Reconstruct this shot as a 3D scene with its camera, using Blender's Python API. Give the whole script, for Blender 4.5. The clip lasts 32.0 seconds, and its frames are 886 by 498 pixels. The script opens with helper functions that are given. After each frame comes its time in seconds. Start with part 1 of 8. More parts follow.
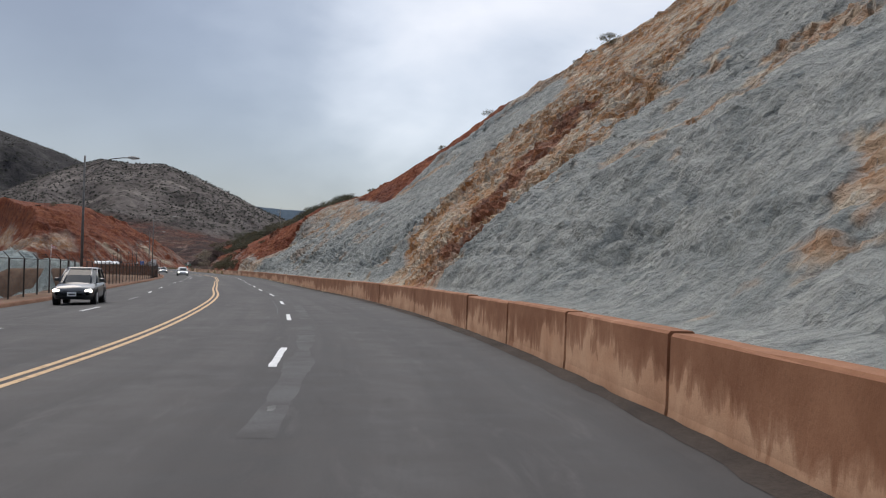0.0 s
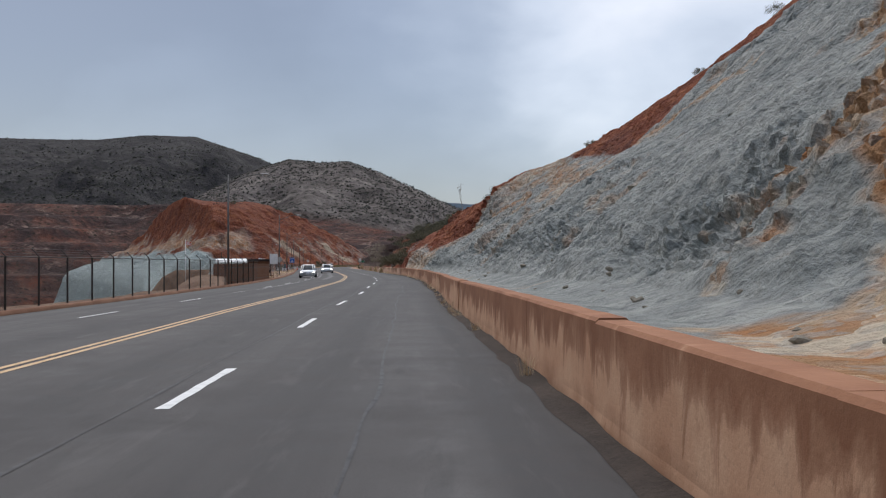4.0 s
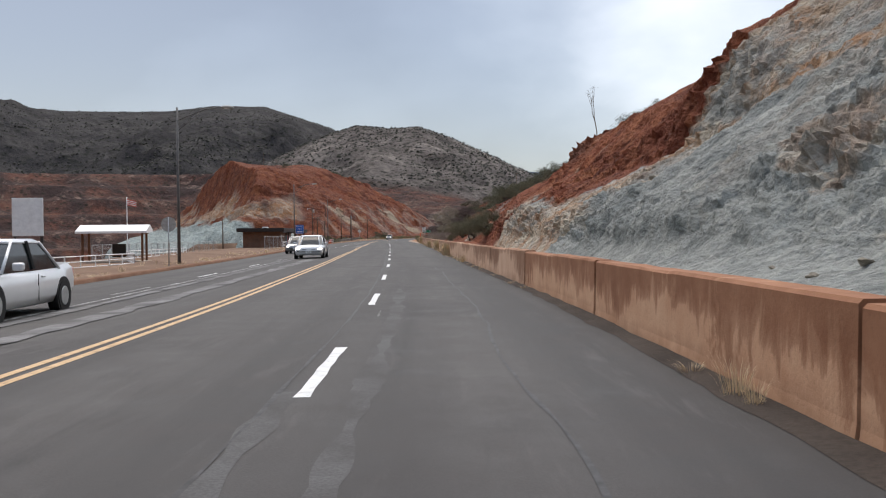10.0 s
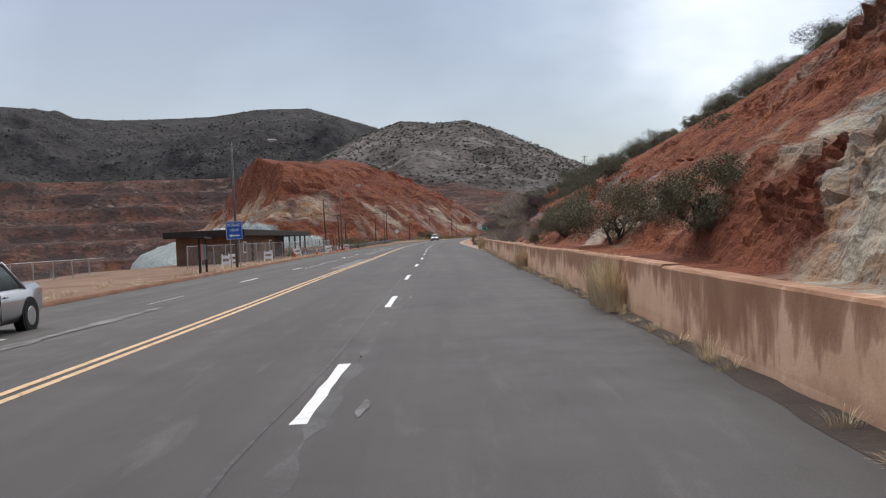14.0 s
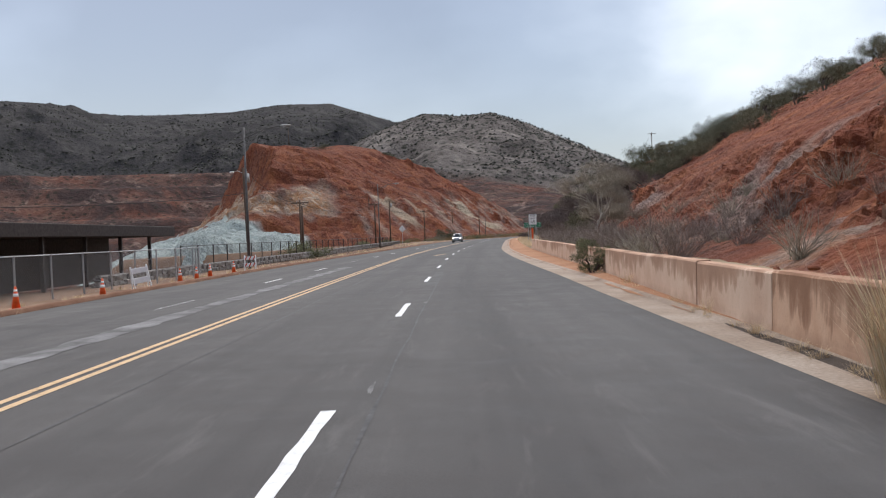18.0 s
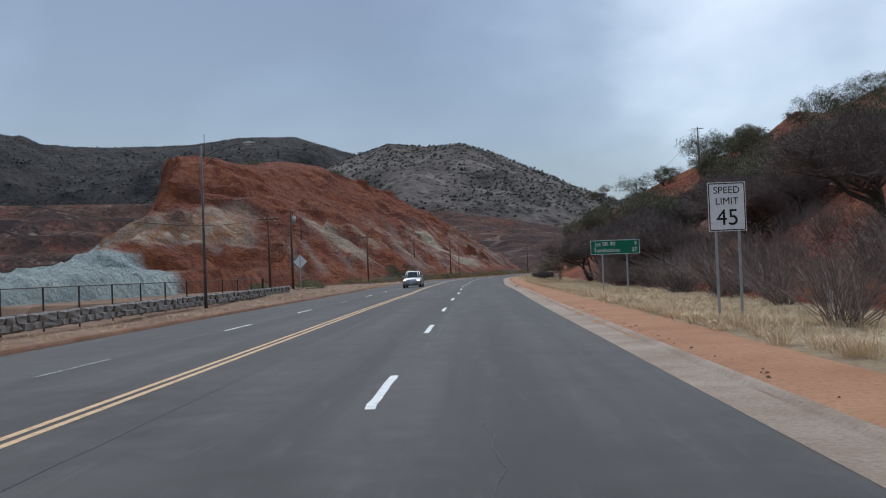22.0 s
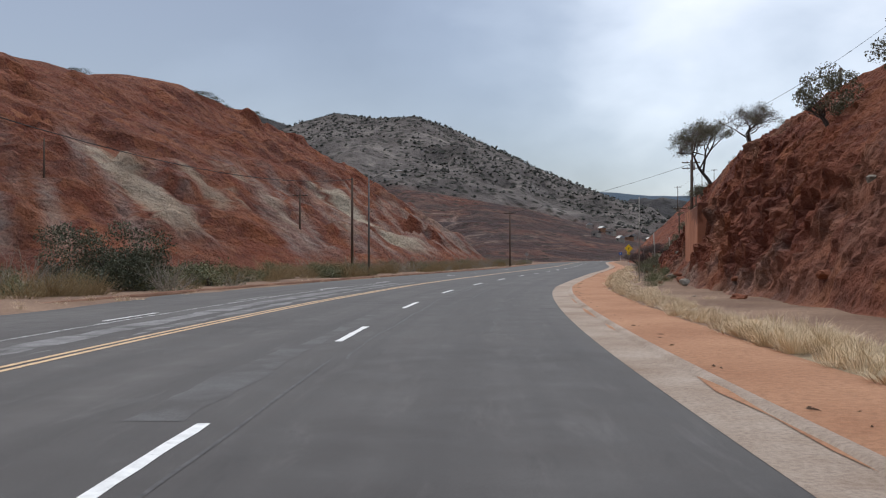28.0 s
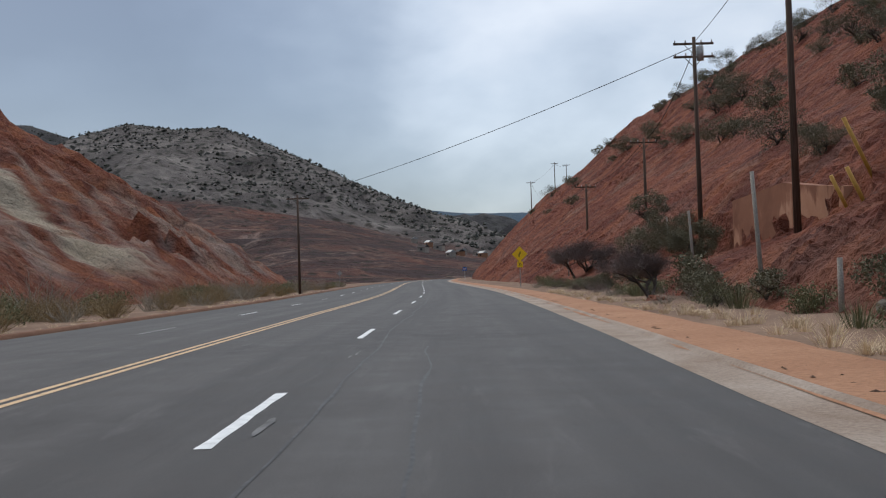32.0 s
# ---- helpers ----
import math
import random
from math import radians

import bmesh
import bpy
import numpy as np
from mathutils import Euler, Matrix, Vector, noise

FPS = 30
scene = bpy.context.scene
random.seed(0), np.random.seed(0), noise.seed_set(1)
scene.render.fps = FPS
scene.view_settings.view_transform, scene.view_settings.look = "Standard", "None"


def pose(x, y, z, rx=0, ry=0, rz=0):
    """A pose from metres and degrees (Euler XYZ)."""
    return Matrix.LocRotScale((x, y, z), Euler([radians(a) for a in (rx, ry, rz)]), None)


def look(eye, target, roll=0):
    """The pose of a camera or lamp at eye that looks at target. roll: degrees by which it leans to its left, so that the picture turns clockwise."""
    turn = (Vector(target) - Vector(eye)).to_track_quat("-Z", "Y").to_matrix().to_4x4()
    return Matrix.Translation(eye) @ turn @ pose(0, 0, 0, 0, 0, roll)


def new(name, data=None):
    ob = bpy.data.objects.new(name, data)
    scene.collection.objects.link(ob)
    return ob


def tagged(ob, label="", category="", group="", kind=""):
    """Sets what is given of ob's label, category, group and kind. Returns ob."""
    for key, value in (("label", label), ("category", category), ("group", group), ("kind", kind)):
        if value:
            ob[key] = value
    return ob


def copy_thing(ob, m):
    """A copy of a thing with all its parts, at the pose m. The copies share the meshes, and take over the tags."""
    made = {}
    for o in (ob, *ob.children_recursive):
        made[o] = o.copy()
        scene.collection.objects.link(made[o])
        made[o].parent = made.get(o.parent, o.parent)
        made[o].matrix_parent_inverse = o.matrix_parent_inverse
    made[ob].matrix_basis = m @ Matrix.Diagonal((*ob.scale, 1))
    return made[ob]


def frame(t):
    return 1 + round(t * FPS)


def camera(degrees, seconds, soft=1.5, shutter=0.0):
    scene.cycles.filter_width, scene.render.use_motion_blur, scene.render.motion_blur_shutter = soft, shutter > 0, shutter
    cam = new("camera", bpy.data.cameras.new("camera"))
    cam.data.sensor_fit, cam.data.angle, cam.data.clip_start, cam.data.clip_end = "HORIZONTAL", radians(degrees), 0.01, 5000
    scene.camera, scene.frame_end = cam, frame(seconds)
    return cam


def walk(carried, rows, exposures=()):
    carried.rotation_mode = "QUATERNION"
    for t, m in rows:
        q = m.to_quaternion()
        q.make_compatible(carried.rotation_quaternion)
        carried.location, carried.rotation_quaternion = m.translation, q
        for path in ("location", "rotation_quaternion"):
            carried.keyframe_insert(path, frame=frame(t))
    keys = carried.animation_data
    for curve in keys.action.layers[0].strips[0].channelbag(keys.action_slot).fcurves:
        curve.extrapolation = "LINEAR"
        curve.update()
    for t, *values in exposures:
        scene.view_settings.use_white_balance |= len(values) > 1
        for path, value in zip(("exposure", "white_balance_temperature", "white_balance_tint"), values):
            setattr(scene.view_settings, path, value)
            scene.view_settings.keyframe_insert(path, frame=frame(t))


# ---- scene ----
cam = camera(50.72, 32.0, 1.15)
EXPOSURES = [(0.0, -0.12, 6700, 13), (2.0, 0.0, 6600, 13), (3.3, -0.15, 6500, 13), (5.5, -0.12, 6600, 13), (7.0, 0.05, 6800, 13), (9.0, 0.2, 6800, 13), (12.0, 0.1, 6800, 13), (14.0, 0.2, 6800, 13),
             (17.0, 0.27, 6700, 13), (19.0, 0.15, 6600, 12), (21.0, -0.15, 6300, 10), (22.3, -0.25, 5900, 8), (23.2, -0.35, 5600, 7), (24.2, 0.05, 6300, 10),
             (25.0, 0.15, 6500, 12), (28.0, 0.0, 6500, 12), (29.0, -0.02, 6450, 12), (30.0, -0.12, 6350, 11), (32.0, -0.25, 6350, 10)]
PATH = [
    (0.0, pose(0.00, 0.00, 1.43, 91.44, -1.23, -0.03)),
    (0.5, pose(-0.57, 8.07, 1.42, 91.30, -2.06, 2.05)),
    (1.0, pose(-1.29, 16.02, 1.41, 91.00, -1.44, 4.22)),
    (1.5, pose(-2.37, 23.91, 1.40, 90.75, -1.31, 5.76)),
    (2.0, pose(-3.79, 31.79, 1.39, 90.44, -0.79, 7.23)),
    (2.5, pose(-5.38, 39.76, 1.38, 90.32, -0.27, 8.35)),
    (3.0, pose(-6.91, 47.82, 1.37, 90.68, -0.04, 9.71)),
    (3.5, pose(-8.35, 55.81, 1.36, 90.79, 0.14, 10.97)),
    (4.0, pose(-10.04, 63.64, 1.35, 90.91, 0.22, 11.35)),
    (4.5, pose(-11.98, 71.22, 1.34, 91.08, 0.26, 11.72)),
    (5.0, pose(-14.05, 78.52, 1.34, 91.26, 0.29, 12.07)),
    (5.5, pose(-16.04, 85.52, 1.33, 91.42, 0.30, 12.40)),
    (6.0, pose(-17.86, 92.32, 1.33, 91.41, 0.47, 12.57)),
    (6.5, pose(-19.54, 99.14, 1.31, 91.31, 0.53, 13.09)),
    (7.0, pose(-21.32, 106.05, 1.29, 91.03, 0.65, 13.24)),
    (7.5, pose(-23.02, 112.98, 1.29, 90.71, 0.76, 13.28)),
    (8.0, pose(-24.84, 119.92, 1.27, 90.30, 0.82, 13.46)),
    (8.5, pose(-26.62, 127.13, 1.27, 89.86, 0.94, 13.68)),
    (9.0, pose(-28.41, 134.52, 1.28, 89.38, 0.85, 13.91)),
    (9.5, pose(-30.30, 141.68, 1.29, 89.38, 0.58, 15.28)),
    (10.0, pose(-32.46, 148.66, 1.31, 89.14, 0.64, 15.84)),
    (10.5, pose(-34.57, 156.14, 1.34, 89.13, 0.78, 16.44)),
    (11.0, pose(-36.89, 163.71, 1.36, 89.08, 1.13, 16.82)),
    (11.5, pose(-39.28, 171.18, 1.38, 89.18, 1.73, 17.42)),
    (12.0, pose(-41.82, 178.65, 1.39, 89.27, 1.81, 17.73)),
    (12.5, pose(-44.44, 186.23, 1.40, 89.27, 1.91, 18.20)),
    (13.0, pose(-47.04, 194.06, 1.40, 89.37, 1.91, 18.89)),
    (13.5, pose(-49.79, 202.15, 1.41, 89.20, 2.04, 18.98)),
    (14.0, pose(-52.57, 210.28, 1.42, 89.13, 2.48, 18.88)),
    (14.5, pose(-55.31, 218.51, 1.44, 89.29, 2.73, 19.12)),
    (15.0, pose(-58.27, 227.01, 1.46, 89.27, 2.52, 19.28)),
    (15.5, pose(-61.37, 235.85, 1.48, 89.27, 2.42, 19.37)),
    (16.0, pose(-64.53, 244.97, 1.50, 89.28, 2.39, 19.42)),
    (16.5, pose(-67.72, 254.27, 1.52, 89.29, 2.37, 19.44)),
    (17.0, pose(-70.93, 263.65, 1.54, 89.22, 2.37, 19.76)),
    (17.5, pose(-74.23, 273.10, 1.55, 89.11, 2.40, 20.22)),
    (18.0, pose(-77.63, 282.70, 1.55, 89.11, 2.29, 20.39)),
    (18.5, pose(-81.05, 292.46, 1.55, 89.20, 2.29, 20.20)),
    (19.0, pose(-84.46, 302.30, 1.54, 89.16, 2.17, 20.06)),
    (19.5, pose(-87.89, 312.16, 1.55, 89.37, 2.26, 19.96)),
    (20.0, pose(-91.35, 322.13, 1.55, 89.72, 2.21, 19.67)),
    (20.5, pose(-94.73, 332.21, 1.56, 90.15, 2.22, 19.15)),
    (21.0, pose(-98.14, 342.39, 1.56, 90.32, 2.11, 18.82)),
    (21.5, pose(-101.49, 352.65, 1.55, 90.62, 2.16, 18.51)),
    (22.0, pose(-104.76, 363.07, 1.54, 91.34, 2.16, 18.42)),
    (22.5, pose(-107.96, 373.67, 1.52, 91.96, 2.13, 18.23)),
    (23.0, pose(-111.15, 384.43, 1.50, 92.54, 1.93, 18.03)),
    (23.5, pose(-114.32, 395.06, 1.49, 92.88, 1.54, 17.56)),
    (24.0, pose(-117.34, 405.71, 1.49, 91.83, 1.57, 17.43)),
    (24.5, pose(-120.30, 416.32, 1.50, 91.74, 1.56, 17.45)),
    (25.0, pose(-123.34, 426.62, 1.50, 91.39, 1.31, 17.40)),
    (25.5, pose(-126.43, 436.67, 1.49, 90.90, 1.01, 17.25)),
    (26.0, pose(-129.27, 446.68, 1.49, 90.80, 0.67, 17.00)),
    (26.5, pose(-131.88, 456.71, 1.48, 90.67, 0.29, 16.82)),
    (27.0, pose(-134.38, 466.79, 1.47, 90.52, -0.10, 16.69)),
    (27.5, pose(-136.89, 476.86, 1.46, 90.35, -0.43, 16.60)),
    (28.0, pose(-139.46, 486.75, 1.42, 90.52, 0.01, 15.51)),
    (28.5, pose(-141.93, 496.04, 1.37, 90.67, 0.59, 12.80)),
    (29.0, pose(-144.03, 505.18, 1.31, 90.66, 1.28, 10.66)),
    (29.5, pose(-146.00, 514.52, 1.27, 90.99, 2.18, 8.58)),
    (30.0, pose(-147.63, 523.87, 1.24, 91.05, 2.57, 7.08)),
    (30.5, pose(-148.90, 533.18, 1.22, 91.22, 2.36, 5.73)),
    (31.0, pose(-149.86, 542.51, 1.22, 91.47, 2.12, 4.76)),
    (31.5, pose(-150.62, 551.90, 1.24, 91.65, 1.91, 4.70)),
    (32.0, pose(-151.29, 561.41, 1.27, 91.62, 1.74, 4.58)),
]
walk(cam, PATH, EXPOSURES)

# ---- world and light ----
SUN_AZ, SUN_EL = 42.0, 52.0          # degrees, azimuth to the left of +y
world = bpy.data.worlds.new("overcast")
scene.world = world
world.use_nodes = True
wt = world.node_tree
wt.nodes.clear()


def wn(kind, **kw):
    n = wt.nodes.new(kind)
    for k, v in kw.items():
        n.inputs[k].default_value = v
    return n


w_out = wn("ShaderNodeOutputWorld")
w_bg = wn("ShaderNodeBackground")
w_bg.inputs["Strength"].default_value = 1.0
w_sky = wn("ShaderNodeTexSky")
w_sky.sky_type = "NISHITA"
w_sky.sun_disc = False
w_sky.sun_elevation = radians(SUN_EL)
w_sky.sun_rotation = radians(-SUN_AZ)
w_tc = wn("ShaderNodeTexCoord")
w_map = wn("ShaderNodeMapping")
w_map.inputs["Scale"].default_value = (1.0, 1.0, 1.7)
w_map.inputs["Location"].default_value = (0.35, 0.0, 0.55)
w_n1 = wn("ShaderNodeTexNoise", Scale=2.1, Detail=4.0, Roughness=0.45, Distortion=0.25)
w_n2 = wn("ShaderNodeTexNoise", Scale=7.0, Detail=5.0, Roughness=0.52, Distortion=0.2)
w_dot = wn("ShaderNodeVectorMath")
w_dot.operation = "DOT_PRODUCT"
w_dot.inputs[1].default_value = Vector((0.34, math.cos(radians(36)), math.sin(radians(36)))).normalized()
w_abs = wn("ShaderNodeMath")
w_abs.operation = "ABSOLUTE"
w_glow = wn("ShaderNodeMapRange")
w_glow.inputs["From Min"].default_value, w_glow.inputs["From Max"].default_value = 0.70, 1.0
w_glow.inputs["To Min"].default_value, w_glow.inputs["To Max"].default_value = -0.90, 0.12
w_m2 = wn("ShaderNodeMath")
w_m2.operation = "MULTIPLY_ADD"
w_m2.inputs[1].default_value = 1.55
w_m3 = wn("ShaderNodeMath")
w_m3.operation = "MULTIPLY_ADD"
w_m3.inputs[1].default_value = 0.40
w_ramp = wn("ShaderNodeValToRGB")
cr = w_ramp.color_ramp
cr.elements[0].position, cr.elements[0].color = 0.02, (0.130, 0.150, 0.186, 1)
cr.elements[1].position, cr.elements[1].color = 0.92, (0.90, 0.92, 0.94, 1)
for place, tone in ((0.30, (0.200, 0.232, 0.284)), (0.50, (0.335, 0.378, 0.435)), (0.72, (0.630, 0.680, 0.735))):
    e = cr.elements.new(place)
    e.color = (*tone, 1)
w_sep = wn("ShaderNodeSeparateXYZ")
w_up = wn("ShaderNodeMapRange")
w_up.inputs["From Min"].default_value, w_up.inputs["From Max"].default_value = 0.30, 0.9
w_up.inputs["To Min"].default_value, w_up.inputs["To Max"].default_value = 0.86, 4.6
w_mul = wn("ShaderNodeMixRGB")
w_mul.blend_type = "MULTIPLY"
w_mul.inputs[0].default_value = 1.0
w_mix = wn("ShaderNodeMixRGB")
w_mix.blend_type = "ADD"
w_mix.inputs[0].default_value = 0.05
for a, b in ((w_tc.outputs["Generated"], w_map.inputs[0]), (w_map.outputs[0], w_n1.inputs["Vector"]), (w_map.outputs[0], w_n2.inputs["Vector"]),
             (w_tc.outputs["Generated"], w_dot.inputs[0]), (w_dot.outputs["Value"], w_abs.inputs[0]), (w_abs.outputs[0], w_glow.inputs["Value"]), (w_n1.outputs["Fac"], w_m2.inputs[0]),
             (w_glow.outputs[0], w_m2.inputs[2]), (w_n2.outputs["Fac"], w_m3.inputs[0]), (w_m2.outputs[0], w_m3.inputs[2]),
             (w_m3.outputs[0], w_ramp.inputs[0]), (w_tc.outputs["Generated"], w_sep.inputs[0]), (w_sep.outputs[2], w_up.inputs["Value"]), (w_up.outputs[0], w_mul.inputs[2]),
             (w_ramp.outputs[0], w_mul.inputs[1]), (w_mul.outputs[0], w_mix.inputs[1]), (w_sky.outputs[0], w_mix.inputs[2]),
             (w_mix.outputs[0], w_bg.inputs["Color"]), (w_bg.outputs[0], w_out.inputs[0])):
    wt.links.new(a, b)

sun_data = bpy.data.lights.new("sun", "SUN")
sun_data.energy, sun_data.angle, sun_data.color = 1.7, radians(40), (1.0, 0.92, 0.82)
sun = new("sun", sun_data)
sun.matrix_world = look((0, 0, 100), (math.sin(radians(SUN_AZ)) * 100, -math.cos(radians(SUN_AZ)) * 100, 100 - 100 * math.tan(radians(SUN_EL))))


# ---- materials ----
class Mat:
    """A node material in the making: nodes by short calls."""

    def __init__(self, name, rough=0.85, metal=0.0, spec=0.3):
        self.m = bpy.data.materials.new(name)
        self.m.use_nodes = True
        self.t = self.m.node_tree
        self.b = self.t.nodes["Principled BSDF"]
        self.b.inputs["Roughness"].default_value = rough
        self.b.inputs["Metallic"].default_value = metal
        self.b.inputs["Specular IOR Level"].default_value = spec
        self.tc = self.t.nodes.new("ShaderNodeTexCoord")

    def put(self, socket, value):
        if isinstance(value, bpy.types.NodeSocket):
            self.t.links.new(value, socket)
        else:
            if isinstance(value, (tuple, list)) and len(value) == 3 and socket.type == "RGBA":
                value = (*value, 1)
            socket.default_value = value

    def vec(self, kind="Object", scale=None):
        v = self.tc.outputs[kind]
        if scale is None:
            return v
        n = self.t.nodes.new("ShaderNodeMapping")
        self.put(n.inputs["Vector"], v)
        n.inputs["Scale"].default_value = scale
        return n.outputs[0]

    def noise(self, vec, scale, detail=5.0, rough=0.55, dist=0.0):
        n = self.t.nodes.new("ShaderNodeTexNoise")
        self.put(n.inputs["Vector"], vec)
        n.inputs["Scale"].default_value, n.inputs["Detail"].default_value = scale, detail
        n.inputs["Roughness"].default_value, n.inputs["Distortion"].default_value = rough, dist
        return n.outputs["Fac"]

    def noise_color(self, vec, scale, detail=4.0):
        n = self.t.nodes.new("ShaderNodeTexNoise")
        self.put(n.inputs["Vector"], vec)
        n.inputs["Scale"].default_value, n.inputs["Detail"].default_value = scale, detail
        return n.outputs["Color"]

    def voronoi(self, vec, scale, feature="F1", out="Distance", rand=1.0):
        n = self.t.nodes.new("ShaderNodeTexVoronoi")
        n.feature = feature
        self.put(n.inputs["Vector"], vec)
        n.inputs["Scale"].default_value = scale
        n.inputs["Randomness"].default_value = rand
        return n.outputs[out]

    def ramp(self, fac, *stops):
        n = self.t.nodes.new("ShaderNodeValToRGB")
        self.put(n.inputs[0], fac)
        els = n.color_ramp.elements
        while len(els) < len(stops):
            els.new(0.5)
        for el, (p, c) in zip(els, stops):
            el.position = p
            el.color = (c, c, c, 1) if isinstance(c, (int, float)) else (*c, 1)
        return n.outputs[0]

    def mix(self, fac, a, b, mode="MIX"):
        n = self.t.nodes.new("ShaderNodeMixRGB")
        n.blend_type = mode
        self.put(n.inputs[0], fac)
        self.put(n.inputs[1], a)
        self.put(n.inputs[2], b)
        return n.outputs[0]

    def math(self, op, a, b=0.0):
        n = self.t.nodes.new("ShaderNodeMath")
        n.operation = op
        self.put(n.inputs[0], a)
        self.put(n.inputs[1], b)
        return n.outputs[0]

    def split(self, vec):
        n = self.t.nodes.new("ShaderNodeSeparateXYZ")
        self.put(n.inputs[0], vec)
        return n.outputs

    def attr(self, name):
        n = self.t.nodes.new("ShaderNodeAttribute")
        n.attribute_name = name
        return n.outputs

    def random(self):
        return self.t.nodes.new("ShaderNodeObjectInfo").outputs["Random"]

    def bump(self, height, strength=0.5, dist=0.05, before=None):
        n = self.t.nodes.new("ShaderNodeBump")
        self.put(n.inputs["Height"], height)
        n.inputs["Strength"].default_value, n.inputs["Distance"].default_value = strength, dist
        if before is not None:
            self.put(n.inputs["Normal"], before)
        return n.outputs[0]

    def done(self, color, normal=None, rough=None):
        self.put(self.b.inputs["Base Color"], color)
        if normal is not None:
            self.put(self.b.inputs["Normal"], normal)
        if rough is not None:
            self.put(self.b.inputs["Roughness"], rough)
        return self.m


def plain(name, color, rough=0.6, metal=0.0, vary=0.15, scale=6.0, spec=0.3):
    """Paint, metal or plastic with slight grain and dirt."""
    m = Mat(name, rough, metal, spec)
    n = m.noise(m.vec(), scale, 6.0, 0.65)
    n2 = m.noise(m.vec(), scale * 9, 3.0, 0.6)
    dark = tuple(c * (1 - vary * 1.6) for c in color)
    light = tuple(min(1, c * (1 + vary)) for c in color)
    col = m.mix(m.ramp(n, (0.3, 0.0), (0.7, 1.0)), dark, light)
    return m.done(col, m.bump(n2, 0.15, 0.004), m.ramp(n, (0.3, min(1, rough + 0.1)), (0.7, max(0.05, rough - 0.08))))


def rock_material(name, bump=1.0, rust=1.0, size=1.0, grey_low=(0.205, 0.222, 0.208), grey_high=(0.385, 0.388, 0.350), depth=1.0, crimson=False):
    """Cut rock: grey-green, tan and red zones from the mesh's own zone values, broken into blocks and grain at several scales."""
    m = Mat(name, 0.95, 0.0, 0.15)
    v = m.vec("Object", (1 / size,) * 3)
    z = m.split(m.attr("zone")["Color"])
    big = m.noise(v, 0.055, 6.0, 0.6, 0.4)
    mid = m.noise(v, 0.35, 7.0, 0.65, 0.3)
    fine = m.noise(v, 2.4, 6.0, 0.7)
    streak = m.noise(m.vec("Object", (0.5 / size, 0.5 / size, 0.14 / size)), 1.1, 5.0, 0.6, 0.6)
    warp = m.t.nodes.new("ShaderNodeVectorMath")
    warp.operation = "ADD"
    m.put(warp.inputs[0], v)
    wob = m.t.nodes.new("ShaderNodeVectorMath")
    wob.operation = "SCALE"
    m.put(wob.inputs[0], m.noise_color(v, 0.8, 4.0))
    wob.inputs["Scale"].default_value = 1.1
    m.put(warp.inputs[1], wob.outputs[0])
    wv = warp.outputs[0]
    blk = m.split(m.voronoi(wv, 0.55, "F1", "Color"))
    chip = m.split(m.voronoi(wv, 2.3, "F1", "Color"))
    block, shard = blk[0], chip[0]
    grey = m.mix(m.ramp(mid, (0.32, 0.0), (0.7, 1.0)), grey_low, grey_high)
    grey = m.mix(m.ramp(big, (0.44, 0.0), (0.64, 0.55)), grey, m.mix(fine, tuple(c * 1.15 for c in grey_low), tuple(c * 1.12 for c in grey_high)))
    grey = m.mix(m.ramp(streak, (0.5, 0.0), (0.72, 0.55)), grey, tuple(c * 0.86 for c in grey_low))
    grey = m.mix(m.ramp(block, (0.74, 0.0), (0.95, 0.35)), grey, tuple(c * 1.15 for c in grey_high))
    grey = m.mix(m.ramp(shard, (0.0, 0.5), (0.22, 0.0)), grey, (0.105, 0.118, 0.118))
    tan = m.mix(m.ramp(blk[1], (0.25, 0.0), (0.75, 1.0)), (0.37, 0.225, 0.120), (0.56, 0.470, 0.345))
    tan = m.mix(m.ramp(streak, (0.45, 0.0), (0.66, 0.85)), tan, (0.42, 0.185, 0.070))
    tan = m.mix(m.ramp(chip[1], (0.6, 0.0), (0.9, 0.6)), tan, (0.38, 0.36, 0.315))
    red = m.mix(m.ramp(mid, (0.3, 0.0), (0.72, 1.0)), tuple(c * depth for c in (0.122, 0.037, 0.023)), tuple(c * depth for c in (0.285, 0.091, 0.048)))
    red = m.mix(m.ramp(big, (0.50, 0.0), (0.68, 0.7)), red, (0.098, 0.036, 0.026))
    red = m.mix(m.ramp(streak, (0.5, 0.0), (0.75, 0.6)), red, tuple(c * depth for c in (0.325, 0.130, 0.064)))
    red = m.mix(m.ramp(block, (0.72, 0.0), (0.95, 0.5)), red, tuple(c * depth for c in (0.36, 0.135, 0.062)))
    red = m.mix(m.ramp(shard, (0.0, 0.6), (0.25, 0.0)), red, (0.070, 0.019, 0.012))
    ore = m.mix(m.ramp(blk[2], (0.35, 0.0), (0.8, 1.0)), tuple(c * depth for c in (0.27, 0.070, 0.030)), tuple(c * depth for c in (0.42, 0.150, 0.060)))
    red = m.mix(m.ramp(m.noise(v, 0.17, 5.0, 0.6, 0.6), (0.42, 0.0), (0.62, 0.62 * rust)), red, ore)
    if crimson:
        deep = m.mix(m.ramp(mid, (0.32, 0.0), (0.70, 1.0)), (0.060, 0.017, 0.012), (0.165, 0.046, 0.026))
        deep = m.mix(m.ramp(blk[2], (0.55, 0.0), (0.9, 0.7)), deep, (0.235, 0.072, 0.036))
        red = m.mix(m.math("MULTIPLY", z[0], 0.75), red, deep)
    col = m.mix(z[1], grey, tan)
    col = m.mix(z[2], col, red)
    pale = m.attr("pale")["Fac"]
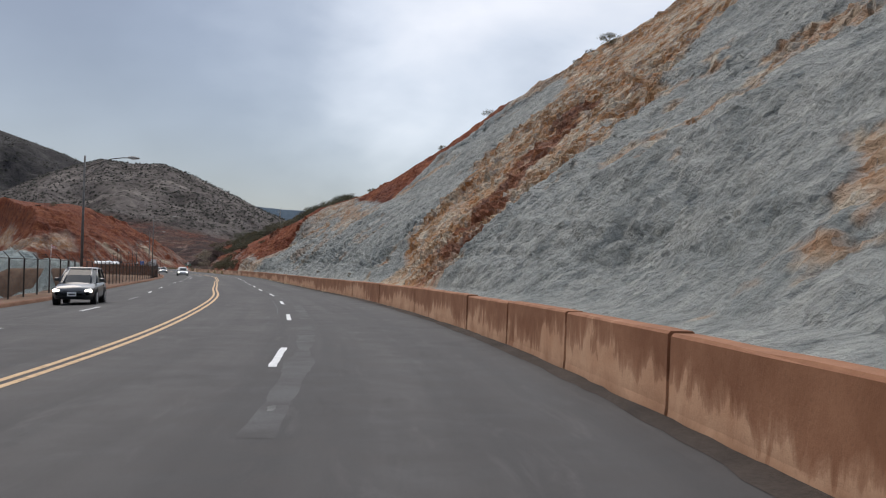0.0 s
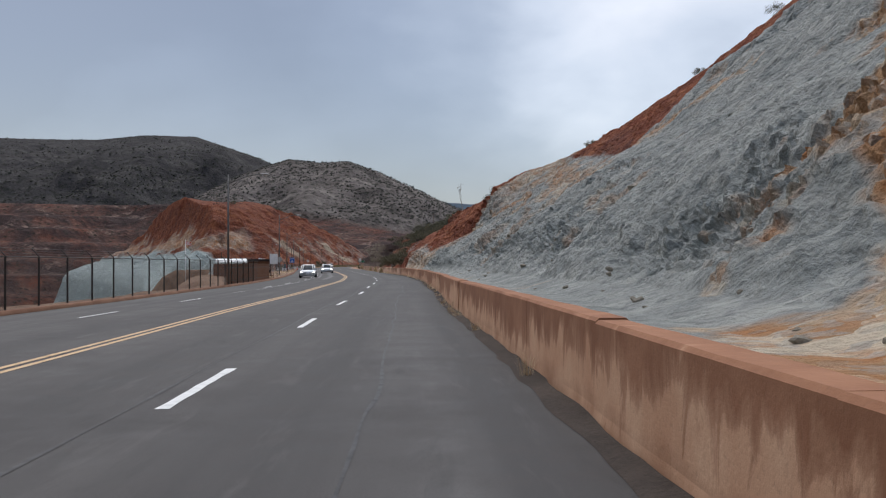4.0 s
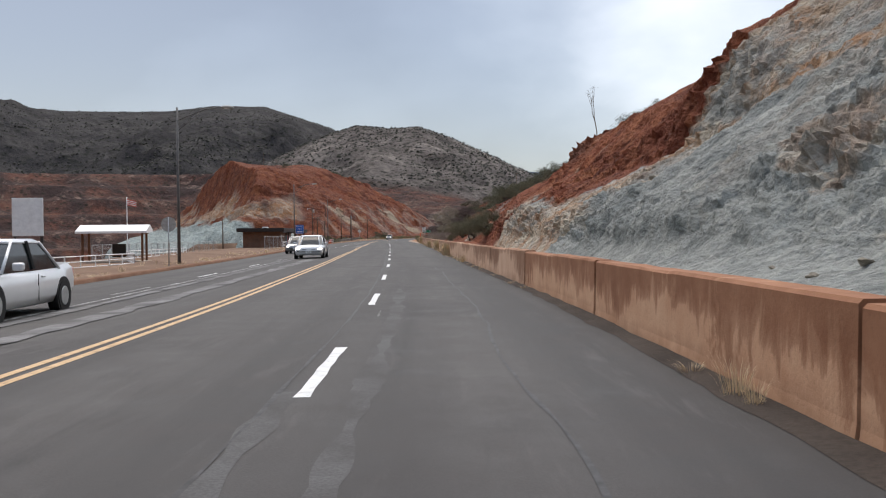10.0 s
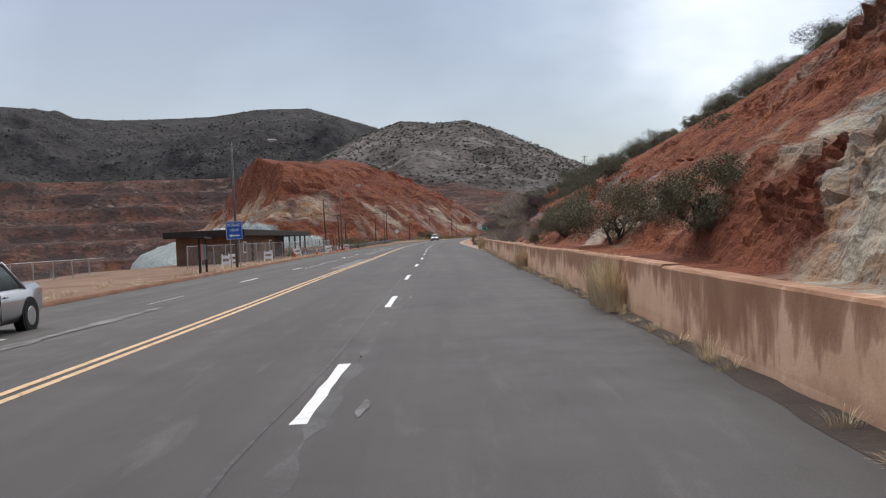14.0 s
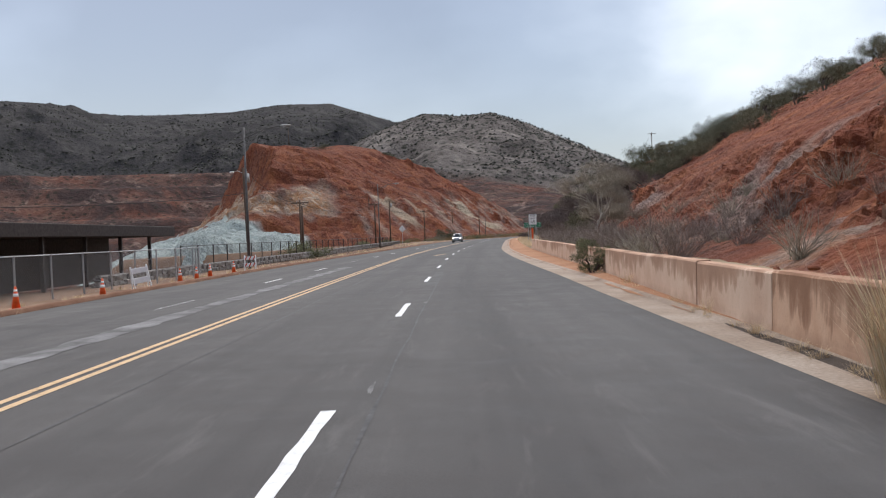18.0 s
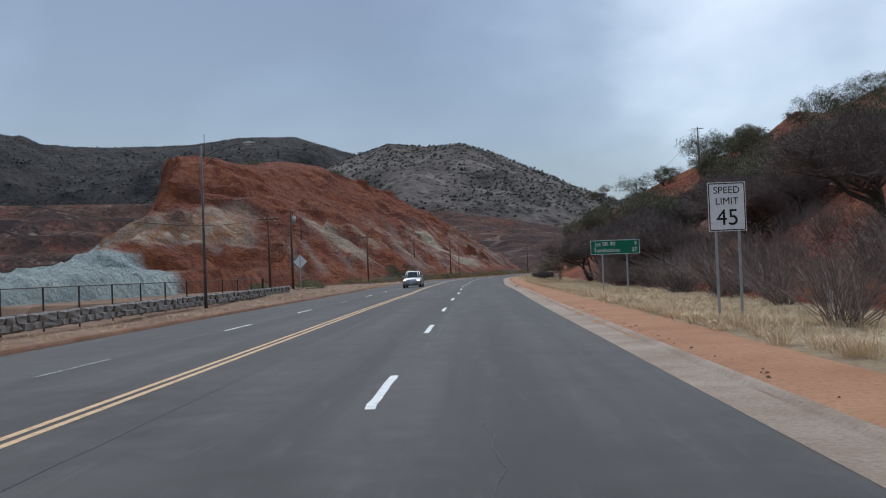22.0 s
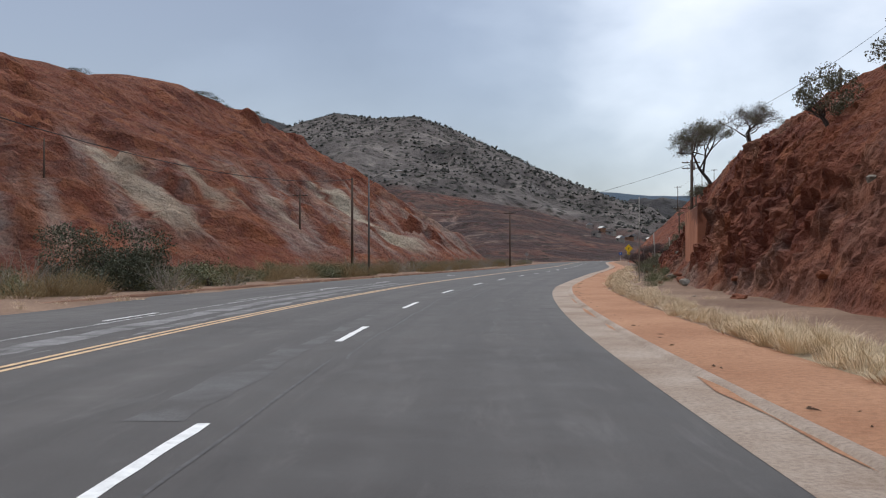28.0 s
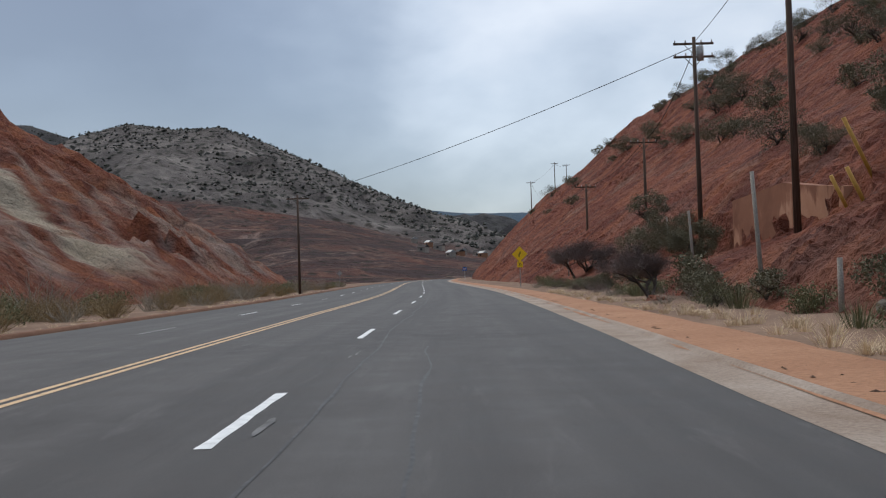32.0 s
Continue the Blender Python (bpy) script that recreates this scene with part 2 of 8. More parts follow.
    col = m.mix(pale, col, m.mix(mid, (0.30, 0.235, 0.155), (0.53, 0.46, 0.345)))
    col = m.mix(m.ramp(fine, (0.3, 0.6), (0.5, 0.0)), col, m.mix(0.6, col, (0.03, 0.025, 0.02)), "MIX")
    vor = m.voronoi(wv, 0.9)
    vor2 = m.voronoi(wv, 3.2)
    h = m.math("ADD", m.math("MULTIPLY", mid, 1.0), m.math("MULTIPLY", fine, 0.5))
    h = m.math("ADD", h, m.math("MULTIPLY", vor, 0.35))
    h = m.math("ADD", h, m.math("MULTIPLY", vor2, 0.18))
    h = m.math("ADD", h, m.math("MULTIPLY", shard, 0.10))
    return m.done(col, m.bump(h, 0.95, 0.72 * bump * size))


# ---- the road's line: places along it by station (metres) and offset (to the right) from its lane dashes ----
LINE = [(-3.0, -80.0), (-1.7, -40.0), (-1.1, -15.0), (-1.4, -0.1), (-2.7, 15.9), (-5.2, 31.5), (-8.45, 47.55), (-12.3, 63.1), (-15.85, 78.05), (-19.25, 91.95),
        (-22.4, 105.8), (-25.9, 119.6), (-29.5, 134.3), (-33.5, 148.3), (-38.0, 163.4), (-42.9, 178.3), (-48.1, 193.7), (-53.7, 209.9),
        (-59.4, 226.6), (-65.7, 244.6), (-72.1, 263.2), (-78.8, 282.3), (-85.7, 301.9), (-92.5, 321.7), (-99.3, 342.0), (-105.9, 362.7),
        (-112.3, 384.1), (-118.6, 405.4), (-124.6, 426.2), (-130.6, 446.3), (-136.1, 466.3), (-141.6, 486.2), (-146.1, 504.7), (-149.6, 523.6),
        (-151.7, 542.3), (-153.2, 561.3), (-155.3, 590.0), (-157.0, 615.0), (-159.2, 640.0), (-164.5, 690.0), (-169.6, 740.0)]
SPUR_LINE = LINE[:-1] + [(-170.5, 740.0), (-178.0, 780.0), (-190.0, 825.0), (-208.0, 870.0), (-232.0, 920.0)]
LINE += [(-172.8, 780.0), (-175.2, 825.0), (-177.4, 870.0), (-179.6, 920.0)]


def spline(pts, n=24):
    p = np.array(pts, float)
    q = np.vstack([2 * p[0] - p[1], p, 2 * p[-1] - p[-2]])
    out = []
    for i in range(1, len(q) - 2):
        for u in np.linspace(0, 1, n, endpoint=False):
            out.append(0.5 * (2 * q[i] + (q[i + 1] - q[i - 1]) * u + (2 * q[i - 1] - 5 * q[i] + 4 * q[i + 1] - q[i + 2]) * u * u
                              + (3 * q[i] - q[i - 1] - 3 * q[i + 1] + q[i + 2]) * u ** 3))
    out.append(q[-2])
    return np.array(out)


def sampled(line):
    """Stations a metre apart along a line, with smoothed places and ways."""
    dense = spline(line)
    stn = np.r_[0, np.cumsum(np.hypot(*np.diff(dense, axis=0).T))]
    stn -= stn[np.argmin(np.hypot(dense[:, 0] + 1.4, dense[:, 1] + 0.1))]
    grid = np.arange(-78.0, stn[-1] - 2, 1.0)
    k = np.ones(9) / 9
    xs = np.convolve(np.pad(np.interp(grid, stn, dense[:, 0]), 4, mode="reflect", reflect_type="odd"), k, "valid")
    ys = np.convolve(np.pad(np.interp(grid, stn, dense[:, 1]), 4, mode="reflect", reflect_type="odd"), k, "valid")
    dx, dy = np.gradient(xs), np.gradient(ys)
    return grid, xs, ys, dx / np.hypot(dx, dy), dy / np.hypot(dx, dy)


S_GRID, _xs, _ys, _dx, _dy = sampled(LINE)
SPUR_AXIS = sampled(SPUR_LINE)


def on_line(s, o):
    """World x, y of station s and offset o (arrays or numbers)."""
    s = np.asarray(s, float)
    x, y = np.interp(s, S_GRID, _xs), np.interp(s, S_GRID, _ys)
    dx, dy = np.interp(s, S_GRID, _dx), np.interp(s, S_GRID, _dy)
    over = s - np.clip(s, S_GRID[0], S_GRID[-1])
    return x + dx * over + o * dy, y + dy * over - o * dx


def heading(s):
    """Degrees by which the road's way at s lies to the left of +y."""
    return math.degrees(math.atan2(-float(np.interp(s, S_GRID, _dx)), float(np.interp(s, S_GRID, _dy))))


def at(s, o, z=0.0, turn=0.0):
    """A pose at the station, its y axis along the road."""
    x, y = on_line(s, o)
    return pose(float(x), float(y), z, 0, 0, heading(s) + turn)


def to_line(x, y, axis=None):
    """Stations and offsets of world points (arrays) from the road's line or another."""
    grid, xs, ys, dx, dy = axis or (S_GRID, _xs, _ys, _dx, _dy)
    x, y = np.ravel(x), np.ravel(y)
    s, o = np.empty(len(x)), np.empty(len(x))
    for i in range(0, len(x), 4000):
        d = (x[i:i + 4000, None] - xs[None, ::4]) ** 2 + (y[i:i + 4000, None] - ys[None, ::4]) ** 2
        k = np.argmin(d, 1) * 4
        vx, vy = x[i:i + 4000] - xs[k], y[i:i + 4000] - ys[k]
        s[i:i + 4000] = grid[k] + vx * dx[k] + vy * dy[k]
        o[i:i + 4000] = vx * dy[k] - vy * dx[k]
    return s, o


# ---- noise on arrays ----
_perm = np.random.RandomState(7).permutation(4096)
_vals = np.random.RandomState(8).rand(4096)


def lattice(ix, iy):
    return _vals[_perm[(ix + _perm[iy & 4095]) & 4095]]


def vnoise(x, y):
    ix, iy = np.floor(x).astype(int), np.floor(y).astype(int)
    u, v = x - ix, y - iy
    u, v = u * u * u * (u * (u * 6 - 15) + 10), v * v * v * (v * (v * 6 - 15) + 10)
    a = lattice(ix, iy) * (1 - u) + lattice(ix + 1, iy) * u
    b = lattice(ix, iy + 1) * (1 - u) + lattice(ix + 1, iy + 1) * u
    return a * (1 - v) + b * v


def fbm(x, y, octaves=5, gain=0.5, ridged=False):
    x, y = np.asarray(x, float), np.asarray(y, float)
    out, amp, tot = 0.0, 1.0, 0.0
    for i in range(octaves):
        n = vnoise(x * 2 ** i + 17.3 * i, y * 2 ** i + 5.1 * i)
        n = 1 - abs(2 * n - 1) if ridged else n
        out, tot, amp = out + amp * n, tot + amp, amp * gain
    return out / tot


def facets(u, v, seed=0, tilt=1.6):
    """Broken-rock relief: each cell of a jittered lattice is a plane of its own height and slope."""
    iu, iv = np.floor(u).astype(int), np.floor(v).astype(int)
    near, out = np.full(u.shape, 9.0), np.zeros(u.shape)
    for a in (-1, 0, 1):
        for b in (-1, 0, 1):
            cu, cv = iu + a, iv + b
            du, dv = u - cu - lattice(cu + seed, cv + 11), v - cv - lattice(cu + 57, cv + seed + 3)
            d = du * du + dv * dv
            h = lattice(cu + 91, cv + seed + 29) - 0.5 + tilt * ((lattice(cu + 7, cv + seed + 131) - 0.5) * du + (lattice(cu + 211, cv + seed + 17) - 0.5) * dv)
            out, near = np.where(d < near, h, out), np.minimum(near, d)
    return out


# ---- mesh helpers ----
def grid_mesh(name, x, y, z, material, zone=None, pale=None, uv=None, smooth=True):
    """A mesh from 2D arrays of places; zone: colour weights a vertex; uv: metres along and across."""
    n, k = x.shape
    me = bpy.data.meshes.new(name)
    me.vertices.add(n * k)
    me.vertices.foreach_set("co", np.stack([x, y, z], -1).astype(np.float32).ravel())
    i = np.arange(n * k).reshape(n, k)
    quads = np.stack([i[:-1, :-1], i[:-1, 1:], i[1:, 1:], i[1:, :-1]], -1).reshape(-1, 4)
    me.loops.add(quads.size)
    me.loops.foreach_set("vertex_index", quads.ravel().astype(np.int32))
    me.polygons.add(len(quads))
    me.polygons.foreach_set("loop_start", np.arange(0, quads.size, 4, dtype=np.int32))
    me.update(calc_edges=True)
    me.polygons.foreach_set("use_smooth", np.full(len(quads), smooth))
    if zone is not None:
        at_ = me.attributes.new("zone", "FLOAT_COLOR", "POINT")
        at_.data.foreach_set("color", np.concatenate([zone.reshape(-1, 3), np.ones((n * k, 1))], 1).astype(np.float32).ravel())
    if pale is not None:
        at_ = me.attributes.new("pale", "FLOAT", "POINT")
        at_.data.foreach_set("value", pale.astype(np.float32).ravel())
    if uv is not None:
        lay = me.uv_layers.new(name="along")
        lay.data.foreach_set("uv", np.stack([uv[0].ravel()[quads.ravel()], uv[1].ravel()[quads.ravel()]], -1).astype(np.float32).ravel())
    me.materials.append(material)
    me.validate()
    return new(name, me)


# ---- land materials ----
M_ROCK = rock_material("cut_rock", rust=0.85, depth=0.88, crimson=True)
M_FARROCK = rock_material("quarry_rock", 1.7, 0.8, 1.5, (0.265, 0.315, 0.298), (0.42, 0.465, 0.435), 0.80)


def asphalt_material():
    m = Mat("asphalt", 0.82, 0.0, 0.35)
    uv = m.tc.outputs["UV"]
    v = m.vec()
    fine = m.noise(v, 60.0, 3.0, 0.7)
    mid = m.noise(v, 1.3, 6.0, 0.6)
    n = m.t.nodes.new("ShaderNodeMapping")
    m.put(n.inputs["Vector"], uv)
    n.inputs["Scale"].default_value = (1.0, 0.022, 1.0)
    track = m.noise(n.outputs[0], 0.9, 4.0, 0.55)
    col = m.mix(m.ramp(track, (0.36, 0.0), (0.64, 1.0)), (0.025, 0.023, 0.0215), (0.072, 0.066, 0.061))
    col = m.mix(m.ramp(mid, (0.38, 0.0), (0.72, 0.75)), col, (0.082, 0.074, 0.068))
    stain = m.noise(v, 0.16, 5.0, 0.6, 0.5)
    col = m.mix(m.ramp(stain, (0.46, 0.0), (0.66, 0.7)), col, (0.036, 0.032, 0.030))
    scuff = m.noise(m.vec("UV", (2.6, 0.35, 1.0)), 1.0, 7.0, 0.7, 0.4)
    col = m.mix(m.ramp(scuff, (0.56, 0.0), (0.74, 0.55)), col, (0.120, 0.110, 0.102))
    col = m.mix(m.ramp(scuff, (0.26, 0.6), (0.42, 0.0)), col, (0.024, 0.022, 0.021))
    col = m.mix(m.ramp(fine, (0.35, 0.5), (0.65, 0.0)), col, (0.022, 0.022, 0.022))
    return m.done(col, m.bump(fine, 0.35, 0.008), m.ramp(mid, (0.3, 0.72), (0.7, 0.9)))


def dirt_material(name, a, b, scale=1.0):
    m = Mat(name, 0.95, 0.0, 0.15)
    v = m.vec()
    big, fine = m.noise(v, 0.22 * scale, 5.0, 0.6), m.noise(v, 7.0 * scale, 6.0, 0.7)
    col = m.mix(m.ramp(big, (0.3, 0.0), (0.7, 1.0)), a, b)
    col = m.mix(m.ramp(fine, (0.3, 0.5), (0.6, 0.0)), col, tuple(c * 0.45 for c in a))
    return m.done(col, m.bump(fine, 0.6, 0.05))


M_ASPHALT = asphalt_material()
M_VERGE = dirt_material("red_dirt_verge", (0.135, 0.078, 0.050), (0.275, 0.180, 0.120))
M_SHOULDER = dirt_material("orange_dirt", (0.30, 0.145, 0.078), (0.43, 0.235, 0.135), 1.6)
M_DRY = dirt_material("dry_grassy_soil", (0.20, 0.140, 0.085), (0.34, 0.265, 0.165))


def mountain_material():
    m = Mat("scrub_mountain", 0.97, 0.0, 0.1)
    v = m.vec()
    z = m.split(m.attr("zone")["Color"])
    big, mid, fine = m.noise(v, 0.006, 6.0, 0.6), m.noise(v, 0.03, 7.0, 0.65, 0.5), m.noise(v, 0.16, 5.0, 0.65)
    bare = m.mix(m.ramp(mid, (0.32, 0.0), (0.68, 1.0)), (0.050, 0.042, 0.039), (0.245, 0.212, 0.186))
    bare = m.mix(m.ramp(big, (0.38, 0.0), (0.66, 0.75)), bare, (0.042, 0.036, 0.032))
    scrub = m.voronoi(v, 0.105)
    bare = m.mix(m.ramp(scrub, (0.22, 0.9), (0.40, 0.0)), bare, (0.018, 0.020, 0.013))
    strat = m.noise(m.vec("Object", (0.004, 0.004, 0.10)), 1.0, 5.0, 0.6, 0.5)
    red = m.mix(m.ramp(strat, (0.35, 0.0), (0.65, 1.0)), (0.055, 0.024, 0.018), (0.140, 0.054, 0.034))
    red = m.mix(m.ramp(mid, (0.40, 0.0), (0.60, 0.75)), red, (0.075, 0.050, 0.042))
    red = m.mix(m.ramp(fine, (0.52, 0.0), (0.70, 0.6)), red, (0.21, 0.120, 0.085))
    red = m.mix(m.ramp(m.noise(v, 0.022, 6.0, 0.7, 0.9), (0.42, 0.0), (0.58, 0.9)), red, (0.034, 0.023, 0.022))
    red = m.mix(m.ramp(m.noise(v, 0.011, 6.0, 0.65, 0.6), (0.56, 0.0), (0.70, 0.6)), red, (0.150, 0.080, 0.056))
    red = m.mix(m.ramp(m.noise(v, 0.03, 7.0, 0.75, 1.2), (0.57, 0.0), (0.66, 0.7)), red, m.mix(fine, (0.16, 0.095, 0.072), (0.30, 0.225, 0.185)))
    red = m.mix(m.ramp(m.voronoi(v, 0.16), (0.20, 0.85), (0.36, 0.0)), red, (0.026, 0.022, 0.016))
    # far ridge: the haze of distance is mixed into this blue-green colour
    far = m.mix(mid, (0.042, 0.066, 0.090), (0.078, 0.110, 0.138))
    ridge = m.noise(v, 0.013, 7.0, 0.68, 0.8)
    # back ridge: darker, slightly bluer tones than the nearer mountain
    back_tone = m.mix(m.ramp(ridge, (0.36, 0.0), (0.66, 1.0)), (0.012, 0.013, 0.016), (0.050, 0.047, 0.046))
    back_tone = m.mix(m.ramp(m.voronoi(v, 0.045), (0.25, 0.85), (0.48, 0.0)), back_tone, (0.014, 0.016, 0.014))
    col = m.mix(z[0], m.mix(m.math("MULTIPLY", z[1], 0.85), bare, back_tone), red)
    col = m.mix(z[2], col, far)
    return m.done(col, m.bump(m.math("ADD", mid, m.math("MULTIPLY", fine, 0.4)), 0.8, 9.0))


M_MOUNTAIN = mountain_material()

# ---- right hillside: a road cut, its cross profiles by station ----
PROF = {
    -80: [(4, -.2), (9.6, -.2), (11.6, .4), (13.9, 2.2), (15.8, 4.2), (19, 7.0), (23, 10.2), (30, 15.5), (59, 38.8), (72, 49), (115, 70)],
    175: [(4, -.2), (9.6, -.2), (11.6, .4), (13.9, 2.2), (15.8, 4.2), (19, 6.9), (23, 10.0), (30, 14.8), (59, 38.8), (72, 49), (115, 70)],
    196: [(4, -.2), (9.2, -.2), (10.8, .8), (12.6, 3.0), (15, 4.8), (19, 7.4), (23, 10.8), (30, 16.6), (45, 26), (72, 40), (115, 55)],
    207: [(4, -.2), (9.0, -.1), (10.4, 1.0), (11.4, 2.6), (14, 4.6), (17.4, 6.2), (19, 9), (21, 13.2), (26, 15.5), (31, 17.3), (115, 44)],
    222: [(4, -.2), (9.6, -.1), (11, .9), (12.2, 2.3), (14.5, 4.0), (17.5, 5.5), (20, 8.0), (26, 13), (36, 19.5), (59, 30), (115, 46)],
    242: [(4, -.1), (9.6, .1), (11, 1.5), (12.8, 3.5), (15, 4.6), (19, 7.2), (24, 12.2), (33, 17.5), (59, 28), (115, 46)],
    262: [(4, .3), (9.5, .6), (12, 2.2), (14.3, 4), (19, 6.8), (24, 12.2), (33, 17.0), (59, 28), (115, 46)],
    290: [(4, .3), (9.5, .3), (12, 1.8), (18, 5.2), (25, 9.5), (33, 14.5), (44, 22), (66, 31), (115, 46)],
    330: [(4, .2), (10, .2), (14, .9), (16, 2.0), (18.7, 4.2), (20, 5.5), (21.5, 6.8), (28, 9.6), (45, 18.5), (68, 29), (90, 37), (115, 44)],
    500: [(4, .2), (11, .2), (16, 2.2), (20, 4.4), (28, 8), (45, 17), (68, 28), (90, 37), (115, 44)],
    532: [(4, .1), (9.5, .1), (10.8, .5), (11.8, 2), (13.2, 4.4), (20, 9.0), (30, 14.6), (60, 26), (115, 44)],
    546: [(4, .1), (9, .1), (10.5, .5), (11.5, 1.8), (12.5, 3.8), (14.2, 6.5), (16, 7.9), (19, 9.9), (30, 12.6), (60, 21), (115, 36)],
    566: [(4, .1), (9, .1), (10.8, .4), (11.9, 1.3), (12.3, 3.0), (12.8, 4.9), (13.6, 6.2), (14.2, 6.8), (16, 8.2), (19, 9.9), (30, 12.8), (60, 22), (115, 38)],
    586: [(4, .1), (9.3, .1), (10.9, .7), (12.4, 2.6), (14.2, 5.4), (19, 9.4), (30, 13), (60, 24), (115, 40)],
    602: [(4, .1), (9.4, .1), (11, .8), (13, 2.5), (16, 5.2), (20, 8.6), (30, 13.4), (60, 30), (115, 48)],
    620: [(4, .1), (11, .3), (13, 1.5), (16.1, 2.6), (16.9, 4.2), (20, 7), (30, 13.5), (55, 31), (64, 38), (115, 58)],
    636: [(4, .1), (11, .3), (13, 1.2), (16.2, 1.9), (17.0, 4.2), (20, 7), (30, 13.5), (55, 31), (64, 38), (115, 58)],
    652: [(4, .1), (11, .3), (13, 1.5), (16, 4), (20, 7), (30, 13.5), (55, 32), (64, 39), (115, 60)],
    700: [(4, .1), (11, .3), (13, 1.5), (16, 4), (20, 7), (30, 13.5), (55, 33), (64, 40), (115, 62)],
    800: [(4, .1), (11, .3), (19, 8), (32, 20), (36, 23), (50, 36), (80, 52), (90, 55), (115, 60)],
    880: [(4, .1), (11, .3), (17, 6.5), (27, 17.5), (36, 26), (42, 28.5), (60, 36), (90, 44), (115, 48)],
}
CREST = [(-80, 84), (100, 72), (134, 66), (147, 60), (170, 56), (180, 52), (190, 44), (196, 32), (205, 28), (209, 26), (222, 36), (248, 30), (262, 27),
         (290, 35), (302, 46), (350, 66), (404, 68), (515, 78), (545, 80), (600, 60), (640, 62), (720, 66), (788, 80), (842, 90), (900, 90)]


def hill_profile(s, o):
    """Height of the right hillside before its fine relief."""
    keys = sorted(PROF)
    lev = np.stack([np.interp(o, *np.array(PROF[k]).T) for k in keys])
    pos = np.interp(s, keys, np.arange(len(keys)))
    i = np.minimum(pos.astype(int), len(keys) - 2)
    u = pos - i
    c = np.arange(lev.shape[1])
    z = lev[i[:, None], c] * (1 - u)[:, None] + lev[i[:, None] + 1, c] * u[:, None]
    oc = np.interp(s, *np.array(CREST, float).T)[:, None]
    zc = np.take_along_axis(z, np.clip(np.searchsorted(o, oc.ravel()), 0, len(o) - 1)[:, None], 1)
    over = o[None, :] - oc
    return np.where(over > 0, np.minimum(z, zc - 0.12 * over - 0.004 * over * over), z)


def hillside():
    s = np.r_[np.arange(-60, -10, 0.9), np.arange(-10, 260, 0.21), np.arange(260, 345, 0.28), np.arange(345, 520, 0.6), np.arange(520, 612, 0.15), np.arange(612, 760, 0.5), np.arange(760, 900, 1.0)]
    o = np.r_[np.arange(4.2, 9, 0.5), np.arange(9, 16, 0.13), np.arange(16, 24, 0.21), np.arange(24, 40, 0.4), np.arange(40, 60, 0.7), np.arange(60, 116, 2.4)]
    z = hill_profile(s, o)
    sg, og = np.meshgrid(s, o, indexing="ij")
    rise = np.gradient(z, axis=1) / np.gradient(og, axis=1)
    slope = np.clip((z - 0.1) / 1.2, 0, 1)
    steep = np.clip(rise, 0, 2)
    arc = og + 0.8 * z
    w = fbm(sg / 22 + 5, og / 16, 4, 0.55) - 0.5
    w2 = fbm(sg / 8 + 2, og / 8 + 8, 4, 0.6) - 0.5
    w3 = fbm(sg / 2.5 + 20, arc / 2.5 + 4, 3, 0.6) - 0.5
    # colour zones: grey-green rock below, a broken tan band across it, a red cap that takes over along the road
    cap = np.interp(s, [-80, 160, 166, 168, 171, 185, 195, 198, 204, 206, 209, 215, 228, 240, 260], [95, 95, 62, 36, 29, 28.5, 30, 40, 38, 20, 15.5, 13.4, 13.0, 13.2, 14])[:, None]
    gap = og - cap + (3.5 * w + 4 * w2) * np.interp(s, [150, 200], [1.0, 0.6])[:, None] + 2.2 * w3
    red = np.maximum(np.clip(gap / 0.7, 0, 1), np.clip((sg - 238 - 1.6 * (og - 9) + 8 * w2 + 4 * w3) / 0.8, 0, 1))
    mid_s = 74 + 0.95 * (og - 10)
    half = np.interp(og, [10, 20, 30, 47, 80], [12, 17, 24, 28, 34])
    patch = np.clip((half - np.abs(sg - mid_s) + 16 * w + 16 * w2 + 6 * w3) / 2.0, 0, 1)
    rust = np.clip((4.5 - np.abs(sg - (mid_s - 8)) + 14 * w2 + 8 * w3) / 2.0, 0, 1) * (og < 34)
    fringe = np.clip((np.interp(s, [100, 190, 205, 250], [3.0, 4.0, 5.5, 5.0])[:, None] - np.abs(gap + 3.2) + 10 * w3) / 2.0, 0, 1) * (s[:, None] > 100)
    spots = np.clip((w2 + 0.4 * w3 - 0.17) * 18, 0, 1)
    ochre = np.clip((og - 11.8 + 5 * w2 + 4 * w3) / 1.2, 0, 1) * np.interp(s, [186, 198, 236, 246], [0, 0.7, 0.7, 0])[:, None] * np.clip(0.40 + 5 * w2, 0, 0.8)
    vein = np.clip((1.3 - np.abs(og - 12.3 - 0.37 * (217 - sg)) + 5 * w3) / 0.8, 0, 1) * ((sg > 150) & (sg < 222)) * 0.8
    brow = np.clip((og - np.interp(s, *np.array(CREST, float).T)[:, None] + 7 + 12 * w2) / 2, 0, 1) * np.interp(s, [100, 130, 208, 212], [0, 0.7, 0.7, 0])[:, None]
    tan = np.maximum.reduce([patch, fringe * 0.7, spots * np.interp(s, [80, 110], [0.8, 0.42])[:, None], ochre, vein, brow])
    red = np.maximum(red, rust * 0.8)
    out = np.clip((fbm(sg / 9 + 70, og / 6 + 3, 4, 0.55) - 0.60) * 12, 0, 1) * np.interp(s, [255, 262, 285, 310, 525, 545, 620, 700], [0, 1, 1.0, 0.6, 0.1, 0.08, 0.08, 0.08])[:, None] * np.clip((24 - og) / 5, 0, 1)
    foot = np.clip((1.1 - z + 3.4 * w3 + 3.0 * w2) / 0.5, 0, 1) * np.interp(s, [528, 545, 574, 584], [0, 0.4, 0.22, 0])[:, None]
    out = np.maximum(out, foot)
    red = red * (1 - 0.75 * out)
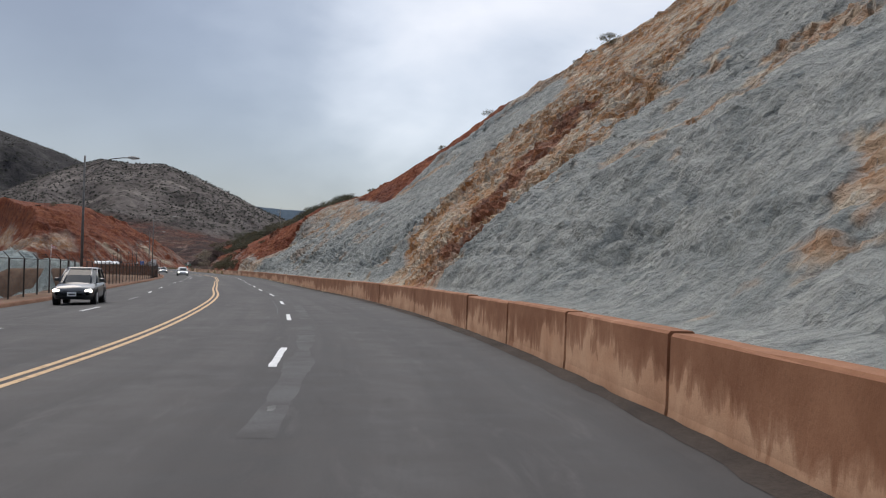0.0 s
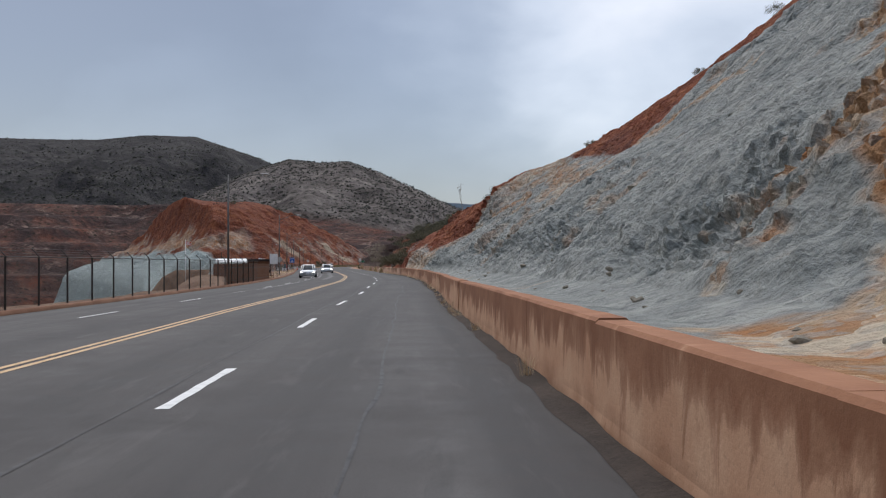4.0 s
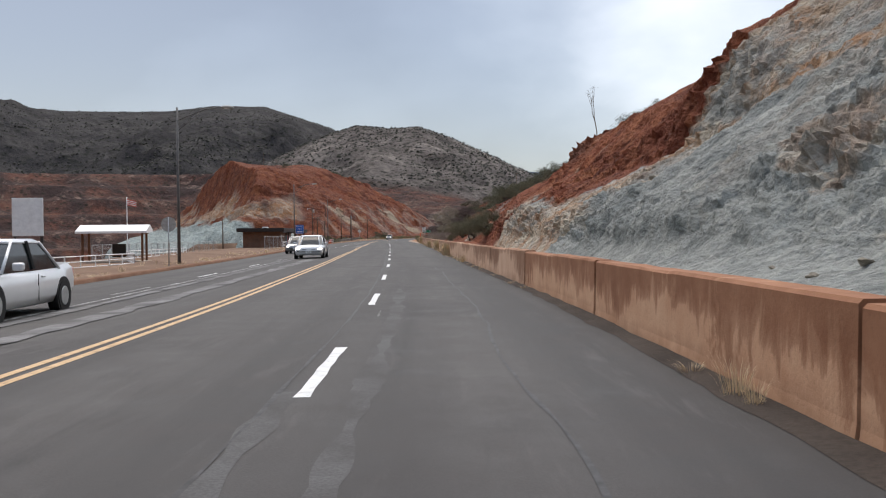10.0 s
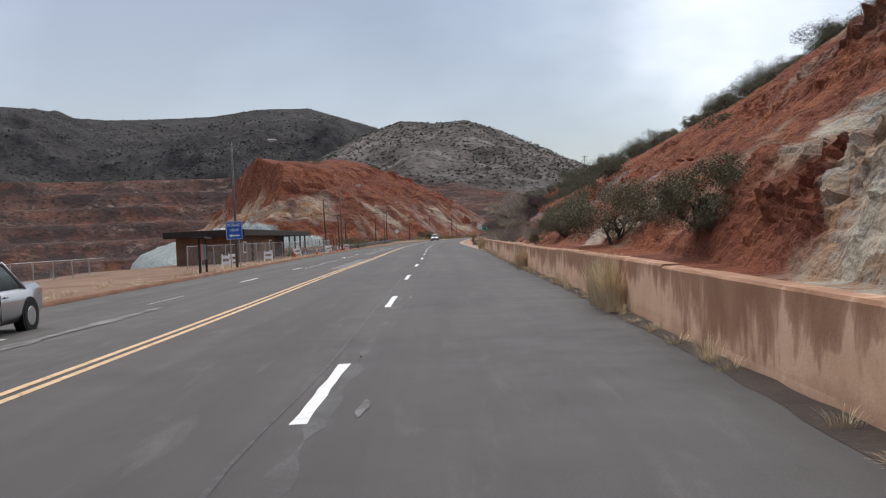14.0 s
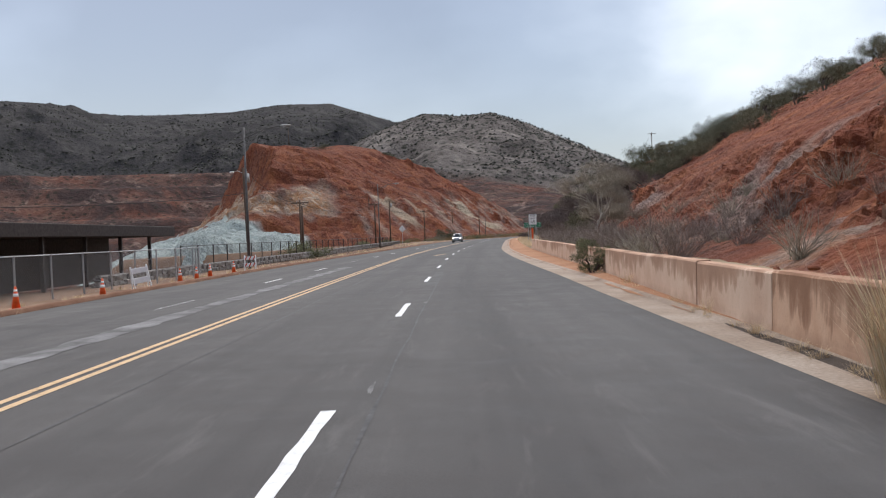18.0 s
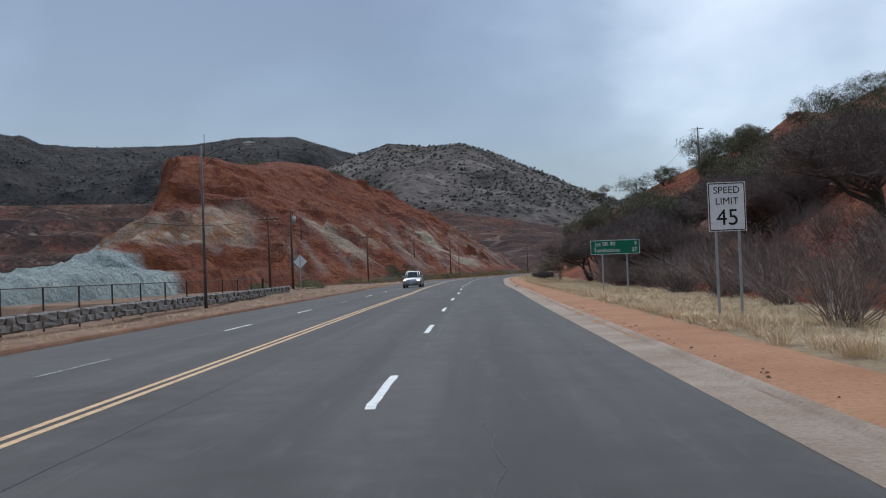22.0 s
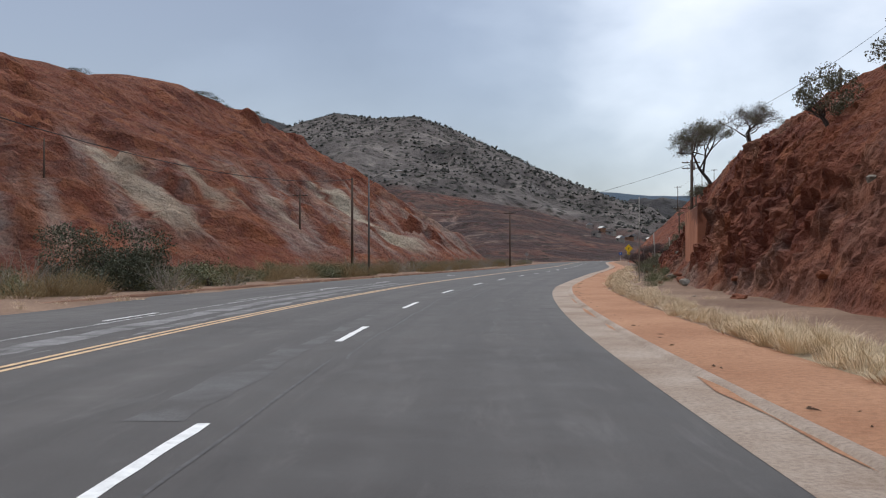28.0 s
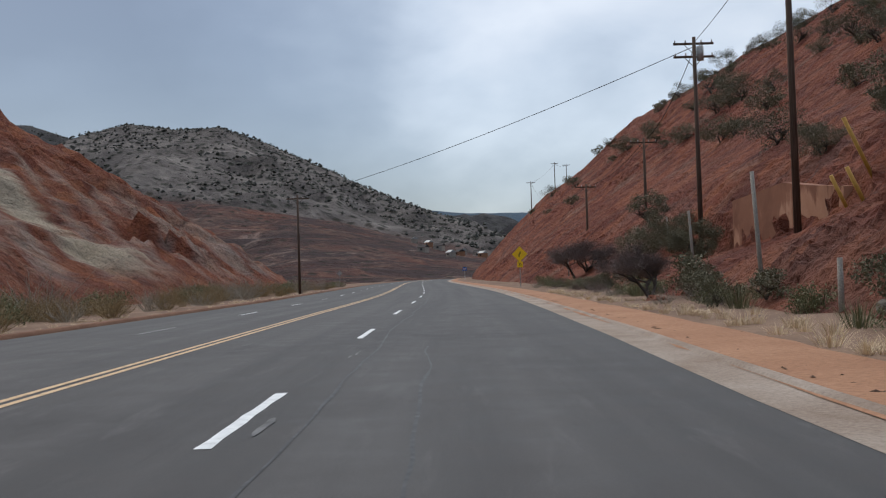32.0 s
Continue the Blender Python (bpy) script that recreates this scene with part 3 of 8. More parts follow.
    pale = np.clip((fbm(sg / 5 + 40, z / 3.5, 4, 0.6) - 0.63) * 6, 0, 1) * np.interp(s, [225, 240, 290, 320, 525, 545], [0, 0.5, 0.5, 0.1, 0.1, 0.15])[:, None]
    # relief: large swells and gullies, then blocks and shards of broken rock, stronger on the cliffs than on the loose slopes
    crag = np.clip(0.34 + 2.2 * w + 1.5 * w2 + 0.35 * patch + 0.5 * np.clip(rise - 0.9, 0, 1), 0.10, 1.25)
    crag = crag * np.interp(s, [-60, 180, 198, 213, 218, 236, 262, 290, 330, 500, 535, 545, 575, 588, 620, 700], [1, 1, 0.85, 0.85, 1.3, 1.35, 1.25, 1.25, 1.0, .9, 0.75, 0.72, 0.7, 0.55, 0.6, 0.5])[:, None]
    wu, wv = 2.2 * (fbm(sg / 3, arc / 3, 3) - 0.5), 2.2 * (fbm(sg / 3 + 50, arc / 3 + 9, 3) - 0.5)
    d = 2.2 * (fbm(sg / 17, og / 15, 4, 0.5, True) - 0.55) + 1.5 * (fbm(sg / 7 + 0.25 * og / 7, og / 40 + 9, 4, 0.5) - 0.5)
    d = (d - d.mean()) * np.interp(s, [500, 530, 610, 650], [1, 0.4, 0.4, 0.55])[:, None]
    big = np.interp(s, [150, 180, 215, 235, 500, 530, 610, 650], [1.0, 0.65, 0.65, 1.0, 1.0, 0.25, 0.25, 0.8])[:, None]
    soft = 1 - 0.45 * np.clip(1 - tan - red, 0, 1)
    bed = arc + 0.22 * sg
    d += crag * soft * (0.5 * big * facets((sg + 0.5 * arc + wu) / 5.2, (arc - 0.4 * sg + wv) / 3.6, 1) + 0.36 * facets((sg + wu) / 1.9, (arc - 0.3 * sg + wv) / 1.2, 5) + 0.38 * facets((sg + 0.5 * wu) / 0.9, (arc + 0.5 * wv) / 0.62, 9)
                        + 0.26 * facets((sg + 0.4 * wu) / 1.3, (bed + 0.3 * wv) / 0.34, 17) + 0.30 * facets((sg + 0.3 * wu) / 0.46, (arc + 0.3 * wv) / 0.38, 13))
    d += 0.42 * (fbm(sg / 1.3, arc / 1.3, 3, 0.6, True) - 0.5) + 0.9 * crag * (fbm(sg / 3.1 + 0.3 * arc, arc / 2.3 + 60, 5, 0.62, True) - 0.5)
    loose = np.clip(1 - tan - 0.6 * red, 0, 1) * np.interp(s, [240, 262, 590, 615], [1, 0.4, 0.4, 0.12])[:, None]
    d += loose * (0.85 * (fbm((sg + 0.35 * og) / 3.4 + 30, og / 16, 4, 0.55, True) - 0.5) + 0.35 * (fbm((sg + 0.3 * og) / 0.9, og / 5 + 3, 3, 0.55, True) - 0.5))
    d = (d - d[slope > 0.5].mean() + 0.2) * slope * np.clip(0.06 + 0.94 * steep, 0, 1) 
    d = d * (1 - 0.75 * np.interp(s, [555, 557.5, 569, 571.5], [0, 1, 1, 0])[:, None] * np.clip((14.5 - og) / 1.0, 0, 1))
    nrm = np.sqrt(1 + rise ** 2)
    rnd = np.random.RandomState(4)
    js = (rnd.rand(*sg.shape) - 0.5) * 0.6 * np.gradient(s)[:, None] * slope
    jo = (rnd.rand(*sg.shape) - 0.5) * 0.6 * np.gradient(o)[None, :] * slope
    x, y = on_line(sg + js, og + jo - d * rise / nrm)
    z = z + jo * rise + d / nrm
    edge_o = np.interp(s, [-76, 30, 60, 100, 190, 220, 240, 270, 300, 327, 378], [4.4, 4.3, 4.0, 3.65, 3.65, 3.9, 4.35, 4.6, 5.25, 6.0, 6.45])[:, None]
    z = np.where(og < edge_o + 0.35, -0.4, z)
    z = z - np.where(s[:, None] > 294, np.clip((12.0 - og) / 2.5, 0, 1) * 0.5 * np.clip((1.2 - z) / 0.6, 0, 1), 0.0)
    deep = np.clip(np.interp(s, [520, 545, 590, 900], [0, 0.45, 0.85, 0.85])[:, None] + 2.2 * w2 + 1.2 * w, 0, 1) * np.interp(s, [515, 535], [0, 1])[:, None]
    zone = np.stack([deep, tan, red], -1)
    ob = grid_mesh("hillside", x, y, z, M_ROCK, zone, pale, smooth=True)
    ob.data.polygons.foreach_set("use_smooth", (loose * (1.3 - crag) > 0.55)[:-1, :-1].ravel())
    return tagged(ob, "steep rock road cut of grey-green, tan and red stone", "hillside", kind="structure")


hillside()

# ---- verges ----
ROAD_L = -10.3


def left_land():
    s = np.arange(-76, 930, 2.0)
    o = np.r_[ROAD_L, np.arange(-10.8, -40, -1.2), np.arange(-42, -190, -6.0)]
    sg, og = np.meshgrid(s, o, indexing="ij")
    edge = np.interp(s, [-80, 150, 165, 215, 300, 345, 420, 450, 475], [-14, -14, -20, -26, -30, -19, -19, -24, -75])[:, None]
    drop = np.maximum(edge - og, 0)
    rise = np.interp(s, [-80, 420, 450, 500, 560, 930], [0, 0, 0.5, 0.45, 0.1, 0])[:, None] * np.clip((-og - 11) / 3, 0, 1)
    z = -0.22 + rise - 0.02 * np.maximum(-og - 11, 0) - np.minimum(drop * 1.15, 75)
    z += 0.25 * (fbm(sg / 5, og / 5, 4) - 0.5) * np.clip((-og - 10.4) / 2, 0, 1) + np.clip(drop / 6, 0, 1) * 5 * (fbm(sg / 14, og / 12, 4, 0.5, True) - 0.5)
    x, y = on_line(sg, og)
    return tagged(grid_mesh("verge", x, y, z, M_VERGE), "bare reddish dirt verge falling into an open pit", "ground", kind="structure")


left_land()


def right_verge(s0, s1, material, label):
    s = np.arange(s0, s1 + 0.1, 1.5)
    o = np.r_[6.0, 6.4, 6.8, 7.2, np.arange(7.8, 13, 0.6)]
    sg, og = np.meshgrid(s, o, indexing="ij")
    z = 0.06 + 0.02 * (og - 7) + 0.22 * (fbm(sg / 2.5, og / 2.5, 4) - 0.4) * np.clip((og - 6.9) / 0.8, 0, 1) - 0.1 * (og < 6.3)
    x, y = on_line(sg, og)
    return tagged(grid_mesh("verge", x, y, z, material), label, "verge", kind="structure")


right_verge(296, 521, M_DRY, "dry grassy verge beside the footpath")
right_verge(521, 930, M_VERGE, "bare reddish dirt verge beside the footpath")

# ---- red spur by the pit ----
def spur(x, y):
    """Height of the red spur with its grey bench, and the gap to its cut face."""
    s, o = (v.reshape(np.shape(x)) for v in to_line(x, y, SPUR_AXIS))
    dn = (x + 306) * 0.790 + (y - 653) * 0.613
    n1 = fbm(x / 34, y / 34, 5, 0.5, True) - 0.5
    n2 = fbm(x / 9, y / 9, 4, 0.55) - 0.5
    toe = np.interp(s, [480, 540, 570, 600, 640, 700], [105, 88, 68, 46, 31, 26])
    east = np.interp(s, [560, 640, 690, 710, 760, 800], [0.46, 0.51, 0.52, 0.59, 0.63, 0.57]) * (-o - toe + 8 * n1)
    cut = np.interp(dn + 3 * n1 + 3 * n2, [-130, -78, -64, -59, -47, -30, -19.5, -9.5, -4, -1, 1, 3, 11], [-75, -45, -9, -4, 1, 4, 9, 16.5, 24, 31, 40, 50, 58])
    cap = np.interp(s, [560, 640, 680, 700, 725, 760, 800, 900, 960], [33, 38.5, 39, 39.2, 39.4, 38, 36, 20, 4]) + 1.5 * n1 + 6.5 * np.exp(-((s - 722) ** 2 / 500 + (o + 113) ** 2 / 420)) + 9 * np.clip((-o - 118) / 35, 0, 1)
    bench = np.minimum(np.minimum(1.6 * (-o - np.interp(s, [430, 470, 520, 600], [66, 50, 44, 58]) + 3 * n2), 2.7 + 0.8 * n2), np.interp(dn + 5 * n2, [-110, -45, -37], [-60, -9, 4.5]))
    z = np.maximum(np.minimum(np.minimum(east, cut), cap), bench)
    blocks = 3.4 * facets(x / 11 + n2, y / 11 + z / 14, 21) + 1.9 * facets(x / 4.6 + n2, y / 4.6 + z / 6, 25)
    calm = np.clip((cap - z) / 5, 0.12, 1)
    return np.where(z < -60, -81.0, z) + np.clip(z / 5, 0, 1) * calm * (2.4 * n1 + 1.4 * n2 + blocks * np.clip(0.22 + 1.2 * n1 + 0.4 * (dn < 26), 0.15, 0.75)), s, o, dn


def spur_height(x, y):
    return float(spur(np.array([x]), np.array([y]))[0][0])


def red_hill():
    xs, ys = np.arange(-470, -165, 1.2), np.arange(380, 960, 1.2)
    x, y = np.meshgrid(xs, ys, indexing="ij")
    z, s, o, dn = spur(x, y)
    band = fbm(x / 26 + 3, y / 26 + 9, 4, 0.55) - 0.5
    fine = fbm(x / 7 + 3, y / 7 + 9, 4, 0.6) - 0.5
    ledge = np.clip((7.5 - np.abs(z - 13.5 - 0.05 * dn) + 22 * band + 10 * fine) / 2.5, 0, 1) * np.clip((20 - dn + 40 * band) / 8, 0, 1)
    grey = np.clip((10.5 - z + 8 * band + 5 * fine) / 1.5, 0, 1) * np.clip((-10 - dn + 14 * band + 6 * fine) / 3, 0, 1)
    grey = np.maximum(grey, np.clip((-27 - dn + 14 * band + 8 * fine) / 2.5, 0, 1))
    # pale washes that run down the long slope
    pale = 0 * z
    for s0, o0, s1, o1, w, full in ((628, -66, 616, -45, 4.0, 0.75), (637, -60, 630, -47, 3.0, 0.6), (650, -54, 642, -40, 1.8, 0.45), (694, -51, 679, -30, 4.2, 0.95), (668, -46, 661, -36, 1.4, 0.4)):
        ax, ay, ln = s1 - s0, o1 - o0, math.hypot(s1 - s0, o1 - o0)
        u = ((s - s0) * ax + (o - o0) * ay) / ln ** 2
        side = ((s - s0) * ay - (o - o0) * ax) / ln
        far = np.abs(side)
        run = fbm(side / 2.0 + s0, u * ln / 16 + 4, 4, 0.6) - 0.5
        pale = np.maximum(pale, full * np.clip((w * np.clip(0.35 + u, 0.3, 1) - far + 13 * run + 4 * fine) / 1.2, 0, 1) * np.clip(u * 6 + 0.6 + 6 * fine, 0, 1) * np.clip((1.05 - u) * 6, 0, 1))
    dark = np.clip((fbm(s / 30 + 2, z / 2.2 + 5, 4, 0.55) - 0.56) * 9, 0, 1) * np.clip((14 - z) / 5, 0, 1)
    wash = np.clip((fbm(s / 4.5 + 0.25 * o, o / 45 + 7, 4, 0.55) - 0.52) * 9, 0, 1) * np.clip((22 - z + 14 * band) / 6, 0, 1) * np.clip((z - 1) / 2, 0, 1)
    ledge = np.maximum(ledge, 0.55 * wash * np.clip((dn - 10) / 10, 0, 1))
    cream = np.clip((band + 0.6 * fine + 0.02) * 10, 0, 1) * ledge * 0.08
    red = (1 - 0.62 * ledge) * (1 - grey)
    zone = np.stack([grey, ledge * (1 - grey) * (1 - 0.7 * dark), red], -1)
    return tagged(grid_mesh("red_hill", x, y, z, M_FARROCK, zone, np.maximum(pale * 0.9, cream) * (1 - grey), smooth=True), "red and tan rock spur with a pale grey-green cut foot", "hill", kind="structure")


red_hill()

# ---- mountains and the pit's far side, as one sheet round the view ----
def mountains():
    eye = (-84.0, 302.0)
    az = np.arange(-24, 80, 0.14)
    r = np.r_[np.arange(150, 700, 14), np.arange(700, 1900, 11), np.arange(1900, 3400, 24)]
    ag, rg = np.meshgrid(az, r, indexing="ij")
    x, y = eye[0] - np.sin(np.radians(ag)) * rg, eye[1] + np.cos(np.radians(ag)) * rg
    n0 = fbm(x / 420, y / 420, 5, 0.5, True) - 0.55
    n1 = fbm(x / 130, y / 130, 5, 0.5, True) - 0.55
    n2 = fbm(x / 240 + 8, y / 240 + 3, 5, 0.5, True) - 0.55
    e1 = np.interp(az, [-24, 0, 3, 6, 8, 9.9, 10.8, 13.1, 15.1, 17.1, 19.2, 21.3, 22.9, 25, 28, 34, 80], [0, 0.4, 1.4, 2.7, 3.5, 4.25, 4.7, 5.8, 6.7, 7.35, 7.25, 7.45, 7.0, 6.2, 4.6, 2.5, 1])
    h1 = 1.4 + 1380 * np.tan(np.radians(e1))[:, None]
    d1 = (rg - 1380) / np.where(rg < 1380, 560, 700)
    m1 = h1 * np.clip(1 - np.abs(d1) ** 1.25, 0, 1) + 48 * n1 * np.clip(np.abs(d1) * 2.2, 0, 1) - 400 * np.clip(np.abs(d1) - 0.92, 0, 1)
    e2 = np.interp(az, [-24, 10, 15, 20, 22.9, 24.7, 27, 30.2, 32.8, 35, 38.9, 41, 43, 45.1, 52, 60, 80], [0, 3, 4.6, 5.8, 6.9, 7.5, 8.2, 8.15, 7.8, 7.7, 7.6, 7.7, 8.25, 8.35, 8.15, 8.4, 8])
    h2 = 1.4 + 2800 * np.tan(np.radians(e2))[:, None]
    d2 = (rg - 2800) / np.where(rg < 2800, 1500, 600)
    m2 = h2 * np.clip(1 - np.abs(d2) ** 1.15, 0, 1) + (90 * n0 + 75 * n2) * np.clip(np.abs(d2) * 2.5, 0, 1) - 400 * np.clip(np.abs(d2) - 0.95, 0, 1)
    # the pit: floor, terraces, rim
    pit = np.interp(az, [14, 24, 30, 80], [0, 0.45, 1, 1])[:, None]
    rim = np.interp(az, [-24, 2, 7, 12, 17, 21, 30, 45, 80], [0, 4, 14, 34, 48, 56, 76, 76, 70])[:, None]
    r0 = np.interp(az, [-24, 24, 34, 80], [560, 560, 560, 520])[:, None]
    r1 = np.interp(az, [-24, 12, 24, 34, 80], [820, 820, 900, 1000, 1000])[:, None]
    u = np.clip((rg - r0) / (r1 - r0) + 0.13 * n1, 0, 1)
    steps = 9.0
    ter = (np.floor(u * steps) + np.clip((u * steps - np.floor(u * steps)) * 2.2 - 0.6, 0, 1)) / steps
    low = -2.5 - 72 * pit
    wall = low + (rim - low) * (ter * 0.75 + u * 0.25)
    z = np.maximum(wall, np.maximum(m1, m2) - 25 * (rg < r1))
    redz = np.clip((wall + 6 + 22 * n1 - np.maximum(m1, m2) + 30 * (rg < r1)) / 10, 0, 1)
    # second zone value picks the darker tones where the back ridge stands higher
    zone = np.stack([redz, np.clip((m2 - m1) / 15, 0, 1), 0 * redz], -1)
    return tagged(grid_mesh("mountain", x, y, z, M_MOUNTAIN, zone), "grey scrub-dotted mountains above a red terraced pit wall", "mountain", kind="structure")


mountains()


def far_ridge():
    az = np.arange(-40, 30, 0.25)
    r = np.linspace(3450, 4500, 26)
    ag, rg = np.meshgrid(az, r, indexing="ij")
    x, y = -84 - np.sin(np.radians(ag)) * rg, 302 + np.cos(np.radians(ag)) * rg
    e = np.interp(az, [-40, -20, -6, 0, 3, 6, 11, 14, 20, 30], [3.0, 2.6, 3.0, 3.5, 3.7, 3.9, 4.1, 4.7, 5, 5]) + 0.35 * (fbm(az / 3.1, 0 * az, 4) - 0.5)
    z = 4200 * np.tan(np.radians(e))[:, None] * np.clip(1 - np.abs((rg - 4200) / 760) ** 1.3, 0, 1) - 5
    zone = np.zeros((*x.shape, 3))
    # third zone value picks the haze-tinted colour
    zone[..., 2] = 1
    return tagged(grid_mesh("backdrop", x, y, z, M_MOUNTAIN, zone), "far ridge under cloud, distance haze put into its blue-green colour", "ridge", kind="structure")


far_ridge()
g = 4600.0
gx, gy = np.meshgrid(np.linspace(-g, g, 9), np.linspace(-g, g, 9), indexing="ij")
tagged(grid_mesh("ground", gx, gy, np.full(gx.shape, -78.0), M_VERGE), "wide bare earth reaching the horizon", "ground", kind="structure")

# ---- kit: parts, things, shapes ----
def thing(name, label, category, m, group="", kind=""):
    """An empty at the thing's base that carries its parts."""
    ob = new(name)
    ob.matrix_world = m
    return tagged(ob, label, category, group, kind)


def part(name, bm, material, parent=None, label="", smooth=False, m=None):
    """One mesh object from a bmesh, under a thing or a part."""
    me = bpy.data.meshes.new(name)
    if isinstance(bm, tuple):
        me.from_pydata(*bm)
        if smooth:
            me.polygons.foreach_set("use_smooth", np.full(len(me.polygons), True))
    else:
        for fc in bm.faces:
            fc.smooth = smooth
        bm.to_mesh(me)
        bm.free()
    for mm in (material if isinstance(material, list) else [material]):
        me.materials.append(mm)
    ob = new(name, me)
    if parent is not None:
        ob.parent = parent
    if m is not None:
        ob.matrix_local = m
    return tagged(ob, label)


def box(bm, size, m=Matrix(), bevel=0.0, segs=1):
    """A box of that size centred on m, its edges bevelled."""
    r = bmesh.ops.create_cube(bm, size=1.0, matrix=m @ Matrix.Diagonal((*size, 1)))
    if bevel:
        es = list({ed for v in r["verts"] for ed in v.link_edges})
        bmesh.ops.bevel(bm, geom=es, offset=bevel, segments=segs, affect="EDGES", profile=0.5)
    return bm


def slab(name, size, material, parent, m, bevel=0.01, label=""):
    return part(name, box(bmesh.new(), size, Matrix(), bevel), material, parent, label, m=m)


def rod(bm, a, b, r1, r2=None, seg=8):
    """A tapered round bar from a to b."""
    a, b = Vector(a), Vector(b)
    r2 = r1 if r2 is None else r2
    q = (b - a).to_track_quat("Z", "Y").to_matrix().to_4x4()
    bmesh.ops.create_cone(bm, cap_ends=True, segments=seg, radius1=r1, radius2=r2, depth=(b - a).length, matrix=Matrix.Translation((a + b) / 2) @ q)
    return bm


def bar(name, a, b, r1, r2, material, parent, seg=8, label=""):
    return part(name, rod(bmesh.new(), a, b, r1, r2, seg), material, parent, label, smooth=True)


def bent(bm, pts, r, seg=6):
    """A round tube along points; r: a radius or one a point."""
    rs = r if isinstance(r, (list, tuple)) else [r] * len(pts)
    pts = [Vector(p) for p in pts]
    rings = []
    for i, p in enumerate(pts):
        d = (pts[min(i + 1, len(pts) - 1)] - pts[max(i - 1, 0)]).normalized()
        q = d.to_track_quat("Z", "Y")
        rings.append([bm.verts.new(p + q @ Vector((math.cos(k * 2 * math.pi / seg) * rs[i], math.sin(k * 2 * math.pi / seg) * rs[i], 0))) for k in range(seg)])
    for a, b in zip(rings, rings[1:]):
        for k in range(seg):
            bm.faces.new((a[k], a[(k + 1) % seg], b[(k + 1) % seg], b[k]))
    bm.faces.new(rings[-1])
    bm.faces.new(rings[0][::-1])
    return bm


def loft(bm, sections):
    """Skin through closed sections of equal point counts."""
    rings = [[bm.verts.new(p) for p in sec] for sec in sections]
    for a, b in zip(rings, rings[1:]):
        n = len(a)
        for k in range(n):
            bm.faces.new((a[k], a[(k + 1) % n], b[(k + 1) % n], b[k]))
    bm.faces.new(rings[0][::-1])
    bm.faces.new(rings[-1])
    return bm


def words(name, text, size, material, parent, m, label=""):
    """Raised lettering in the built-in font, as a mesh."""
    cu = bpy.data.curves.new(name, "FONT")
    cu.body, cu.size, cu.extrude, cu.align_x, cu.align_y = text, size, 0.002, "CENTER", "CENTER"
    tmp = bpy.data.objects.new(name, cu)
    me = bpy.data.meshes.new_from_object(tmp)
    bpy.data.objects.remove(tmp)
    me.materials.append(material)
    ob = new(name, me)
    ob.parent = parent
    ob.matrix_local = m
    return tagged(ob, label)


def rx(deg):
    return pose(0, 0, 0, deg, 0, 0)


# ---- materials of things ----
M_WHITE = plain("white_paint", (0.82, 0.82, 0.80), 0.5, vary=0.08)
M_GALV = plain("galvanised_steel", (0.42, 0.43, 0.43), 0.45, 0.6, 0.12)
M_DARKSTEEL = plain("dark_painted_steel", (0.045, 0.038, 0.034), 0.6, 0.2)
M_BLACK = plain("black_rubber", (0.018, 0.018, 0.018), 0.85)
M_ORANGE = plain("orange_plastic", (0.80, 0.125, 0.03), 0.5)
M_YELLOW = plain("yellow_sign_paint", (1.0, 0.62, 0.02), 0.5, vary=0.05)
M_GREEN = plain("green_sign_paint", (0.010, 0.165, 0.085), 0.5, vary=0.05)
M_BLUE = plain("blue_sign_paint", (0.020, 0.110, 0.42), 0.5, vary=0.05)
M_REDPAINT = plain("red_orange_stripe", (0.62, 0.09, 0.05), 0.5)
M_BLACKPAINT = plain("black_paint", (0.012, 0.012, 0.012), 0.6)
M_BACKGREY = plain("weathered_aluminium", (0.40, 0.39, 0.36), 0.55, 0.3)
M_CONC = dirt_material("pale_concrete", (0.36, 0.30, 0.24), (0.52, 0.45, 0.37), 2.0)
M_GUTTER = dirt_material("dirt_washed_concrete", (0.25, 0.180, 0.130), (0.43, 0.355, 0.285), 2.5)
M_STONE = dirt_material("grey_rubble_stone", (0.15, 0.14, 0.13), (0.33, 0.31, 0.28), 3.0)
M_RUST = dirt_material("rusty_sheet", (0.13, 0.060, 0.035), (0.24, 0.125, 0.075), 4.0)
M_ROOF = plain("dark_brown_roofing", (0.035, 0.026, 0.023), 0.8, vary=0.2)
M_TAR = plain("tar_seal", (0.018, 0.018, 0.019), 0.6)


def patch_material(name, worn, pale):
    """Worn filler: pale where it holds, asphalt where it has gone."""
    m = Mat(name, 0.85, 0.0, 0.3)
    v = m.vec()
    gone, fine = m.noise(v, 0.9, 6.0, 0.65, 0.4), m.noise(v, 40.0, 3.0, 0.7)
    col = m.mix(m.ramp(gone, (0.38, 0.0), (0.62, 1.0)), worn, pale)
    col = m.mix(m.ramp(fine, (0.35, 0.5), (0.6, 0.0)), col, (0.030, 0.028, 0.026))
    return m.done(col, m.bump(fine, 0.3, 0.006))


M_PATCH = patch_material("grey_asphalt_patch", (0.058, 0.054, 0.051), (0.098, 0.096, 0.094))
M_PALEPATCH = patch_material("pale_worn_asphalt", (0.070, 0.066, 0.063), (0.225, 0.220, 0.214))
M_KERB = dirt_material("reddish_kerb", (0.17, 0.085, 0.052), (0.28, 0.155, 0.100), 3.0)
M_TWIG = dirt_material("grey_bare_twigs", (0.26, 0.225, 0.175), (0.46, 0.41, 0.32), 3.0)
M_DARKTWIG = dirt_material("dark_bare_twigs", (0.112, 0.084, 0.075), (0.225, 0.177, 0.156), 3.0)
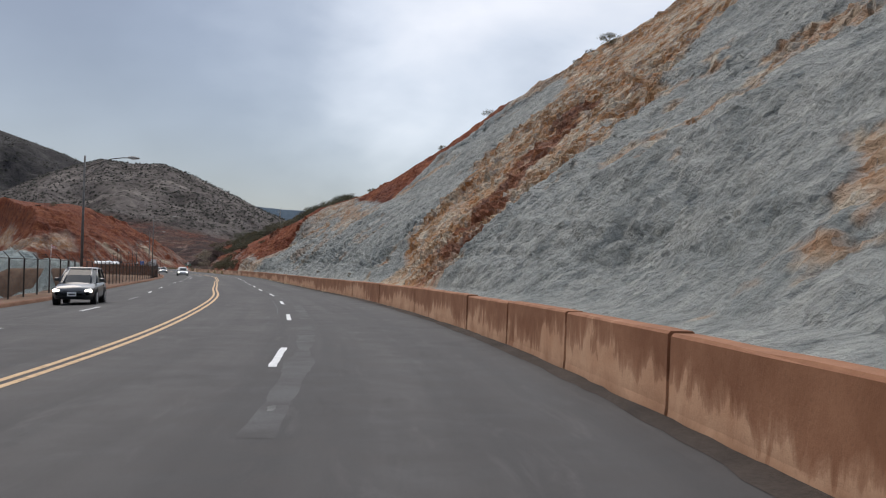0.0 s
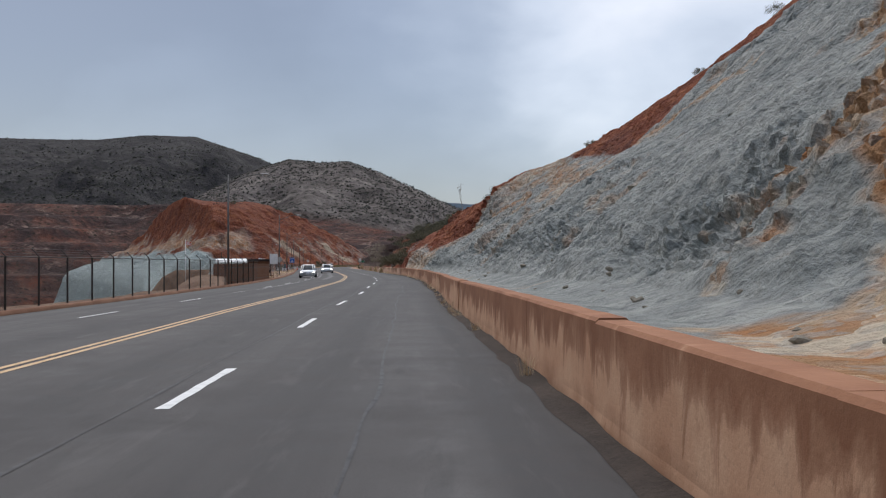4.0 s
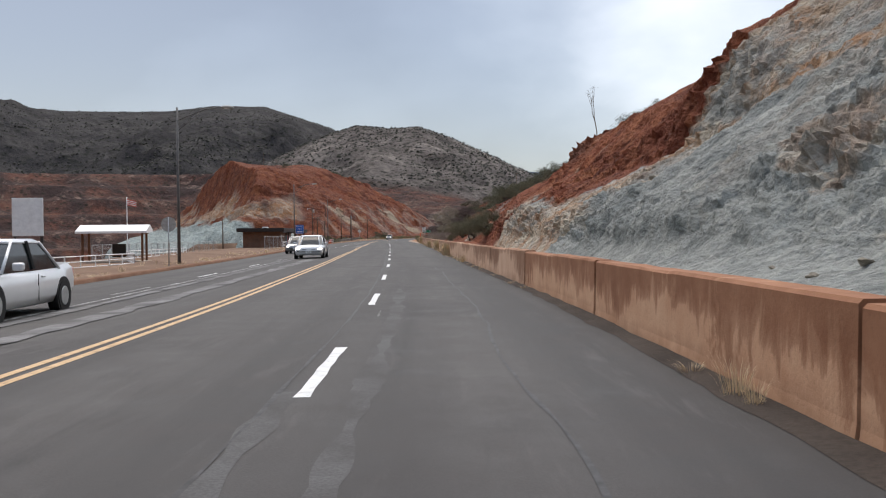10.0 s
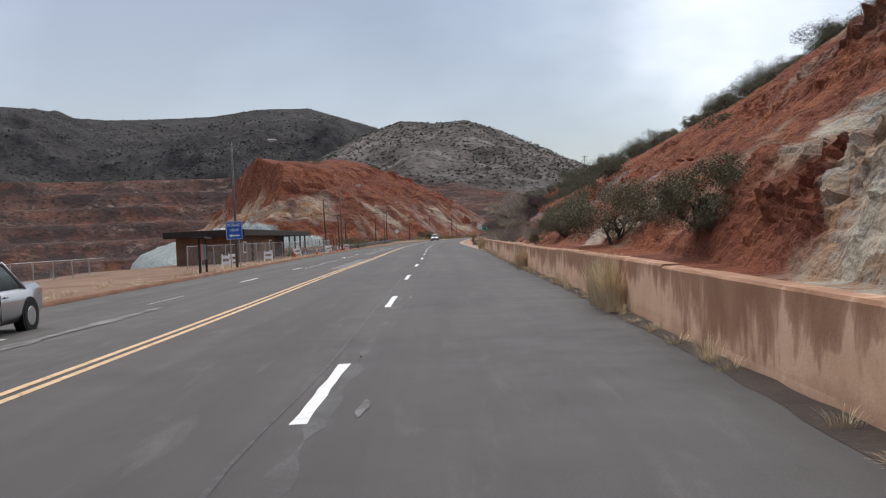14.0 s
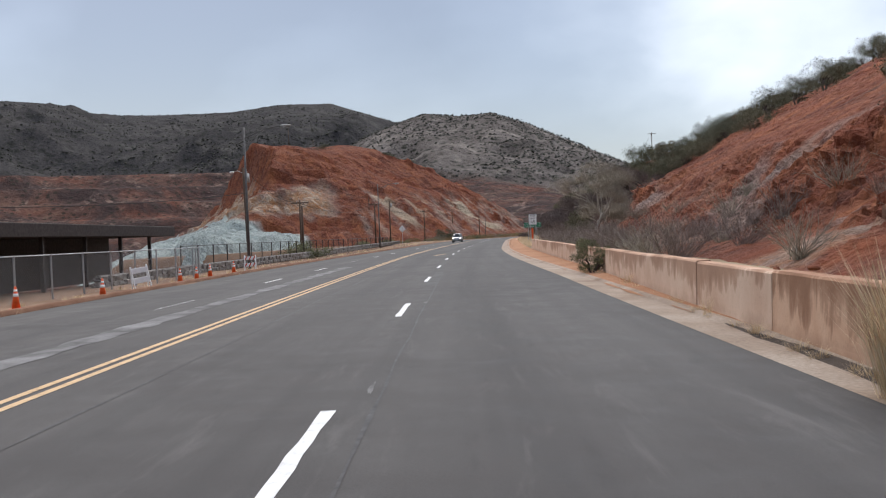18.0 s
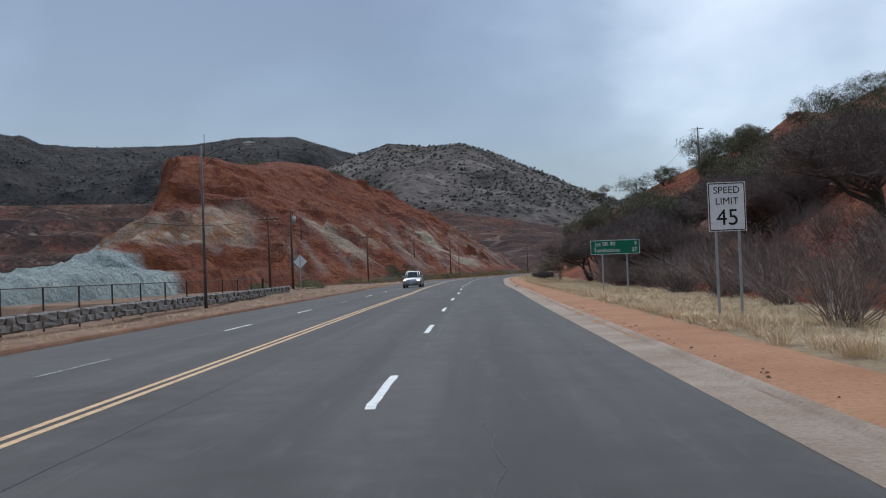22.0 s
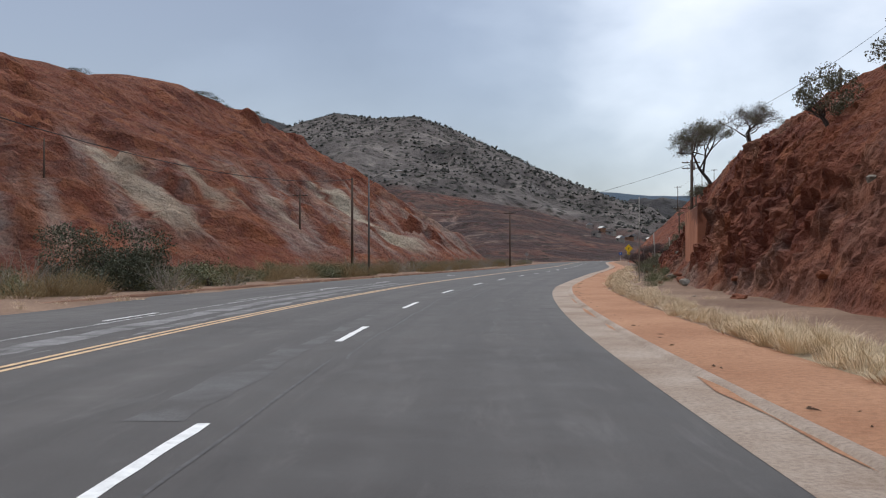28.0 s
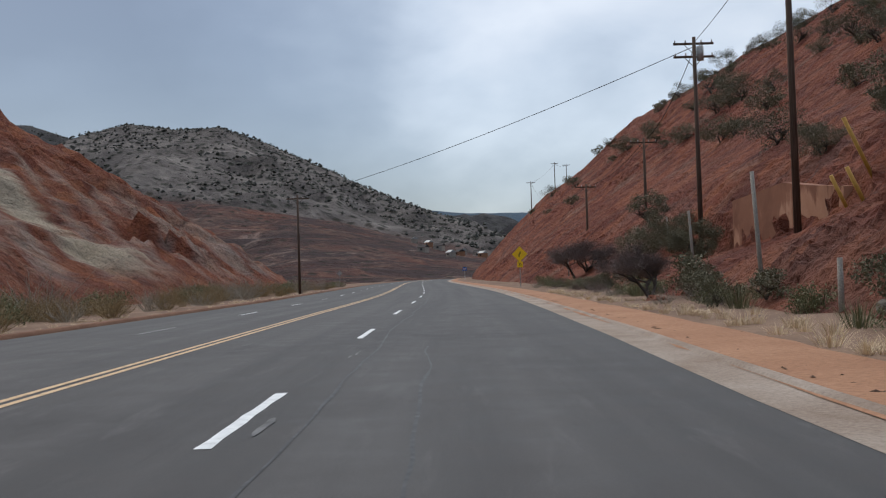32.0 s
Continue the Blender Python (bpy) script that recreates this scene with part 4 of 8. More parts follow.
M_BARK = dirt_material("dark_bark", (0.055, 0.043, 0.036), (0.125, 0.100, 0.082), 4.0)
M_PALEBARK = dirt_material("pale_bark", (0.26, 0.23, 0.19), (0.48, 0.44, 0.37), 3.0)


def leaf_material(name, a, b):
    m = Mat(name, 0.7, 0.0, 0.25)
    geo = m.t.nodes.new("ShaderNodeNewGeometry")
    n = m.noise(m.vec(), 1.6, 4.0)
    col = m.mix(geo.outputs["Random Per Island"], a, b)
    col = m.mix(m.ramp(n, (0.35, 0.0), (0.7, 0.6)), col, tuple(c * 1.5 for c in b))
    return m.done(col)


M_LEAF = leaf_material("juniper_leaves", (0.040, 0.045, 0.026), (0.098, 0.100, 0.056))
M_LEAF2 = leaf_material("olive_leaves", (0.068, 0.066, 0.038), (0.150, 0.136, 0.078))
M_GRASSLEAF = leaf_material("grass_blades", (0.40, 0.285, 0.160), (0.62, 0.49, 0.315))
M_GREENLEAF = leaf_material("green_brush", (0.07, 0.078, 0.034), (0.165, 0.165, 0.080))


def wood_material():
    m = Mat("pole_wood", 0.9, 0.0, 0.15)
    grain = m.noise(m.vec("Object", (14.0, 14.0, 0.5)), 2.0, 6.0, 0.6)
    col = m.mix(m.ramp(grain, (0.3, 0.0), (0.7, 1.0)), (0.055, 0.034, 0.024), (0.145, 0.100, 0.072))
    return m.done(col, m.bump(grain, 0.5, 0.02))


M_WOOD = wood_material()


def marking_material(name, a, b, wear):
    m = Mat(name, 0.75, 0.0, 0.25)
    v = m.vec()
    worn = m.noise(v, 5.0, 7.0, 0.7)
    fine = m.noise(v, 45.0, 3.0, 0.7)
    col = m.mix(m.ramp(worn, (0.3, 0.0), (0.65, 1.0)), a, b)
    col = m.mix(m.ramp(m.math("ADD", m.math("MULTIPLY", worn, 0.7), m.math("MULTIPLY", fine, 0.4)), (wear, 1.0), (wear + 0.10, 0.0)), col, (0.075, 0.072, 0.070))
    return m.done(col, m.bump(fine, 0.3, 0.006))


M_LINEWHITE = marking_material("white_road_paint", (0.50, 0.50, 0.48), (0.74, 0.74, 0.71), 0.36)
M_LINEWORN = marking_material("worn_white_road_paint", (0.30, 0.30, 0.29), (0.55, 0.55, 0.53), 0.52)
M_LINEYELLOW = marking_material("yellow_road_paint", (0.42, 0.265, 0.135), (0.60, 0.415, 0.235), 0.38)


def stained_wall_material(name, base_a, base_b, stain_a, stain_b, height=0.9, reach=0.5, tooth=1.0):
    """Concrete with rusty washes that run down in teeth from the coping; reach: how much of the height stays clean."""
    m = Mat(name, 0.9, 0.0, 0.2)
    place = m.t.nodes.new("ShaderNodeNewGeometry").outputs["Position"]
    zz = m.split(m.vec())[2]

    def scaled(x, y, z):
        n = m.t.nodes.new("ShaderNodeMapping")
        m.put(n.inputs["Vector"], place)
        n.inputs["Scale"].default_value = (x, y, z)
        return n.outputs[0]

    drip = m.noise(scaled(2.6 / tooth, 2.6 / tooth, 0.95 / tooth), 1.0, 6.0, 0.62, 0.5)
    blot = m.noise(scaled(0.16 / tooth, 0.16 / tooth, 0.3 / tooth), 1.0, 4.0, 0.6)
    patch = m.noise(place, 1.1 / tooth, 6.0, 0.62, 0.3)
    fine = m.noise(place, 24.0, 4.0, 0.7)
    base = m.mix(m.ramp(patch, (0.3, 0.0), (0.7, 1.0)), base_a, base_b)
    base = m.mix(m.ramp(m.math("ADD", zz, m.math("MULTIPLY", patch, 0.5)), (0.22, 0.55), (0.5, 0.0)), base, tuple(0.6 * (a + b) / 2 for a, b in zip(base_a, stain_a)))
    f = m.math("ADD", m.math("MULTIPLY", zz, 1.0 / height), m.math("MULTIPLY", m.math("SUBTRACT", drip, 0.5), 1.7))
    f = m.math("ADD", f, m.math("MULTIPLY", m.math("SUBTRACT", blot, 0.5), 3.0))
    wet = m.ramp(f, (max(0.0, reach - 0.10), 0.0), (reach, 0.55), (min(1.0, reach + 0.22), 0.92))
    stain = m.mix(m.ramp(patch, (0.35, 0.0), (0.68, 1.0)), stain_a, stain_b)
    col = m.mix(wet, base, stain)
    col = m.mix(m.ramp(fine, (0.3, 0.2), (0.45, 0.0)), col, (0.10, 0.065, 0.045))
    return m.done(col, m.bump(m.math("ADD", fine, m.math("MULTIPLY", patch, 2.0)), 0.15, 0.03))


M_WALL = stained_wall_material("stained_concrete", (0.50, 0.265, 0.150), (0.62, 0.385, 0.240), (0.215, 0.090, 0.045), (0.325, 0.150, 0.080), 0.9, 0.44)
M_MIDWALL = stained_wall_material("half_stained_concrete", (0.53, 0.315, 0.200), (0.64, 0.430, 0.295), (0.225, 0.110, 0.062), (0.315, 0.170, 0.100), 0.9, 0.60)
M_PALEWALL = stained_wall_material("pale_pink_concrete", (0.56, 0.375, 0.265), (0.68, 0.510, 0.385), (0.34, 0.195, 0.125), (0.45, 0.275, 0.180), 0.9, 0.80)
M_HEADWALL = stained_wall_material("tan_stained_concrete", (0.36, 0.175, 0.100), (0.50, 0.275, 0.175), (0.17, 0.070, 0.040), (0.28, 0.120, 0.068), 3.6, 0.9, 2.5)
M_SLAB = stained_wall_material("red_stained_concrete", (0.30, 0.110, 0.055), (0.43, 0.185, 0.105), (0.085, 0.032, 0.020), (0.19, 0.066, 0.034), 4.4, 0.86, 2.5)


def glass_material():
    m = Mat("car_glass", 0.10, 0.0, 0.4)
    m.b.inputs["Base Color"].default_value = (0.016, 0.020, 0.021, 1)
    return m.m


def car_paint(name, c, metal=0.0):
    m = Mat(name, 0.28, metal, 0.5)
    m.b.inputs["Coat Weight"].default_value = 0.7
    m.b.inputs["Coat Roughness"].default_value = 0.06
    n = m.noise(m.vec(), 3.0, 4.0)
    return m.done(m.mix(n, tuple(v * 0.9 for v in c), c))


M_GLASS = glass_material()


def lamp_material():
    m = bpy.data.materials.new("headlamp_lit")
    m.use_nodes = True
    b = m.node_tree.nodes["Principled BSDF"]
    b.inputs["Base Color"].default_value = (0.8, 0.8, 0.78, 1)
    b.inputs["Emission Color"].default_value = (1.0, 0.93, 0.80, 1)
    b.inputs["Emission Strength"].default_value = 4.0
    return m


M_LAMPLIT = lamp_material()

# ---- road surface details ----
WALL_O = [(-76, 4.4), (30, 4.3), (60, 4.0), (100, 3.65), (190, 3.65), (220, 3.9), (240, 4.35), (270, 4.6), (300, 5.25), (327, 6.0), (378, 6.45)]
KERB_O = [(296, 5.35), (326, 5.15), (350, 4.75), (380, 4.5), (470, 4.6), (510, 4.92), (535, 4.98), (553, 4.95), (560, 5.1), (572, 5.3), (592, 5.4), (602, 5.65), (615, 5.8), (930, 5.6)]
LEFT_O = [(-76, -10.1), (220, -10.3), (300, -11.3), (345, -11.3), (390, -10.9), (470, -10.8), (535, -12.4), (578, -11.9), (612, -11.0), (930, -11.0)]
YELLOW_O = [(-76, -3.05), (150, -2.9), (200, -3.1), (260, -3.4), (400, -3.5), (470, -3.5), (518, -3.7), (532, -3.35), (545, -3.0), (560, -3.05), (930, -3.1)]


def along(table, s):
    return np.interp(s, *np.array(table, float).T)


def strip(name, s0, s1, step, cols, material, jag=0.0, wander=0.0):
    """A strip along the road; cols: functions or tables of offset with a height each."""
    s = np.linspace(s0, s1, max(2, int((s1 - s0) / step) + 1))
    og = np.stack([along(c, s) + d if not isinstance(c, (int, float)) else np.full(len(s), float(c) + d) for c, d, _ in cols], 1)
    zg = np.stack([np.full(len(s), float(z)) if not isinstance(z, list) else along(z, s) for _, _, z in cols], 1)
    if jag:
        og = og + jag * (fbm(s / 0.9 + s0, 0 * s + cols[0][1] * 3, 4)[:, None] - 0.5) * np.linspace(-1, 1, len(cols))[None]
    if wander:
        og = og + wander * (fbm(s / 6.0 + s0, 0 * s + 3.3, 4, 0.6)[:, None] - 0.5)
    sg = np.repeat(s[:, None], len(cols), 1)
    x, y = on_line(sg, og)
    return grid_mesh(name, x, y, zg, material, uv=(og, sg))


RIGHT_EDGE = [(s, o + 0.12) for s, o in WALL_O if s < 296] + [(296, 5.3), (326, 5.1), (350, 4.7), (380, 4.45), (470, 4.5), (510, 4.85), (535, 5.0), (553, 4.85), (560, 5.0), (572, 5.2), (592, 5.3), (602, 5.55), (615, 5.7), (930, 5.5)]
tagged(strip("road", -76, 930, 1.5, [(LEFT_O, 0, -0.21), (-6.6, 0, -0.10), (YELLOW_O, 0, 0.0), (0, 0, 0.0), (2.2, 0, 0.0), (RIGHT_EDGE, 0, 0.0)], M_ASPHALT),
       "worn four lane asphalt road with patched joints", "road", kind="structure")
tagged(strip("kerb", 296, 930, 1.5, [(KERB_O, -0.62, 0.004), (KERB_O, -0.05, 0.010), (KERB_O, 0.0, 0.012), (KERB_O, 0.05, 0.055), (KERB_O, 0.16, 0.065), (KERB_O, 0.2, 0.045)], M_GUTTER),
       "dirt-washed pale concrete gutter and low kerb", "kerb", kind="structure")
tagged(strip("path", 296, 930, 1.5, [(KERB_O, 0.0, 0.02), (KERB_O, 0.22, 0.064), (KERB_O, 0.5, 0.085), (KERB_O, 1.0, 0.10), (KERB_O, 1.55, 0.10), (KERB_O, 1.85, 0.05)], M_SHOULDER, 0.3),
       "orange dirt footpath behind a kerb", "path", kind="structure")
tagged(strip("kerb", -76, 930, 1.5, [(LEFT_O, 0.02, -0.215), (LEFT_O, -0.02, -0.08), (LEFT_O, -0.22, -0.07), (LEFT_O, -0.5, -0.24)], M_KERB, 0.06),
       "low reddish kerb along the far lanes", "kerb", kind="structure")

DASH = [3.0, 15.5, 28.2, 40.2, 51.9, 63.5, 74.8, 86.0, 97.1, 108.2, 119.4, 129.4, 140.2, 150.4, 161.4, 171.5, 181.6, 193.0, 203.6, 214.1, 225.8, 237.5, 249.3,
        262.1, 275.0, 287.8, 300.2, 313.2, 326.3, 338.7, 352.3, 365.9, 378.2, 390.7, 403.5, 415.7, 428.5, 441.2, 453.9, 465.8, 477.7, 489.5, 501.3, 513.2,
        524.4, 534.8, 546.0, 557.2, 568.0, 579.9, 591.9, 604.4]
DASH += [604.4 + 12.19 * k for k in range(1, 26)]


def marking_mesh(name, length, width, seed):
    rnd = random.Random(seed)
    bm = bmesh.new()
    n = 8
    left, right = [], []
    for i in range(n + 1):
        y = -length / 2 + length * i / n
        left.append(bm.verts.new((-width / 2 + rnd.uniform(-0.012, 0.012), y, 0)))
        right.append(bm.verts.new((width / 2 + rnd.uniform(-0.012, 0.012), y, 0)))
    for i in range(n):
        bm.faces.new((left[i], right[i], right[i + 1], left[i + 1]))
    me = bpy.data.meshes.new(name)
    bm.to_mesh(me)
    bm.free()
    return me


dash_kinds = []
for k in range(3):
    me = marking_mesh("lane_dash", 3.4, 0.125, k)
    me.materials.append(M_LINEWHITE if k else M_LINEWORN)
    dash_kinds.append(me)
lane = thing("lane_marking", "dashed white lane markings on asphalt", "marking", pose(0, 0, 0), kind="structure")
for i, s in enumerate(DASH):
    for o, z in ((0.0, 0.005), (-6.7, -0.1)):
        ss = s if o == 0 else s + 6.0
        ob = new("lane_dash", dash_kinds[(1 + i % 2) if o == 0 or i % 3 else 0])
        ob.parent = lane
        roll = 0 if o == 0 else -1.8
        ob.matrix_local = at(ss, o, z + (0.0 if o == 0 else 0.006)) @ pose(0, 0, 0, 0, roll, 0)
for d in (-0.11, 0.11):
    tagged(strip("centre_line", -76, 930, 1.2, [(YELLOW_O, d - 0.055, 0.005), (YELLOW_O, d + 0.055, 0.005)], M_LINEYELLOW), "double yellow centre line", "marking", kind="structure")
for s0, s1 in ((118, 215), (268, 300), (500, 560)):
    tagged(strip("edge_line", s0, s1, 1.5, [(-6.35, 0, -0.086), (-6.22, 0, -0.082)], M_LINEWORN, 0.05), "faded white lane line", "marking", kind="structure")
# old patching beside the lane line, and tar seals
for s0, s1, a, b in ((8, 24, 0.2, 0.55), (27, 38, 0.35, 0.65), (44, 60, 0.1, 0.3), (120, 136, 0.25, 0.42), (146, 160, -0.25, -0.02), (150, 175, 0.4, 0.6), (184, 212, -0.2, 0.08), (212, 240, 0.08, 0.2), (322, 335.5, 0.1, 0.4),
                     (336, 350, -0.1, 0.2), (362, 372, 0.0, 0.3), (515, 522, -0.75, -0.2), (522, 530, -0.5, -0.25), (541, 553, 0.2, 0.4)):
    tagged(strip("road_patch", s0, s1, 0.25, [(a, 0, 0.003), (b, 0, 0.003)], M_PATCH, 0.22), "lighter grey asphalt patch with ragged edges", "patch", kind="structure")
for s0, s1, a in ((30, 120, -0.35), (60, 190, 1.9), (95, 250, -0.22), (255, 330, 0.42), (300, 420, -2.4), (400, 520, 0.3), (520, 640, 0.55), (540, 600, 1.5)):
    z = 0.004 if a > -3 else -0.06
    tagged(strip("tar_seam", s0, s1, 0.4, [(a, 0, z), (a + 0.035, 0, z)], M_TAR, 0.03, 0.5 if a > 0.5 else 0.15), "dark tar seam in the asphalt", "seam", kind="structure")
for s0, s1, a, w in ((150, 215, -4.9, 0.5), (160, 240, -6.0, 0.35), (262, 282, -4.4, 0.9), (300, 345, -5.6, 0.6), (505, 560, -5.4, 0.7), (512, 560, -4.3, 0.35)):
    tagged(strip("road_patch", s0, s1, 0.4, [(a, 0, 0.012 + (a + 3.0) / 36), (a + w, 0, 0.012 + (a + w + 3.0) / 36)], M_PALEPATCH, 0.3), "pale worn strip in the far lanes", "patch", kind="structure")
for ds, do, r in ((363.3, -1.2, 0.20), (364.1, -1.1, 0.24), (365.1, -0.9, 0.20), (365.9, -0.7, 0.16), (366.5, -0.6, 0.08)):
    bm = bmesh.new()
    rnd = random.Random(int(ds * 10))
    vs = [bm.verts.new((math.cos(k * 0.2417) * r * rnd.uniform(0.4, 0.75), math.sin(k * 0.2417) * r * rnd.uniform(2.3, 3.2), 0)) for k in range(26)]
    bm.faces.new(vs)
    ob = part("paint_splash", bm, M_LINEYELLOW)
    ob.matrix_world = at(ds, do, 0.006 + 0.004 * (ds - 363), -11)
    tagged(ob, "orange-yellow paint splash on asphalt", "marking", kind="structure")
for k in range(26):
    rnd = random.Random(300 + k)
    s0, o0 = rnd.uniform(5, 600), rnd.uniform(0.6, 3.0) if k % 3 else rnd.uniform(-2.6, -0.6)
    bm = bmesh.new()
    p = Vector((0, 0, 0))
    pts = [p.copy()]
    for _ in range(rnd.randint(5, 11)):
        p = p + Vector((rnd.gauss(0.0, 0.045), rnd.uniform(0.2, 0.6), 0))
        pts.append(p.copy())
    vs = [(bm.verts.new(q + Vector((-0.009, 0, 0))), bm.verts.new(q + Vector((0.009, 0, 0)))) for q in pts]
    for a, b in zip(vs, vs[1:]):
        bm.faces.new((a[0], a[1], b[1], b[0]))
    ob = part("crack", bm, M_TAR)
    ob.matrix_world = at(s0, o0, 0.005)
    tagged(ob, "tar-filled crack in the asphalt", "crack", kind="structure")


M_GRIT = dirt_material("dark_road_grit", (0.055, 0.045, 0.038), (0.105, 0.084, 0.068), 3.0)
tagged(strip("dirt_fringe", -60, 330, 0.5, [(WALL_O, -0.27, 0.004), (WALL_O, -0.18, 0.022), (WALL_O, -0.02, 0.04)], M_GRIT, 0.2), "ragged line of dirt along the wall's foot", "dirt", kind="structure")
# worn paint and filler flakes between the lane dashes
rnd = random.Random(17)
for k in range(22):
    s0, o0 = rnd.uniform(4, 600), rnd.gauss(0.34, 0.07)
    bm = bmesh.new()
    n, l, w = rnd.randint(12, 18), rnd.uniform(0.3, 1.0), rnd.uniform(0.03, 0.07)
    vs = [bm.verts.new((math.cos(6.283 * j / n) * w * rnd.uniform(0.3, 1.0), math.sin(6.283 * j / n) * l * rnd.uniform(0.6, 1.0), 0)) for j in range(n)]
    bm.faces.new(vs)
    ob = part("worn_mark", bm, M_PALEPATCH)
    ob.matrix_world = at(s0, o0, 0.0075)
    tagged(ob, "ragged pale filler mark along the lane joint", "marking", kind="structure")

# clods and dead weeds along the kerb, one mesh
M_CLOD = dirt_material("brown_clods", (0.085, 0.050, 0.033), (0.19, 0.115, 0.072), 5.0)
rnd = random.Random(23)
bm = bmesh.new()
for k in range(380):
    s0 = rnd.uniform(382, 640)
    x0, y0 = on_line(s0, float(along(KERB_O, s0)) + (rnd.gauss(0.42, 0.10) if k % 3 else rnd.uniform(0.3, 1.7)))
    w, l, n, a0 = rnd.uniform(0.012, 0.04), rnd.uniform(0.02, 0.13), 7, rnd.uniform(0, 3.1)
    top = bm.verts.new((float(x0), float(y0), 0.092 + rnd.uniform(0.0, 0.012)))
    ring = []
    for j in range(n):
        a, r = 6.283 * j / n, rnd.uniform(0.6, 1.0)
        u, v = math.cos(a) * w * r, math.sin(a) * l * r
        ring.append(bm.verts.new((float(x0) + u * math.cos(a0) - v * math.sin(a0), float(y0) + u * math.sin(a0) + v * math.cos(a0), 0.08)))
    for j in range(n):
        bm.faces.new((ring[j], ring[(j + 1) % n], top))
tagged(part("kerb_litter", bm, M_CLOD), "brown clods and dead weeds along the footpath", "litter", kind="stuff")

# ---- concrete barrier wall ----
def barrier():
    root = thing("barrier_wall", "long low concrete wall with rusty brown runs", "wall", pose(0, 0, 0), kind="structure")
    meshes = []
    for k in range(12):
        bm = bmesh.new()
        rnd = random.Random(k)
        h, t, n = 0.88, 0.16, 6
        secs = []
        for i in range(n + 1):
            y = -2.24 + 4.48 * i / n
            e = 0.012 if 0 < i < n else 0.0
            j = [rnd.uniform(-e, e) for _ in range(6)]
            secs.append([(-t - 0.03 + j[0], y, -0.1), (-t + j[1], y, 0.12), (-t + 0.015 + j[2], y, h - 0.03), (-t + 0.045, y, h + j[3] * 0.6), (t - 0.04, y, h + j[4] * 0.6), (t, y, h - 0.04), (t, y, -0.1)])
        loft(bm, secs)
        bmesh.ops.recalc_face_normals(bm, faces=bm.faces)
        me = bpy.data.meshes.new("panel")
        bm.to_mesh(me)
        bm.free()
        me.materials.append((M_WALL, M_MIDWALL, M_PALEWALL)[k // 4])
        meshes.append(me)
    s = -74.0
    i = 0
    while s < 376:
        o = float(along(WALL_O, s))
        turn = -math.degrees(math.atan2(float(along(WALL_O, s + 2)) - float(along(WALL_O, s - 2)), 4.0))
        ob = new("panel", meshes[i % 4 + (8 if s > 306 else 4 if s > 176 else 0)])
        ob.parent = root
        rnd = random.Random(i)
        ob.matrix_local = at(s, o + 0.17, rnd.uniform(-0.02, 0.015), turn) @ pose(rnd.uniform(-0.012, 0.012), 0, 0)
        s += 4.5
        i += 1
    return root


barrier()


# ---- stone wall of the far verge ----
def stone_wall():
    root = thing("stone_wall", "low grey rubble stone wall on the verge", "wall", pose(0, 0, 0), kind="structure")
    meshes = []
    for k in range(6):
        bm = bmesh.new()
        rnd = random.Random(50 + k)
        box(bm, (0.42, 0.78, 0.32), Matrix(), 0.06)
        for v in bm.verts:
            v.co += Vector((rnd.uniform(-0.05, 0.05), rnd.uniform(-0.06, 0.06), rnd.uniform(-0.03, 0.03)))
        me = bpy.data.meshes.new("stone")
        bm.to_mesh(me)
        bm.free()
        me.materials.append(M_STONE)
        meshes.append(me)
    s, i = 338.0, 0
    rnd = random.Random(4)
    while s < 456:
        o = float(np.interp(s, [338, 390, 420, 456], [-16.4, -15.4, -15.6, -14.4]))
        base = float(np.interp(s, [338, 390, 456], [-0.42, -0.25, 0.15]))
        for row in range(2):
            ob = new("stone", meshes[i % 6])
            ob.parent = root
            ob.matrix_local = at(s + 0.4 * row, o + rnd.uniform(-0.05, 0.05), base + 0.16 + 0.3 * row, rnd.uniform(-4, 4) + 180 * (i % 2))
            i += 1
        s += 0.82
    return root


stone_wall()

# ---- street lamps ----
M_LAMPPOST = plain("weathered_grey_steel", (0.125, 0.118, 0.110), 0.6, 0.0, 0.2)


def street_lamp(s, o, z, h=8.9, reach=2.6):
    t = thing("street_lamp", "tall grey steel street lamp with curved arm", "street lamp", at(s, o, z), "street lamps")
    bar("pole", (0, 0, 0), (0, 0, h), 0.10, 0.055, M_LAMPPOST, t, 10)
    part("base_plate", box(bmesh.new(), (0.34, 0.34, 0.05), pose(0, 0, 0.03), 0.008), M_LAMPPOST, t)
    pts = [(0, 0, h - 0.75), (reach * 0.3, 0, h - 0.42), (reach * 0.6, 0, h - 0.12), (reach * 0.85, 0, h - 0.02), (reach, 0, h)]
    part("arm", bent(bmesh.new(), pts, 0.032), M_LAMPPOST, t, smooth=True)
    bar("brace", (0, 0, h - 1.35), (reach * 0.55, 0, h - 0.18), 0.018, 0.018, M_LAMPPOST, t, 6)
    bm = bmesh.new()
    secs = []
    for x, w, up, dn in ((0, 0.05, 0.05, 0.04), (0.12, 0.12, 0.09, 0.05), (0.4, 0.15, 0.10, 0.06), (0.62, 0.11, 0.06, 0.06), (0.70, 0.04, 0.02, 0.04)):
        secs.append([(reach - 0.1 + x, -w, 0.0 + h), (reach - 0.1 + x, -w * 0.6, up + h), (reach - 0.1 + x, w * 0.6, up + h), (reach - 0.1 + x, w, 0 + h), (reach - 0.1 + x, w * 0.6, -dn + h), (reach - 0.1 + x, -w * 0.6, -dn + h)])
    loft(bm, secs)
    head = part("lamp_head", bm, M_BACKGREY, t, smooth=True)
    part("lens", box(bmesh.new(), (0.32, 0.18, 0.04), pose(reach + 0.22, 0, h - 0.07), 0.015), M_WHITE, head)
    return t


